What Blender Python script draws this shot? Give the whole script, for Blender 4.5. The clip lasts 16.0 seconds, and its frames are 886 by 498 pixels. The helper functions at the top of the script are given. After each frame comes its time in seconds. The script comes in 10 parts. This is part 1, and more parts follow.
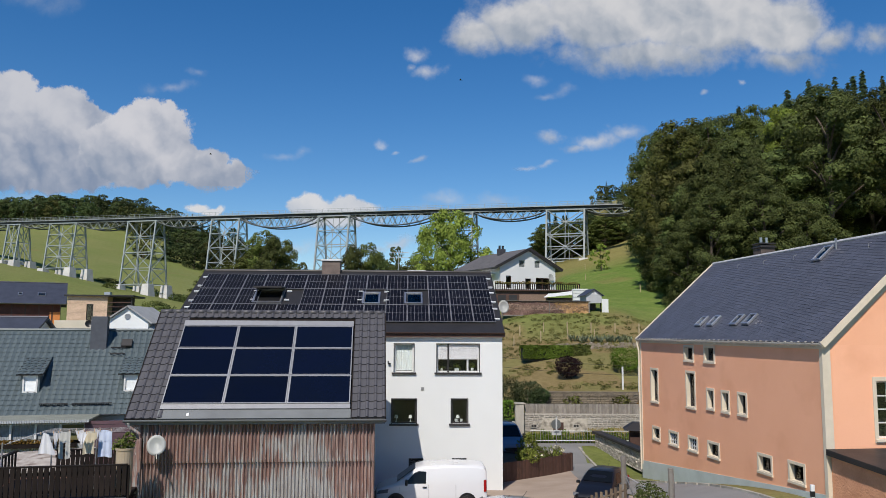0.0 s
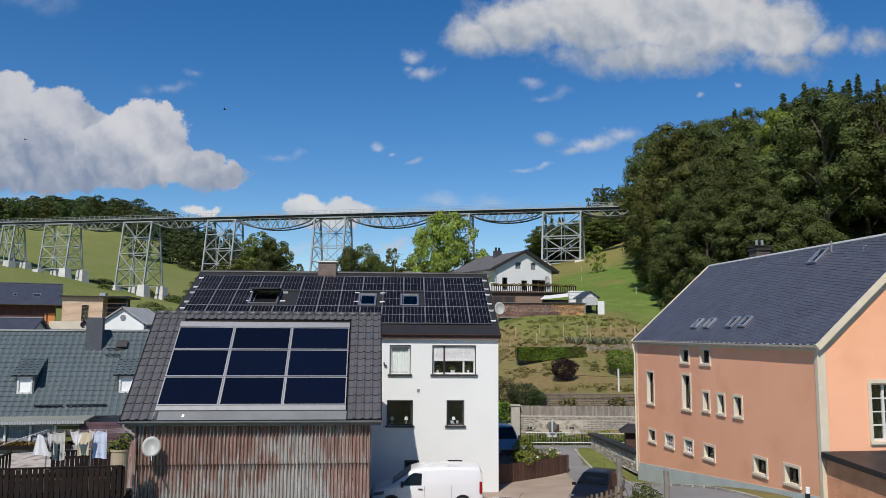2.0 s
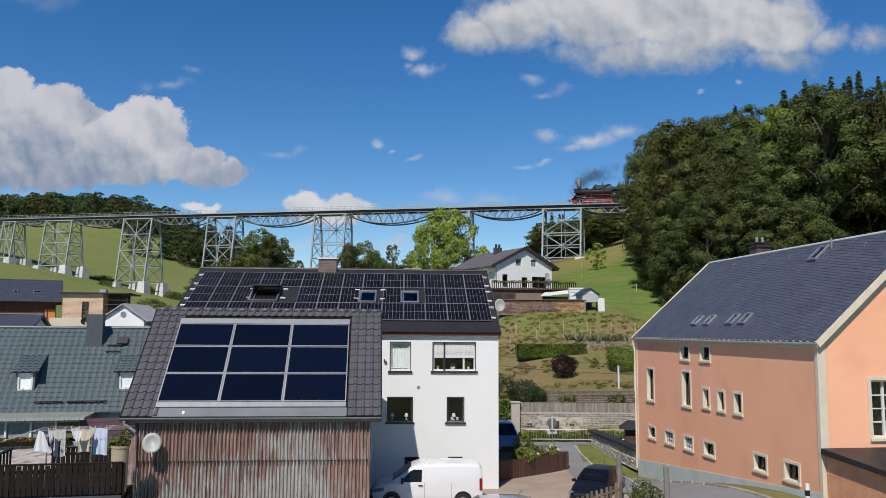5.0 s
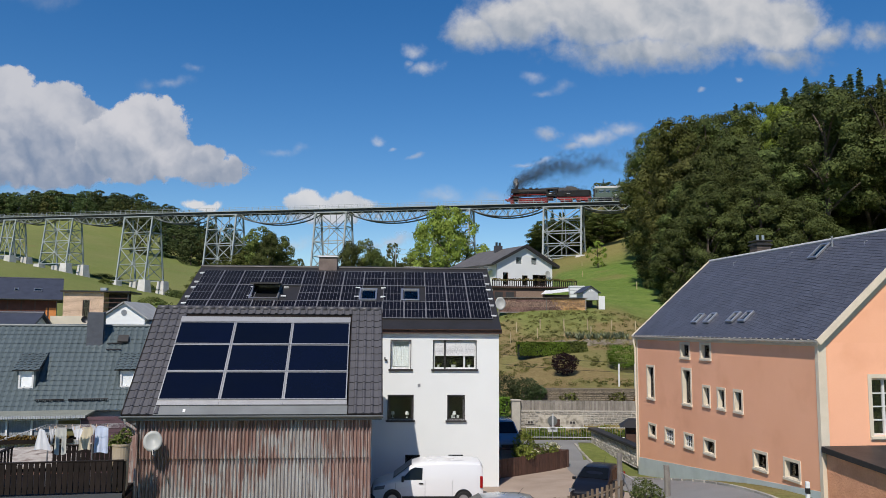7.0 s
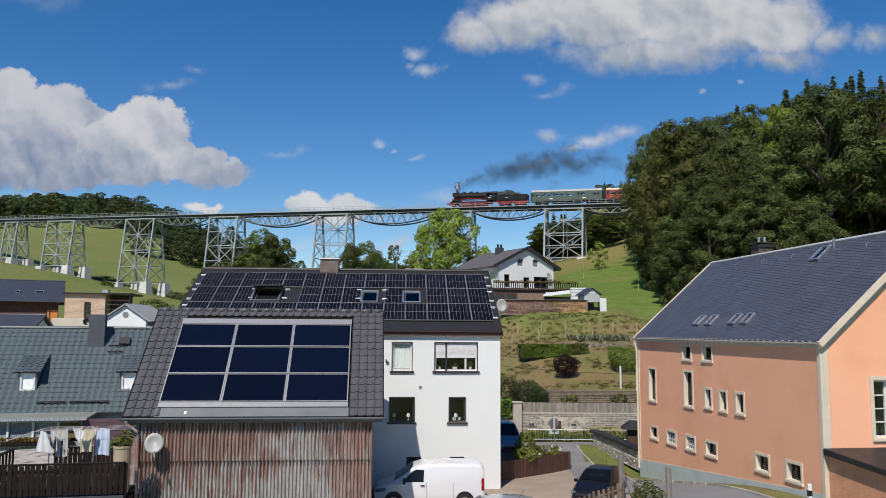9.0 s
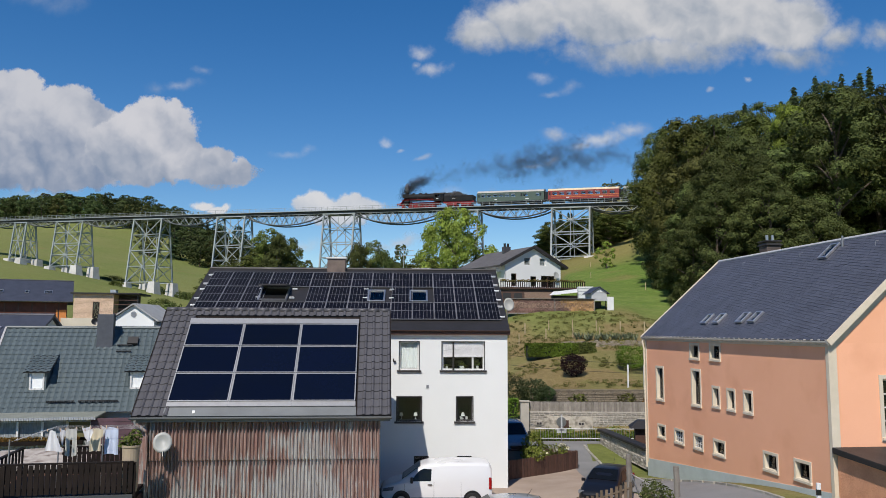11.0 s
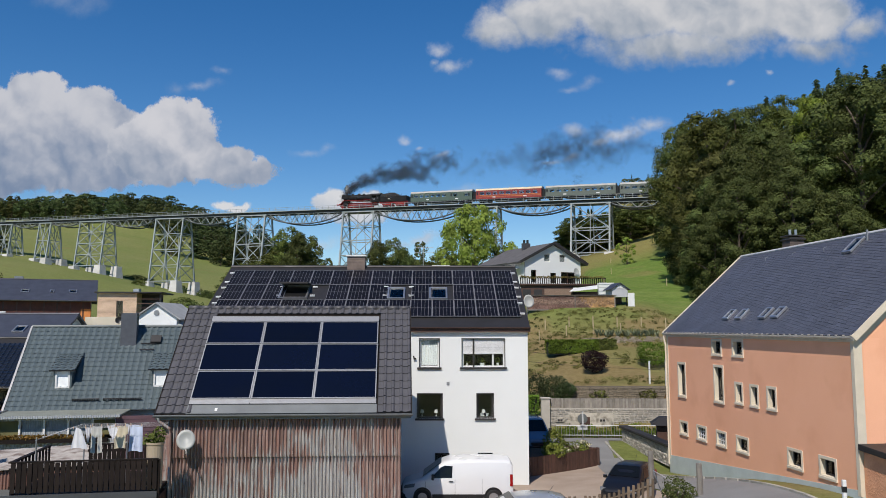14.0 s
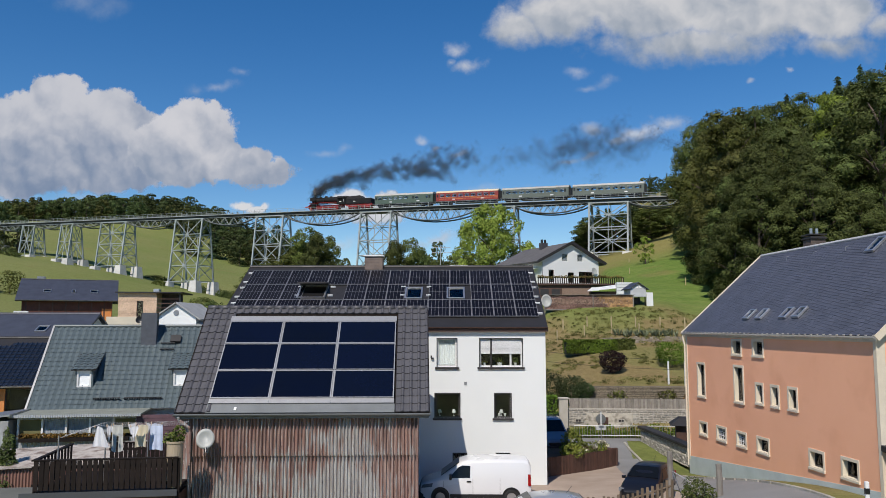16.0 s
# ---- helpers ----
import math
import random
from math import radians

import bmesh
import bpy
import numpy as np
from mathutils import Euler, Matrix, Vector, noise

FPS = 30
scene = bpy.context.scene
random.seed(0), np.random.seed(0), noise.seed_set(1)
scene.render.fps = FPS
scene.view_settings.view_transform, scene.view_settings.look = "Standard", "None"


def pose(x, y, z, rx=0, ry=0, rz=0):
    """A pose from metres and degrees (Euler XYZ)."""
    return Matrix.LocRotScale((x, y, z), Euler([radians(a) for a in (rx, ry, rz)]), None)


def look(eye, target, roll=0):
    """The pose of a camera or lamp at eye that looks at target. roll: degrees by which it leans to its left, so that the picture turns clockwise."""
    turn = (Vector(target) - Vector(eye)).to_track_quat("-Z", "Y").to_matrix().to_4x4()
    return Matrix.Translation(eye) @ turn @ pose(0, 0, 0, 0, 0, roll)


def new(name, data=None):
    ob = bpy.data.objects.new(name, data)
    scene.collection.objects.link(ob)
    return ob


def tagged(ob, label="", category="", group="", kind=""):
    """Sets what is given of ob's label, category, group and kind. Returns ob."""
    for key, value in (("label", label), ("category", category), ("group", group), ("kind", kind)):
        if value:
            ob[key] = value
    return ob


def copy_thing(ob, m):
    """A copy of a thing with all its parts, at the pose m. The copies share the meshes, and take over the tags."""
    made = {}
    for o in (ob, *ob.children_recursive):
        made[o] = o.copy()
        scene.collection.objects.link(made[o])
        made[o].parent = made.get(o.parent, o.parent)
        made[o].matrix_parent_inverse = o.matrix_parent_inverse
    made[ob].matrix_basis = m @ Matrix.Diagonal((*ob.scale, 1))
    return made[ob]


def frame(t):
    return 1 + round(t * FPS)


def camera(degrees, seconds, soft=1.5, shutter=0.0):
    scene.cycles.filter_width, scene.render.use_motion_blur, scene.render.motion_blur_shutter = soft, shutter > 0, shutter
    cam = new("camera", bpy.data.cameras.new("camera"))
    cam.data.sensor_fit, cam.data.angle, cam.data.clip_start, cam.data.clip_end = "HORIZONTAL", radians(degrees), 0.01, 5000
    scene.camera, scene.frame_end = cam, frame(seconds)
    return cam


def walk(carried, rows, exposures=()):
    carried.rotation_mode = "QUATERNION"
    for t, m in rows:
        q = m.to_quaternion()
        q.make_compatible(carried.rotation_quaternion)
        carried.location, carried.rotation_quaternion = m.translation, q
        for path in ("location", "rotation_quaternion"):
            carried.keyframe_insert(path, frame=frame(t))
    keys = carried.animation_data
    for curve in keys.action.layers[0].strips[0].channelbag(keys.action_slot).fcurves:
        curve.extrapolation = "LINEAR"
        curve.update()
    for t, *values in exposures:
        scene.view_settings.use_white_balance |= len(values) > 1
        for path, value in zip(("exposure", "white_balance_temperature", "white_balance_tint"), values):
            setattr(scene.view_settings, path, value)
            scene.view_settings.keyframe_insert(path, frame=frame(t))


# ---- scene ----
import itertools

EYE = 8.0  # an upper-floor window
cam = camera(60, 16.0, soft=0.55)
walk(cam, [
    (0.0, pose(0, 0, EYE, 96.171, -0.237, 0.136)),
    (0.5, pose(0, 0, EYE, 96.207, -0.279, 0.040)),
    (1.0, pose(0, 0, EYE, 96.252, -0.299, -0.067)),
    (1.5, pose(0, 0, EYE, 96.269, -0.310, -0.141)),
    (2.0, pose(0, 0, EYE, 96.302, -0.348, -0.156)),
    (2.5, pose(0, 0, EYE, 96.303, -0.372, -0.157)),
    (3.0, pose(0, 0, EYE, 96.297, -0.373, -0.159)),
    (3.5, pose(0, 0, EYE, 96.251, -0.337, -0.150)),
    (4.0, pose(0, 0, EYE, 96.172, -0.372, -0.178)),
    (6.5, pose(0, 0, EYE, 95.956, -0.367, -0.097)),
    (7.0, pose(0, 0, EYE, 95.921, -0.367, -0.106)),
    (7.5, pose(0, 0, EYE, 95.982, -0.367, -0.077)),
    (8.0, pose(0, 0, EYE, 96.000, -0.348, -0.037)),
    (8.5, pose(0, 0, EYE, 96.051, -0.357, -0.028)),
    (9.0, pose(0, 0, EYE, 96.070, -0.354, -0.008)),
    (11.5, pose(0, 0, EYE, 95.961, -0.217, 0.722)),
    (12.0, pose(0, 0, EYE, 95.906, -0.190, 0.941)),
    (12.5, pose(0, 0, EYE, 95.869, -0.219, 1.177)),
    (13.0, pose(0, 0, EYE, 95.850, -0.196, 1.439)),
    (13.5, pose(0, 0, EYE, 95.827, -0.054, 1.735)),
    (14.0, pose(0, 0, EYE, 95.788, 0.020, 1.999)),
    (14.5, pose(0, 0, EYE, 95.735, 0.107, 2.267)),
    (15.0, pose(0, 0, EYE, 95.681, 0.110, 2.509)),
    (15.5, pose(0, 0, EYE, 95.723, 0.071, 2.807)),
    (16.0, pose(0, 0, EYE, 95.773, 0.007, 3.298)),
], exposures=[(0.0, 0.0), (16.0, 0.0)])

# ---- light: late-summer noon sun behind the viewer, to the left ----
SUN_DIR = Vector((-0.185, -0.617, 0.768)).normalized()
world = bpy.data.worlds.new("sky")
scene.world = world
world.use_nodes = True
wn = world.node_tree.nodes
sky = wn.new("ShaderNodeTexSky")
sky.sky_type = 'NISHITA'
sky.sun_disc = False
sky.sun_elevation = math.asin(SUN_DIR.z)
sky.sun_rotation = math.atan2(SUN_DIR.x, SUN_DIR.y)
sky.altitude = 600
sky.air_density = 1.0
sky.dust_density = 0.1
sky.ozone_density = 2.0
wn["Background"].inputs["Strength"].default_value = 0.10
deep = wn.new("ShaderNodeHueSaturation")  # clear dry air: a deeper blue
deep.inputs["Hue"].default_value, deep.inputs["Saturation"].default_value, deep.inputs["Value"].default_value = 0.505, 1.38, 1.08
world.node_tree.links.new(sky.outputs["Color"], deep.inputs["Color"])
world.node_tree.links.new(deep.outputs["Color"], wn["Background"].inputs["Color"])
sun = new("sun", bpy.data.lights.new("sun", 'SUN'))
sun.data.energy = 4.8
scene.cycles.transparent_max_bounces = 256
sun.data.angle = radians(0.53)
sun.data.color = (1.0, 0.93, 0.84)
sun.matrix_world = look(SUN_DIR * 50, (0, 0, 0))

# ---- building tools ----
class Geo:
    """Vertices and faces of one mesh."""

    def __init__(self):
        self.v, self.f = [], []

    def add(self, vs, fs, m=None):
        n = len(self.v)
        self.v += [tuple(m @ Vector(p)) if m else tuple(p) for p in vs]
        self.f += [tuple(i + n for i in q) for q in fs]
        return self

    def box(self, x0, x1, y0, y1, z0, z1, m=None):
        vs = [(x, y, z) for z in (z0, z1) for y in (y0, y1) for x in (x0, x1)]
        return self.add(vs, [(0, 2, 3, 1), (4, 5, 7, 6), (0, 1, 5, 4), (2, 6, 7, 3), (0, 4, 6, 2), (1, 3, 7, 5)], m)

    def hexa(self, low, high, m=None):
        """A solid between two four-cornered faces, both counter-clockwise from above."""
        return self.add(list(low) + list(high), [(3, 2, 1, 0), (4, 5, 6, 7), (0, 1, 5, 4), (1, 2, 6, 5), (2, 3, 7, 6), (3, 0, 4, 7)], m)

    def beam(self, a, b, w, h=None, up=(0, 0, 1)):
        a, b, up = Vector(a), Vector(b), Vector(up)
        d = (b - a).normalized()
        if abs(d.dot(up)) > 0.99:
            up = Vector((0, 1, 0))
        s = d.cross(up).normalized() * (w / 2)
        u = s.cross(d).normalized() * ((h or w) / 2)
        vs = [p + q for p in (a, b) for q in (-s - u, s - u, s + u, -s + u)]
        return self.add(vs, [(0, 1, 2, 3), (7, 6, 5, 4), (0, 4, 5, 1), (1, 5, 6, 2), (2, 6, 7, 3), (3, 7, 4, 0)])

    def tube(self, pts, r, n=8, r2=None):
        pts = [Vector(p) for p in pts]
        rings, k = [], len(pts)
        for i, p in enumerate(pts):
            d = (pts[min(i + 1, k - 1)] - pts[max(i - 1, 0)]).normalized()
            s = d.cross(Vector((0, 0, 1)) if abs(d.z) < 0.95 else Vector((0, 1, 0))).normalized()
            u = s.cross(d)
            q = r if r2 is None else r + (r2 - r) * i / (k - 1)
            rings.append([p + (s * math.cos(a) + u * math.sin(a)) * q for a in (2 * math.pi * j / n for j in range(n))])
        fs = [(i * n + j, i * n + (j + 1) % n, (i + 1) * n + (j + 1) % n, (i + 1) * n + j) for i in range(k - 1) for j in range(n)]
        fs += [tuple(range(n))[::-1], tuple((k - 1) * n + j for j in range(n))]
        return self.add([p for ring in rings for p in ring], fs)

    def lathe(self, profile, n=20, m=None):
        """A turned body: profile rows of (radius, height) round z."""
        k = len(profile)
        vs = [(r * math.cos(2 * math.pi * j / n), r * math.sin(2 * math.pi * j / n), z) for r, z in profile for j in range(n)]
        fs = [(i * n + j, i * n + (j + 1) % n, (i + 1) * n + (j + 1) % n, (i + 1) * n + j) for i in range(k - 1) for j in range(n)]
        fs += [tuple(range(n))[::-1], tuple((k - 1) * n + j for j in range(n))]
        return self.add(vs, fs, m)

    def slab(self, outline, thick, m=None):
        """A flat outline of 3D points, counter-clockwise from outside, made thick inwards along its normal."""
        p = [Vector(q) for q in outline]
        nrm = (p[1] - p[0]).cross(p[2] - p[1]).normalized() * thick
        n = len(p)
        fs = [tuple(range(n)), tuple(range(2 * n - 1, n - 1, -1))] + [(i, n + i, n + (i + 1) % n, (i + 1) % n) for i in range(n)]
        return self.add(p + [q - nrm for q in p], fs, m)


def mesh_of(name, geo, mat, smooth=False):
    me = bpy.data.meshes.new(name)
    me.from_pydata(geo.v, [], geo.f)
    me.materials.append(mat)
    if smooth:
        me.polygons.foreach_set("use_smooth", [True] * len(me.polygons))
    me.update()
    return me


def part(name, geo, mat, parent=None, label="", m=None, smooth=False, bevel=0.0):
    """One mesh object, under a thing or a part when that is given."""
    me = geo if isinstance(geo, bpy.types.Mesh) else mesh_of(name, geo, mat, smooth)
    ob = new(name, me)
    if parent:
        ob.parent = parent
    if m:
        ob.matrix_basis = m
    if bevel:
        mod = ob.modifiers.new("edges", 'BEVEL')
        mod.width, mod.segments, mod.limit_method = bevel, 2, 'ANGLE'
    return tagged(ob, label)


def thing(name, label, category, m=None, group="", kind=""):
    ob = new(name)
    if m:
        ob.matrix_basis = m
    return tagged(ob, label, category, group, kind)


def wall_with_holes(geo, x0, x1, z0, z1, y0, y1, holes, m=None):
    """One connected wall in the x-z plane from y0 (outside) to y1, with openings (x0, x1, z0, z1)."""
    xs = sorted({x0, x1, *[h[0] for h in holes], *[h[1] for h in holes]})
    zs = sorted({z0, z1, *[h[2] for h in holes], *[h[3] for h in holes]})
    solid = {(i, j) for i in range(len(xs) - 1) for j in range(len(zs) - 1)
             if not any(h[0] < (xs[i] + xs[i + 1]) / 2 < h[1] and h[2] < (zs[j] + zs[j + 1]) / 2 < h[3] for h in holes)}
    index, vs, fs = {}, [], []

    def at(i, j, k):
        if (i, j, k) not in index:
            index[i, j, k] = len(vs)
            vs.append((xs[i], (y0, y1)[k], zs[j]))
        return index[i, j, k]
    for i, j in sorted(solid):
        fs.append((at(i, j, 0), at(i + 1, j, 0), at(i + 1, j + 1, 0), at(i, j + 1, 0)))
        fs.append((at(i, j + 1, 1), at(i + 1, j + 1, 1), at(i + 1, j, 1), at(i, j, 1)))
        for di, dj, p, q in ((-1, 0, (i, j + 1), (i, j)), (1, 0, (i + 1, j), (i + 1, j + 1)), (0, -1, (i, j), (i + 1, j)), (0, 1, (i + 1, j + 1), (i, j + 1))):
            if (i + di, j + dj) not in solid:
                fs.append((at(*q, 0), at(*p, 0), at(*p, 1), at(*q, 1)))
    geo.add(vs, fs, m)
    return geo


FLAT = Matrix(((1, 0, 0, 0), (0, 0, 1, 0), (0, 1, 0, 0), (0, 0, 0, 1)))  # a wall laid down: its height becomes y, its depth z


def smoothstep(a, b, x):
    t = min(max((x - a) / (b - a), 0.0), 1.0)
    return t * t * (3 - 2 * t)


def leaf_cloud(lobes, count, size, seed, flat=0.0):
    """Leaf clumps round a set of lobes (centre, radii): vertices and faces of small four-cornered leaves."""
    rng = np.random.default_rng(seed)
    c = np.array([l[0] for l in lobes], float)
    r = np.array([l[1] for l in lobes], float)
    area = r.prod(1) ** (2 / 3)
    pick = rng.choice(len(lobes), int(count * 1.5), p=area / area.sum())
    d = rng.normal(size=(len(pick), 3))
    d /= np.linalg.norm(d, axis=1)[:, None]
    rad = 1 - 0.36 * rng.random(len(pick)) ** 1.5 + 0.10 * rng.normal(size=len(pick)) * (rng.random(len(pick)) < 0.35)
    p = c[pick] + d * r[pick] * rad[:, None]
    inside = np.zeros(len(p), bool)
    for i in range(len(lobes)):
        q = np.linalg.norm((p - c[i]) / r[i], axis=1)
        inside |= (q < 0.62) & (pick != i)
    keep = np.flatnonzero(~inside)[:count]
    p, d = p[keep], d[keep]
    n = d * 0.75 + rng.normal(size=d.shape) * 0.55 + np.array([0, 0, 0.25])
    n /= np.linalg.norm(n, axis=1)[:, None]
    t = np.cross(n, rng.normal(size=n.shape))
    t /= np.linalg.norm(t, axis=1)[:, None]
    b = np.cross(n, t)
    s = size * rng.uniform(0.55, 1.35, len(p))[:, None]
    k = rng.uniform(0.55, 1.1, (4, len(p), 1))
    quad = np.stack([p + t * s * k[0] * 0.6, p + b * s * k[1] * 0.45 + n * s * 0.12, p - t * s * k[2] * 0.6, p - b * s * k[3] * 0.45 + n * s * 0.12], 1)
    return quad.reshape(-1, 3)


def billow_cloud(h, r, count, size, seed, base=0.12, k=60, narrow=0.0, lobe=(0.17, 0.30)):
    """Crown of a broadleaved tree of height h and crown radius r: many small billows round an uneven dome, each
    leafy on its upper and outer side and bare beneath, so that every billow shades the next."""
    rng = np.random.default_rng(seed)
    u = rng.random(k)
    a = 2.39996 * np.arange(k) + rng.normal(size=k) * 0.35
    f = base + (0.95 - base) * (np.arange(k) + 0.5) / k
    w = np.sin(np.pi * np.clip(0.16 + 0.84 * (f - base) / (1 - base), 0, 1)) ** 0.62 * (1 - narrow * f)
    w *= 1 + 0.20 * np.sin(3 * a + seed) * rng.random(k)
    q = r * rng.uniform(lobe[0], lobe[1], k)
    d = np.maximum(r * w - q * 0.6, 0) * np.where(u < 0.22, rng.uniform(0.3, 0.8, k), rng.uniform(0.88, 1.1, k))
    c = np.stack([d * np.cos(a), d * np.sin(a), h * f + rng.normal(size=k) * 0.02 * h], 1)
    c[:, 2] = np.minimum(c[:, 2], h - q * 0.7)
    out = np.stack([np.cos(a) * 0.75, np.sin(a) * 0.75, np.full(k, 0.35) + 0.9 * (f > 0.85)], 1)
    pick = rng.choice(k, count, p=q ** 2 / (q ** 2).sum())
    n = rng.normal(size=(count, 3))
    n /= np.linalg.norm(n, axis=1)[:, None]
    n += out[pick] * 0.62
    n /= np.linalg.norm(n, axis=1)[:, None]
    p = c[pick] + n * (q[pick] * (1 - 0.30 * rng.random(count) ** 1.6 + 0.10 * (rng.random(count) < 0.2)))[:, None] * np.array([1.08, 1.08, 0.85])
    inner = rng.random(count) < 0.15  # the dense inside of each billow
    p[inner] = (c[pick] + n * (q[pick] * 0.60)[:, None] * np.array([1.08, 1.08, 0.85]))[inner]
    n = n + rng.normal(size=n.shape) * np.where(inner, 0.15, 0.42)[:, None] + np.array([0, 0, 0.15])
    n /= np.linalg.norm(n, axis=1)[:, None]
    t = np.cross(n, rng.normal(size=n.shape))
    t /= np.linalg.norm(t, axis=1)[:, None]
    b = np.cross(n, t)
    s = size * rng.uniform(0.55, 1.3, count)[:, None]
    s[inner] = q[pick][inner][:, None] * 0.42
    e = rng.uniform(0.55, 1.1, (4, count, 1))
    quad = np.stack([p + t * s * e[0] * 0.6, p + b * s * e[1] * 0.5 + n * s * 0.1, p - t * s * e[2] * 0.6, p - b * s * e[3] * 0.5 + n * s * 0.1], 1)
    return quad.reshape(-1, 3), c


def leaf_mesh(name, verts, material):
    me = bpy.data.meshes.new(name)
    n = len(verts)
    me.vertices.add(n)
    me.vertices.foreach_set("co", np.asarray(verts, np.float32).ravel())
    me.loops.add(n)
    me.loops.foreach_set("vertex_index", np.arange(n, dtype=np.int32))
    me.polygons.add(n // 4)
    me.polygons.foreach_set("loop_start", np.arange(0, n, 4, dtype=np.int32))
    me.update(calc_edges=True)
    me.materials.append(material)
    return me


# ---- materials ----
def mat(name, c, c2=None, rough=0.7, metal=0.0, scale=1.5, fine=30.0, bump=0.15, vary=0.12, stain=None, coat=0.0,
        rib=None, relief=0.02, spec=0.5):
    """A worn surface: two colours mixed by a broad and a fine noise, a value that varies from piece to piece,
    stains (colour, share, size) and bump. rib: axis and pitch of a fine wave in the relief."""
    m = bpy.data.materials.new(name)
    m.use_nodes = True
    nt = m.node_tree
    n, link = nt.nodes, nt.links.new
    bsdf = n["Principled BSDF"]
    tc, oi = n.new("ShaderNodeTexCoord"), n.new("ShaderNodeObjectInfo")
    shift = n.new("ShaderNodeVectorMath")
    shift.operation = 'MULTIPLY_ADD'
    shift.inputs[1].default_value = (1, 1, 1)
    off = n.new("ShaderNodeMath")
    off.operation = 'MULTIPLY'
    off.inputs[1].default_value = 37.0
    link(oi.outputs["Random"], off.inputs[0])
    link(tc.outputs["Object"], shift.inputs[0])
    link(off.outputs[0], shift.inputs[2])
    broad, small = n.new("ShaderNodeTexNoise"), n.new("ShaderNodeTexNoise")
    for node, s, d in ((broad, scale, 6), (small, fine, 3)):
        node.inputs["Scale"].default_value = s
        node.inputs["Detail"].default_value = d
        link(shift.outputs[0], node.inputs["Vector"])
    c2 = c2 or tuple(x * 0.72 for x in c)
    mix = n.new("ShaderNodeMix")
    mix.data_type = 'RGBA'
    mix.inputs["A"].default_value, mix.inputs["B"].default_value = (*c, 1), (*c2, 1)
    sum_ = n.new("ShaderNodeMath")
    sum_.operation = 'MULTIPLY_ADD'
    sum_.inputs[1].default_value = 0.4
    link(small.outputs["Fac"], sum_.inputs[0])
    ramp = n.new("ShaderNodeMapRange")
    ramp.inputs["From Min"].default_value, ramp.inputs["From Max"].default_value = 0.3, 0.7
    lower = n.new("ShaderNodeMath")
    lower.operation = 'MULTIPLY_ADD'
    lower.inputs[1].default_value, lower.inputs[2].default_value = 1.0, -0.2
    link(broad.outputs["Fac"], lower.inputs[0])
    link(lower.outputs[0], sum_.inputs[2])
    link(sum_.outputs[0], ramp.inputs["Value"])
    link(ramp.outputs[0], mix.inputs["Factor"])
    out = mix.outputs["Result"]
    if stain:
        sc, share, size = stain
        sn = n.new("ShaderNodeTexNoise")
        sn.inputs["Scale"].default_value, sn.inputs["Detail"].default_value = size, 8
        link(shift.outputs[0], sn.inputs["Vector"])
        sr = n.new("ShaderNodeMapRange")
        sr.inputs["From Min"].default_value, sr.inputs["From Max"].default_value = 0.62 - 0.3 * share, 0.78 - 0.3 * share
        link(sn.outputs["Fac"], sr.inputs["Value"])
        m2 = n.new("ShaderNodeMix")
        m2.data_type = 'RGBA'
        m2.inputs["B"].default_value = (*sc, 1)
        link(out, m2.inputs["A"])
        link(sr.outputs[0], m2.inputs["Factor"])
        out = m2.outputs["Result"]
    hsv = n.new("ShaderNodeHueSaturation")
    val = n.new("ShaderNodeMapRange")
    val.inputs["To Min"].default_value, val.inputs["To Max"].default_value = 1 - vary, 1 + vary
    link(oi.outputs["Random"], val.inputs["Value"])
    link(val.outputs[0], hsv.inputs["Value"])
    link(out, hsv.inputs["Color"])
    link(hsv.outputs[0], bsdf.inputs["Base Color"])
    rr = n.new("ShaderNodeMapRange")
    rr.inputs["To Min"].default_value, rr.inputs["To Max"].default_value = max(rough - 0.12, 0.03), min(rough + 0.12, 1)
    link(broad.outputs["Fac"], rr.inputs["Value"])
    link(rr.outputs[0], bsdf.inputs["Roughness"])
    bsdf.inputs["Metallic"].default_value = metal
    bsdf.inputs["Specular IOR Level"].default_value = spec
    bsdf.inputs["Coat Weight"].default_value = coat
    if bump:
        bp = n.new("ShaderNodeBump")
        bp.inputs["Strength"].default_value, bp.inputs["Distance"].default_value = bump, relief
        height = small.outputs["Fac"]
        if rib:
            wave = n.new("ShaderNodeTexWave")
            wave.bands_direction = rib[0]
            wave.inputs["Scale"].default_value = 0.314 / rib[1]
            link(tc.outputs["Object"], wave.inputs["Vector"])
            height = wave.outputs["Fac"]
        link(height, bp.inputs["Height"])
        link(bp.outputs[0], bsdf.inputs["Normal"])
    return m


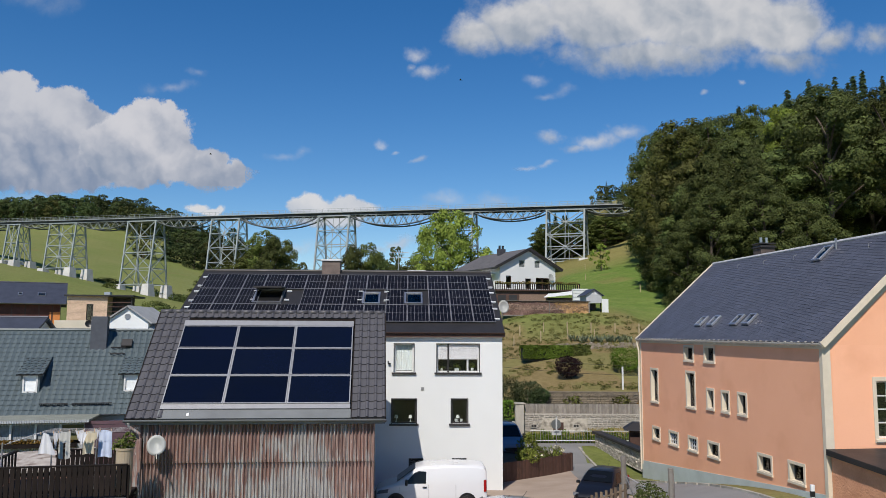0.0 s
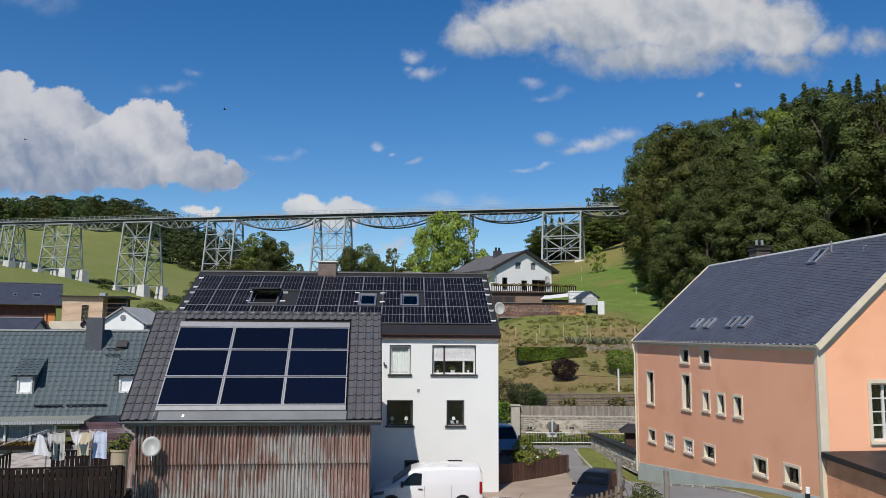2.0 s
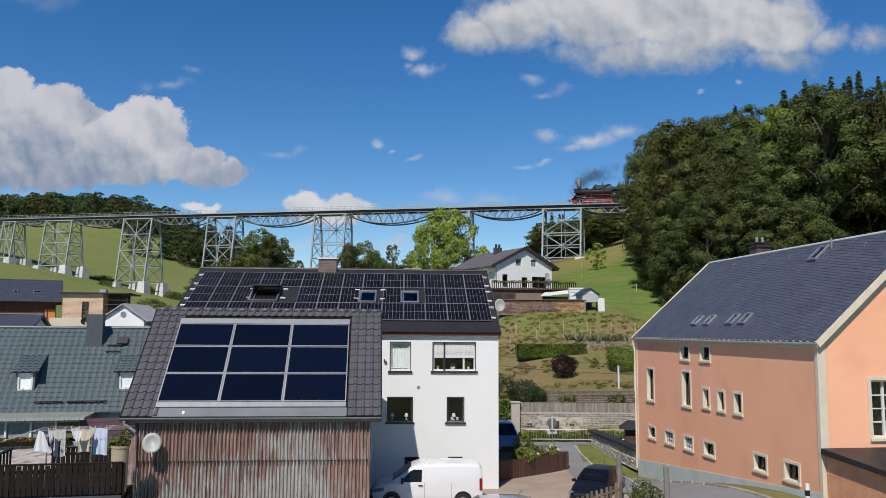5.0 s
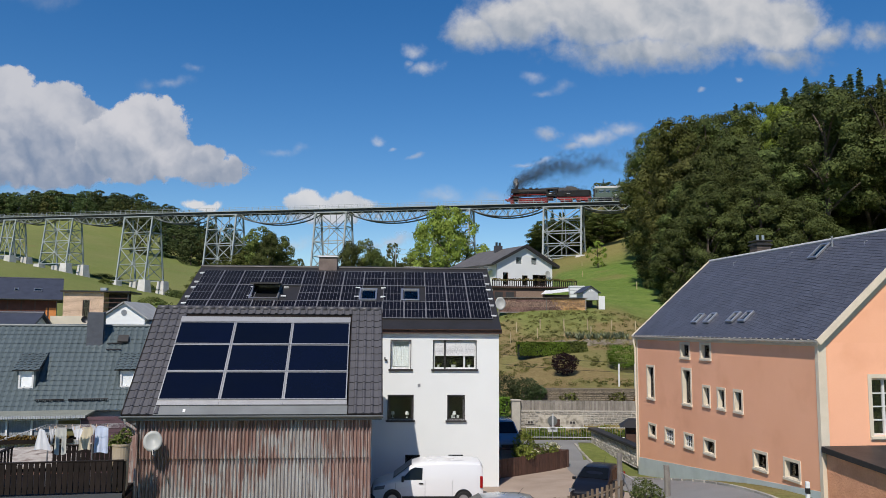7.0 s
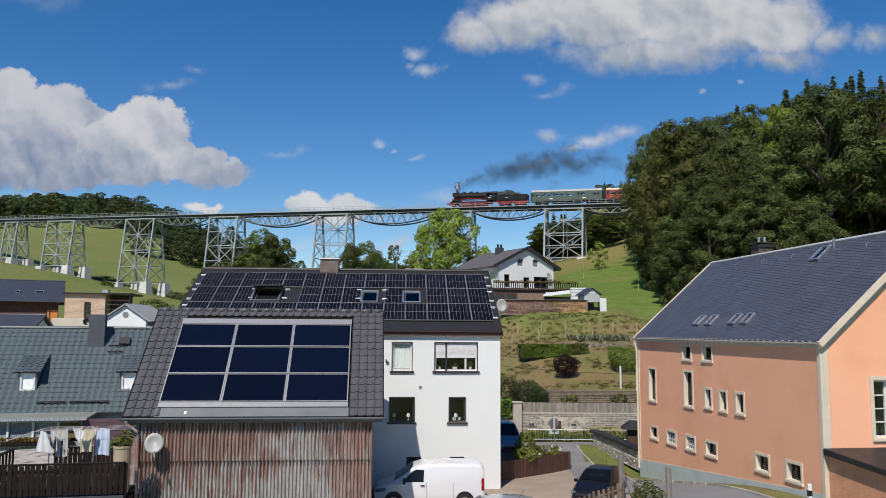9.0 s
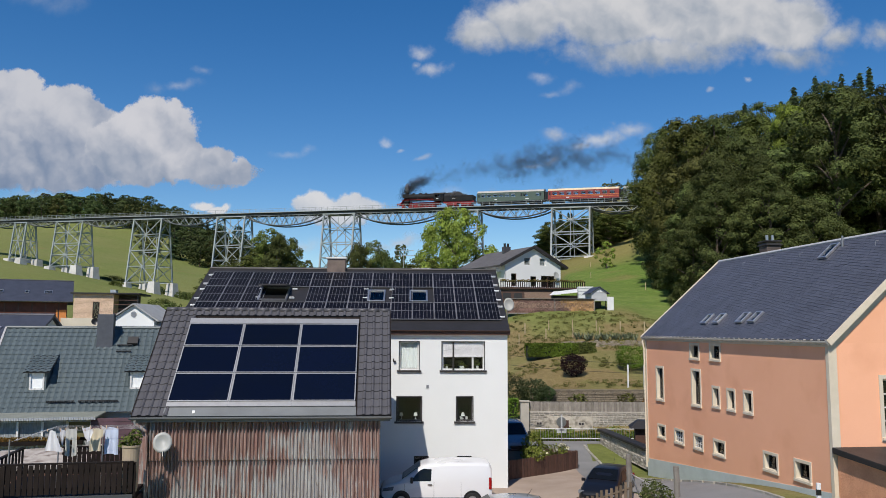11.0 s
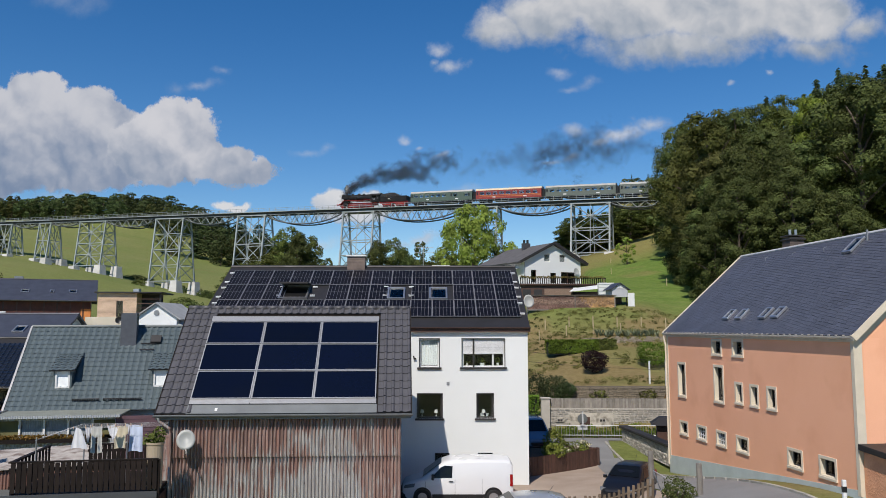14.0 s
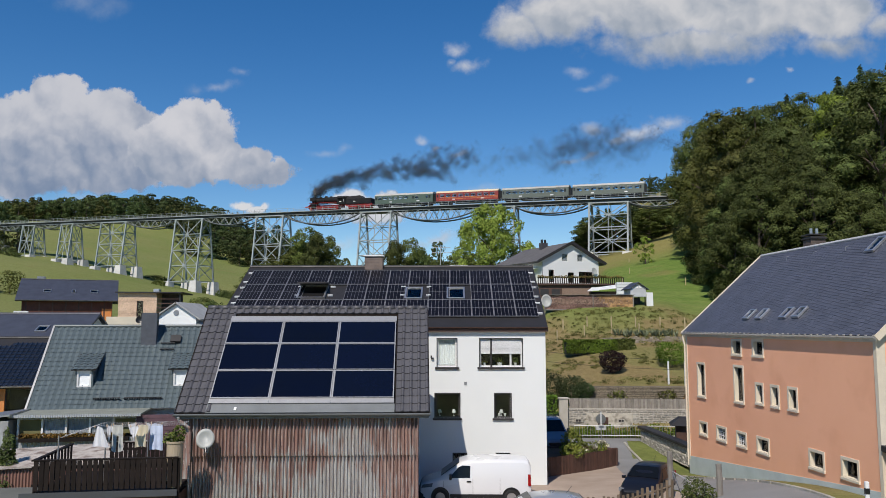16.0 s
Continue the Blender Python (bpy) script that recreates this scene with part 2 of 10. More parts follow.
def leaf_mat(name, c, c2, c3, through_light=0.25):
    """Foliage: colour varies from leaf clump to leaf clump and from tree to tree; some light passes through."""
    m = bpy.data.materials.new(name)
    m.use_nodes = True
    nt = m.node_tree
    n, link = nt.nodes, nt.links.new
    bsdf = n["Principled BSDF"]
    geo, oi = n.new("ShaderNodeNewGeometry"), n.new("ShaderNodeObjectInfo")
    ramp = n.new("ShaderNodeValToRGB")
    half = lambda p, q: tuple(0.45 * a + 0.55 * b for a, b in zip(p, q))
    ramp.color_ramp.elements[0].color, ramp.color_ramp.elements[1].color = (*half(c, c2), 1), (*half(c3, c2), 1)
    ramp.color_ramp.elements.new(0.5).color = (*c2, 1)
    link(geo.outputs["Random Per Island"], ramp.inputs[0])
    hsv = n.new("ShaderNodeHueSaturation")
    for key, lo, hi in (("Value", 0.62, 1.34), ("Hue", 0.478, 0.512)):
        r = n.new("ShaderNodeMapRange")
        r.inputs["To Min"].default_value, r.inputs["To Max"].default_value = lo, hi
        link(oi.outputs["Random"], r.inputs["Value"])
        link(r.outputs[0], hsv.inputs[key])
    link(ramp.outputs[0], hsv.inputs["Color"])
    # whole boughs differ as well as single leaves
    tc, bough, rng, mul = n.new("ShaderNodeTexCoord"), n.new("ShaderNodeTexNoise"), n.new("ShaderNodeMapRange"), n.new("ShaderNodeVectorMath")
    bough.inputs["Scale"].default_value, bough.inputs["Detail"].default_value = 0.55, 4
    link(tc.outputs["Object"], bough.inputs["Vector"])
    rng.inputs["From Min"].default_value, rng.inputs["From Max"].default_value = 0.36, 0.64
    rng.inputs["To Min"].default_value, rng.inputs["To Max"].default_value = 0.68, 1.42
    link(bough.outputs["Fac"], rng.inputs["Value"])
    mul.operation = 'SCALE'
    link(hsv.outputs[0], mul.inputs[0])
    link(rng.outputs[0], mul.inputs["Scale"])
    link(mul.outputs[0], bsdf.inputs["Base Color"])
    bsdf.inputs["Roughness"].default_value = 0.7
    bsdf.inputs["Specular IOR Level"].default_value = 0.10
    tr = n.new("ShaderNodeBsdfTranslucent")
    link(mul.outputs[0], tr.inputs["Color"])
    ms = n.new("ShaderNodeMixShader")
    ms.inputs[0].default_value = through_light
    link(bsdf.outputs[0], ms.inputs[1])
    link(tr.outputs[0], ms.inputs[2])
    link(ms.outputs[0], n["Material Output"].inputs["Surface"])
    return m


def glass_mat(name, tint=(0.90, 0.93, 0.94)):
    m = bpy.data.materials.new(name)
    m.use_nodes = True
    nt = m.node_tree
    n, link = nt.nodes, nt.links.new
    n.remove(n["Principled BSDF"])
    tr, gl, fr, ms = (n.new("ShaderNode" + k) for k in ("BsdfTransparent", "BsdfGlossy", "Fresnel", "MixShader"))
    tr.inputs["Color"].default_value = (*tint, 1)
    gl.inputs["Roughness"].default_value = 0.02
    fr.inputs["IOR"].default_value = 1.52
    link(fr.outputs[0], ms.inputs[0])
    link(tr.outputs[0], ms.inputs[1])
    link(gl.outputs[0], ms.inputs[2])
    link(ms.outputs[0], n["Material Output"].inputs["Surface"])
    return m


def rust_mat():
    """Corrugated sheet: red lead paint worn away in upright streaks down to grey zinc and brown rust."""
    m = bpy.data.materials.new("rusty corrugated sheet")
    m.use_nodes = True
    nt = m.node_tree
    n, link = nt.nodes, nt.links.new
    bsdf = n["Principled BSDF"]
    tc = n.new("ShaderNodeTexCoord")

    def field(sx, sz, detail, lo, hi, seed):
        mp = n.new("ShaderNodeMapping")
        mp.inputs["Scale"].default_value = (sx, 1, sz)
        mp.inputs["Location"].default_value = (seed, seed, seed)
        link(tc.outputs["Object"], mp.inputs["Vector"])
        t = n.new("ShaderNodeTexNoise")
        t.inputs["Scale"].default_value, t.inputs["Detail"].default_value, t.inputs["Roughness"].default_value = 1, detail, 0.65
        link(mp.outputs[0], t.inputs["Vector"])
        r = n.new("ShaderNodeMapRange")
        r.inputs["From Min"].default_value, r.inputs["From Max"].default_value = lo, hi
        link(t.outputs["Fac"], r.inputs["Value"])
        return r.outputs[0]

    def blend(fac, a, b):
        x = n.new("ShaderNodeMix")
        x.data_type = 'RGBA'
        link(fac, x.inputs["Factor"])
        for key, val in (("A", a), ("B", b)):
            if isinstance(val, tuple):
                x.inputs[key].default_value = (*val, 1)
            else:
                link(val, x.inputs[key])
        return x.outputs["Result"]

    col = blend(field(10.5, 0.3, 4, 0.42, 0.58, 1), (0.25, 0.145, 0.120), (0.145, 0.092, 0.080))
    col = blend(field(21, 0.7, 6, 0.48, 0.60, 2), col, (0.32, 0.235, 0.205))
    # bare zinc where the paint has gone: broad zones with a ragged, upright edge
    zone, ragged = field(0.42, 0.55, 2, 0.30, 0.70, 7), field(12, 0.7, 5, 0.30, 0.70, 14)
    both = n.new("ShaderNodeMath")
    both.operation = 'ADD'
    link(zone, both.inputs[0])
    link(ragged, both.inputs[1])
    bare = n.new("ShaderNodeMapRange")
    bare.inputs["From Min"].default_value, bare.inputs["From Max"].default_value, bare.inputs["To Max"].default_value = 0.95, 1.12, 0.80
    link(both.outputs[0], bare.inputs["Value"])
    col = blend(bare.outputs[0], col, blend(field(16, 0.9, 4, 0.40, 0.62, 3), (0.40, 0.42, 0.41), (0.26, 0.255, 0.245)))
    col = blend(field(30, 3.5, 4, 0.62, 0.68, 9), col, (0.07, 0.05, 0.045))
    col = blend(field(18, 4, 3, 0.68, 0.74, 5), col, (0.55, 0.50, 0.46))
    link(col, bsdf.inputs["Base Color"])
    bsdf.inputs["Roughness"].default_value = 0.7
    return m


M = {
    "grey_sheet": mat("dull grey sheet", (0.15, 0.16, 0.165), (0.11, 0.118, 0.122), 0.55, 0.0, scale=1.5, bump=0.05, vary=0),
    "rust": rust_mat(),
    "white_plaster": mat("white plaster", (0.70, 0.715, 0.705), (0.67, 0.685, 0.675), 0.85, scale=0.5, fine=60, bump=0.1, vary=0, relief=0.01),
    "cream": mat("cream trim", (0.66, 0.58, 0.46), (0.58, 0.51, 0.40), 0.8, scale=2, bump=0.1, vary=0.05),
    "orange_plaster": mat("apricot render", (0.86, 0.445, 0.275), (0.81, 0.405, 0.245), 0.9, scale=0.35, fine=45, bump=0.3, vary=0, relief=0.015,
                          stain=((0.77, 0.375, 0.225), 0.3, 0.5)),
    "plinth": mat("grey-green plinth", (0.50, 0.56, 0.55), (0.42, 0.47, 0.46), 0.9, scale=1.2, bump=0.3, vary=0),
    "slate": mat("dark slate", (0.050, 0.055, 0.075), (0.034, 0.038, 0.055), 0.5, scale=1.0, fine=25, bump=0.15, vary=0.22),
    "dark_tile": mat("brown-grey concrete tile", (0.080, 0.077, 0.084), (0.058, 0.056, 0.062), 0.5, scale=1.2, bump=0.2, vary=0.08),
    "green_tile": mat("grey-green sheet tile", (0.088, 0.112, 0.120), (0.068, 0.090, 0.097), 0.45, scale=0.7, bump=0.1, vary=0.1),
    "black_tile": mat("black glazed tile", (0.012, 0.013, 0.018), (0.008, 0.009, 0.012), 0.30, scale=1, bump=0.05, vary=0.2, spec=1.0),
    "black_roof": mat("black roof covering", (0.020, 0.018, 0.018), (0.012, 0.011, 0.011), 0.55, scale=1, vary=0.1),
    "zinc": mat("weathered zinc", (0.42, 0.42, 0.42), (0.30, 0.30, 0.31), 0.45, 0.8, scale=2, bump=0.1, vary=0.1),
    "pale_zinc": mat("pale gutter", (0.62, 0.58, 0.52), (0.46, 0.43, 0.38), 0.6, 0.2, scale=3, bump=0.1, vary=0.1),
    "collector": mat("solar absorber", (0.003, 0.005, 0.016), (0.002, 0.004, 0.012), 0.20, scale=0.7, fine=8, bump=0.02, vary=0.25, spec=0.2),
    "cell": mat("solar cells", (0.006, 0.006, 0.009), (0.004, 0.004, 0.007), 0.34, scale=0.8, fine=8, bump=0, vary=0.3, spec=0.06),
    "module_line": mat("module frame", (0.17, 0.17, 0.18), (0.12, 0.12, 0.13), 0.5, 0.0, scale=3, bump=0, vary=0.05),
    "alu": mat("aluminium", (0.60, 0.60, 0.61), (0.48, 0.48, 0.50), 0.38, 0.9, scale=3, bump=0.05, vary=0.05),
    "dark_wood": mat("black-brown stained boards", (0.020, 0.014, 0.012), (0.012, 0.009, 0.008), 0.7, scale=3, fine=50, vary=0.25, spec=0.15),
    "brown_wood": mat("red-brown boards", (0.085, 0.042, 0.030), (0.060, 0.030, 0.022), 0.65, scale=3, fine=50, vary=0.25),
    "pale_wood": mat("larch boards", (0.58, 0.42, 0.30), (0.49, 0.35, 0.24), 0.7, scale=2, fine=40, vary=0.15),
    "red_wood": mat("dark red boards", (0.13, 0.042, 0.026), (0.09, 0.03, 0.02), 0.7, scale=2, fine=40, vary=0.2),
    "grey_wood": mat("weathered grey fence wood", (0.27, 0.245, 0.215), (0.19, 0.17, 0.148), 0.85, scale=3, fine=40, vary=0.25),
    "orange_wood": mat("orange boards", (0.62, 0.24, 0.07), (0.52, 0.19, 0.05), 0.7, scale=2, vary=0.1),
    "steel": mat("grey painted steel", (0.33, 0.365, 0.365), (0.245, 0.275, 0.275), 0.55, 0.0, scale=0.5, fine=8, bump=0.05, vary=0.06),
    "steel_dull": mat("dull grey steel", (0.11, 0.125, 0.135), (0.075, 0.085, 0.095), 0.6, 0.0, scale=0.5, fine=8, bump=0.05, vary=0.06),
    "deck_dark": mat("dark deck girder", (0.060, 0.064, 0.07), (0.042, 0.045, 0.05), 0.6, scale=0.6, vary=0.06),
    "concrete": mat("pale concrete", (0.58, 0.57, 0.54), (0.44, 0.43, 0.41), 0.9, scale=0.6, bump=0.3, vary=0.08),
    "asphalt": mat("asphalt", (0.21, 0.208, 0.205), (0.165, 0.162, 0.16), 0.9, scale=0.5, fine=60, bump=0.25, vary=0),
    "paving": mat("pinkish paving", (0.34, 0.27, 0.215), (0.27, 0.21, 0.165), 0.9, scale=0.8, fine=30, bump=0.3, vary=0.12),
    "stone": mat("rubble stone", (0.50, 0.46, 0.40), (0.29, 0.265, 0.225), 0.9, scale=2.5, fine=18, bump=0.5, vary=0.35),
    "mortar": mat("pale mortar", (0.44, 0.41, 0.355), (0.33, 0.305, 0.265), 0.95, scale=1.5, fine=20, bump=0.5, vary=0),
    "chimney": mat("brown chimney brick", (0.17, 0.13, 0.11), (0.11, 0.085, 0.075), 0.85, scale=3, bump=0.3, vary=0.3),
    "bark": mat("bark", (0.10, 0.075, 0.055), (0.06, 0.045, 0.035), 0.9, scale=4, bump=0.5, vary=0.2),
    "white_paint": mat("white paint", (0.72, 0.72, 0.71), (0.64, 0.64, 0.63), 0.5, scale=2, bump=0.03, vary=0.04),
    "white_frame": mat("white window frame", (0.64, 0.64, 0.63), (0.58, 0.58, 0.57), 0.4, scale=2, bump=0, vary=0.03),
    "dark_frame": mat("dark window frame", (0.035, 0.030, 0.030), (0.025, 0.022, 0.022), 0.45, scale=2, bump=0.05, vary=0.1),
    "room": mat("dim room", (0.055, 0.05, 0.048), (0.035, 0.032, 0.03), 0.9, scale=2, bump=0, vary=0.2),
    "curtain": mat("pale curtain", (0.78, 0.80, 0.80), (0.66, 0.69, 0.70), 0.85, scale=4, bump=0.1, vary=0.1),
    "blind": mat("white roller shutter", (0.66, 0.66, 0.66), (0.60, 0.60, 0.60), 0.6, scale=2, bump=0, vary=0.05),
    "black": mat("black paint", (0.012, 0.012, 0.013), (0.008, 0.008, 0.009), 0.4, scale=1, bump=0.05, vary=0.1),
    "loco_black": mat("sooty black", (0.012, 0.012, 0.013), (0.020, 0.019, 0.019), 0.5, scale=0.8, bump=0.05, vary=0.05, spec=0.2),
    "loco_red": mat("red running gear", (0.42, 0.022, 0.020), (0.24, 0.016, 0.015), 0.45, scale=1.5, bump=0.05, vary=0.1),
    "coach_green": mat("coach green", (0.085, 0.120, 0.092), (0.070, 0.100, 0.078), 0.4, scale=0.6, bump=0.02, vary=0.05),
    "coach_grey": mat("grey-green coach", (0.125, 0.145, 0.122), (0.105, 0.122, 0.104), 0.45, scale=0.6, bump=0.02, vary=0.05),
    "coach_red": mat("wine-red coach", (0.27, 0.040, 0.032), (0.22, 0.034, 0.027), 0.4, scale=0.6, bump=0.02, vary=0.05),
    "coach_cream": mat("cream coach roof", (0.66, 0.54, 0.36), (0.56, 0.45, 0.30), 0.6, scale=0.8, bump=0.02, vary=0.05),
    "coach_roof": mat("grey coach roof", (0.44, 0.43, 0.40), (0.34, 0.33, 0.31), 0.6, scale=0.8, bump=0.02, vary=0.05),
    "orange_stripe": mat("orange stripe", (0.70, 0.25, 0.06), rough=0.5, bump=0, vary=0),
    "tyre": mat("rubber", (0.015, 0.015, 0.015), rough=0.8, bump=0.1),
    "hedge_soil": mat("soil", (0.10, 0.07, 0.045), rough=0.95, bump=0.5),
    "straw": mat("split firewood", (0.42, 0.26, 0.13), (0.30, 0.18, 0.09), 0.9, scale=6, bump=0.3, vary=0.35),
    "firewood": mat("weathered firewood", (0.32, 0.21, 0.16), (0.20, 0.135, 0.10), 0.9, scale=6, bump=0.3, vary=0.45),
    "glass": glass_mat("window glass"),
    "leaf_dark": leaf_mat("dark foliage", (0.042, 0.058, 0.018), (0.070, 0.090, 0.027), (0.108, 0.126, 0.038), 0.10),
    "leaf_mid": leaf_mat("mid foliage", (0.052, 0.067, 0.018), (0.089, 0.110, 0.027), (0.135, 0.149, 0.037), 0.12),
    "leaf_bright": leaf_mat("bright foliage", (0.13, 0.19, 0.035), (0.22, 0.29, 0.055), (0.32, 0.38, 0.09), 0.3),
    "leaf_conifer": leaf_mat("spruce needles", (0.018, 0.032, 0.015), (0.040, 0.062, 0.026), (0.080, 0.100, 0.040), 0.15),
    "leaf_purple": leaf_mat("purple foliage", (0.020, 0.012, 0.013), (0.034, 0.018, 0.019), (0.055, 0.028, 0.027)),
    "leaf_olive": leaf_mat("olive foliage", (0.075, 0.080, 0.022), (0.10, 0.105, 0.03), (0.14, 0.14, 0.04)),
}

# ---- the railway line: a point every metre along it, running up to the left ----
RAIL_AT, RAIL_DIR, RAIL_Z, GRADE = Vector((31.47, 196.0, 0)), Vector((-0.9455, 0.3256, 0)), 40.5, 0.0211
RAIL_NORMAL = Vector((0.3256, 0.9455, 0))


def rail(s, side=0.0, up=0.0):
    p = RAIL_AT + RAIL_DIR * s + RAIL_NORMAL * side
    p.z = RAIL_Z + GRADE * s + up
    return p


def land(x, y):
    """The height of the ground."""
    axis = -12 - 0.10 * (y - 50)
    floor_z = 0.03 * max(y - 54, 0)
    z = 0.0
    if y > 54:
        side = x - axis
        soft = math.sqrt(side * side + 64) - 8
        if side > 0:
            rise = 2.1 + 0.2 * (min(y, 108) - 55) + 0.125 * max(min(y, 300) - 108, 0)
            z = floor_z + (rise * (1 + 0.012 * max(side - 50, 0)) - floor_z) * smoothstep(0, 28, side)
            z = z if z < 60 else 60 + (z - 60) * 0.4
            z = min(z, 2.4) if x > 5.5 and y < 59.9 else z
            if x > 0 and y < 56:
                z *= smoothstep(54.2, 55.0, y)
        else:
            z = 0.207 * soft * (1 - math.exp(-(y - 50) / 40))
            z = z if z < 30 else 30 + (z - 30) * 0.35
            z += floor_z + 0.12 * max(min(y, 430) - 260, 0) * smoothstep(0, -60, side)
        z -= 14 * smoothstep(26.5, 16, x) * smoothstep(-25, 5, x) * smoothstep(128, 168, y) * smoothstep(320, 260, y)
        z += 30 * math.exp(-((x + 330) / 190) ** 2 - ((y - 680) / 130) ** 2)
        z += 16 * math.exp(-((x + 200) / 75) ** 2 - ((y - 490) / 55) ** 2)
        z += 2.5 * smoothstep(-35, -80, x) * smoothstep(-178, -150, x) * smoothstep(165, 225, y) * smoothstep(380, 290, y)
        z += noise.noise(Vector((x * 0.03, y * 0.03, 0))) * 1.2 * smoothstep(70, 140, y)
        b = x / y  # the ground falls away behind the first span
        z += (min(z, EYE + 0.05 * y) - z) * smoothstep(0.19, 0.15, b) * smoothstep(-0.08, 0.0, b) * smoothstep(222, 275, y)
        z += 1.1 * smoothstep(82, 88.5, y) * smoothstep(108, 94, y) * smoothstep(1, 7, x) * smoothstep(27, 18, x)  # the terrace of the woodpile
        # the line's cutting and bank beyond the ends of the bridge
        q = Vector((x, y, 0)) - RAIL_AT
        s, d = q.dot(RAIL_DIR), abs(q.dot(RAIL_NORMAL))
        if s < -18 or s > 244:
            w = 1 - smoothstep(4, 24, d)
            z += (RAIL_Z + GRADE * s - 0.75 - z) * w
        z = min(z, 150)
    else:
        z = 2.2 * smoothstep(46, 27, y) * smoothstep(4, 11, x) + 0.3 * smoothstep(46, 38, y) * (1 - smoothstep(4, 11, x))
        z += 0.42 * smoothstep(44, 53, y)
    return z


def spread(a, b, near, step, grow):
    """Grid lines from a to b, close together near `near` and wider away from it."""
    out = []
    for sign, end in ((-1, a), (1, b)):
        x, d = near, step
        while sign * (end - x) > 0:
            x += sign * d
            d *= grow
            out.append(x)
    return sorted({near, *out})


def ground_mat():
    m = bpy.data.materials.new("grass and soil")
    m.use_nodes = True
    nt = m.node_tree
    n, link = nt.nodes, nt.links.new
    bsdf = n["Principled BSDF"]
    tc = n.new("ShaderNodeTexCoord")

    def noise_fac(scale, detail, lo, hi):
        t = n.new("ShaderNodeTexNoise")
        t.inputs["Scale"].default_value, t.inputs["Detail"].default_value = scale, detail
        link(tc.outputs["Object"], t.inputs["Vector"])
        r = n.new("ShaderNodeMapRange")
        r.inputs["From Min"].default_value, r.inputs["From Max"].default_value = lo, hi
        link(t.outputs["Fac"], r.inputs["Value"])
        return r.outputs[0], t.outputs["Fac"]

    def blend(fac, a, b):
        x = n.new("ShaderNodeMix")
        x.data_type = 'RGBA'
        link(fac, x.inputs["Factor"])
        for key, val in (("A", a), ("B", b)):
            if isinstance(val, tuple):
                x.inputs[key].default_value = (*val, 1)
            else:
                link(val, x.inputs[key])
        return x.outputs["Result"]

    f1, _ = noise_fac(0.035, 6, 0.35, 0.65)
    f2, _ = noise_fac(0.6, 5, 0.3, 0.7)
    f3, raw = noise_fac(9.0, 4, 0.3, 0.7)
    f4, _ = noise_fac(0.16, 8, 0.46, 0.62)
    col = blend(f1, (0.128, 0.208, 0.040), (0.172, 0.220, 0.056))
    col = blend(f2, col, (0.098, 0.160, 0.030))
    f5, _ = noise_fac(2.2, 6, 0.40, 0.68)  # tussocks
    dry = blend(f3, (0.25, 0.19, 0.09), (0.17, 0.13, 0.055))
    # the gardens above the street are dry and trodden, the meadows behind stay green
    sep = n.new("ShaderNodeSeparateXYZ")
    link(tc.outputs["Object"], sep.inputs[0])
    near = n.new("ShaderNodeMapRange")
    near.inputs["From Min"].default_value, near.inputs["From Max"].default_value = 98, 79
    near.inputs["To Max"].default_value = 0.95
    link(sep.outputs["Y"], near.inputs["Value"])
    add = n.new("ShaderNodeMath")
    add.operation = 'MULTIPLY_ADD'
    add.inputs[2].default_value = 0.0
    boost = n.new("ShaderNodeMath")
    boost.operation = 'ADD'
    boost.inputs[1].default_value = 0.78
    link(f4, boost.inputs[0])
    link(boost.outputs[0], add.inputs[0])
    beyond = n.new("ShaderNodeMapRange")  # the verge by the lane is greener
    beyond.inputs["From Min"].default_value, beyond.inputs["From Max"].default_value = 53, 57
    beyond.inputs["To Min"].default_value = 0.5
    link(sep.outputs["Y"], beyond.inputs["Value"])
    garden = n.new("ShaderNodeMath")
    garden.operation = 'MULTIPLY'
    link(near.outputs[0], garden.inputs[0])
    link(beyond.outputs[0], garden.inputs[1])
    link(garden.outputs[0], add.inputs[1])
    add.use_clamp = True
    col = blend(add.outputs[0], col, dry)
    west = n.new("ShaderNodeMapRange")  # the western meadow is mown and yellowish
    west.inputs["From Min"].default_value, west.inputs["From Max"].default_value, west.inputs["To Max"].default_value = -15, -40, 0.65
    link(sep.outputs["X"], west.inputs["Value"])
    col = blend(west.outputs[0], col, blend(f1, (0.176, 0.186, 0.064), (0.214, 0.200, 0.082)))
    # dry grass along the brow of the meadow under the railway
    brow = n.new("ShaderNodeMapRange")
    brow.inputs["From Min"].default_value, brow.inputs["From Max"].default_value, brow.inputs["To Max"].default_value = 160, 182, 0.7
    link(sep.outputs["Y"], brow.inputs["Value"])
    side = n.new("ShaderNodeMapRange")
    side.inputs["From Min"].default_value, side.inputs["From Max"].default_value = 0, 14
    link(sep.outputs["X"], side.inputs["Value"])
    both = n.new("ShaderNodeMath")
    both.operation = 'MULTIPLY'
    link(brow.outputs[0], both.inputs[0])
    link(side.outputs[0], both.inputs[1])
    col = blend(both.outputs[0], col, blend(f3, (0.28, 0.21, 0.09), (0.21, 0.165, 0.065)))
    spots, _ = noise_fac(0.05, 9, 0.64, 0.78)
    col = blend(spots, col, (0.21, 0.17, 0.07))
    tuft = n.new("ShaderNodeMath")
    tuft.operation = 'MULTIPLY'
    tuft.inputs[1].default_value = 0.55
    link(f5, tuft.inputs[0])
    dark = n.new("ShaderNodeVectorMath")
    dark.operation = 'SCALE'
    dark.inputs["Scale"].default_value = 0.62
    link(col, dark.inputs[0])
    col = blend(tuft.outputs[0], col, dark.outputs[0])
    # faint mowing rows across the meadows
    mow = n.new("ShaderNodeMapping")
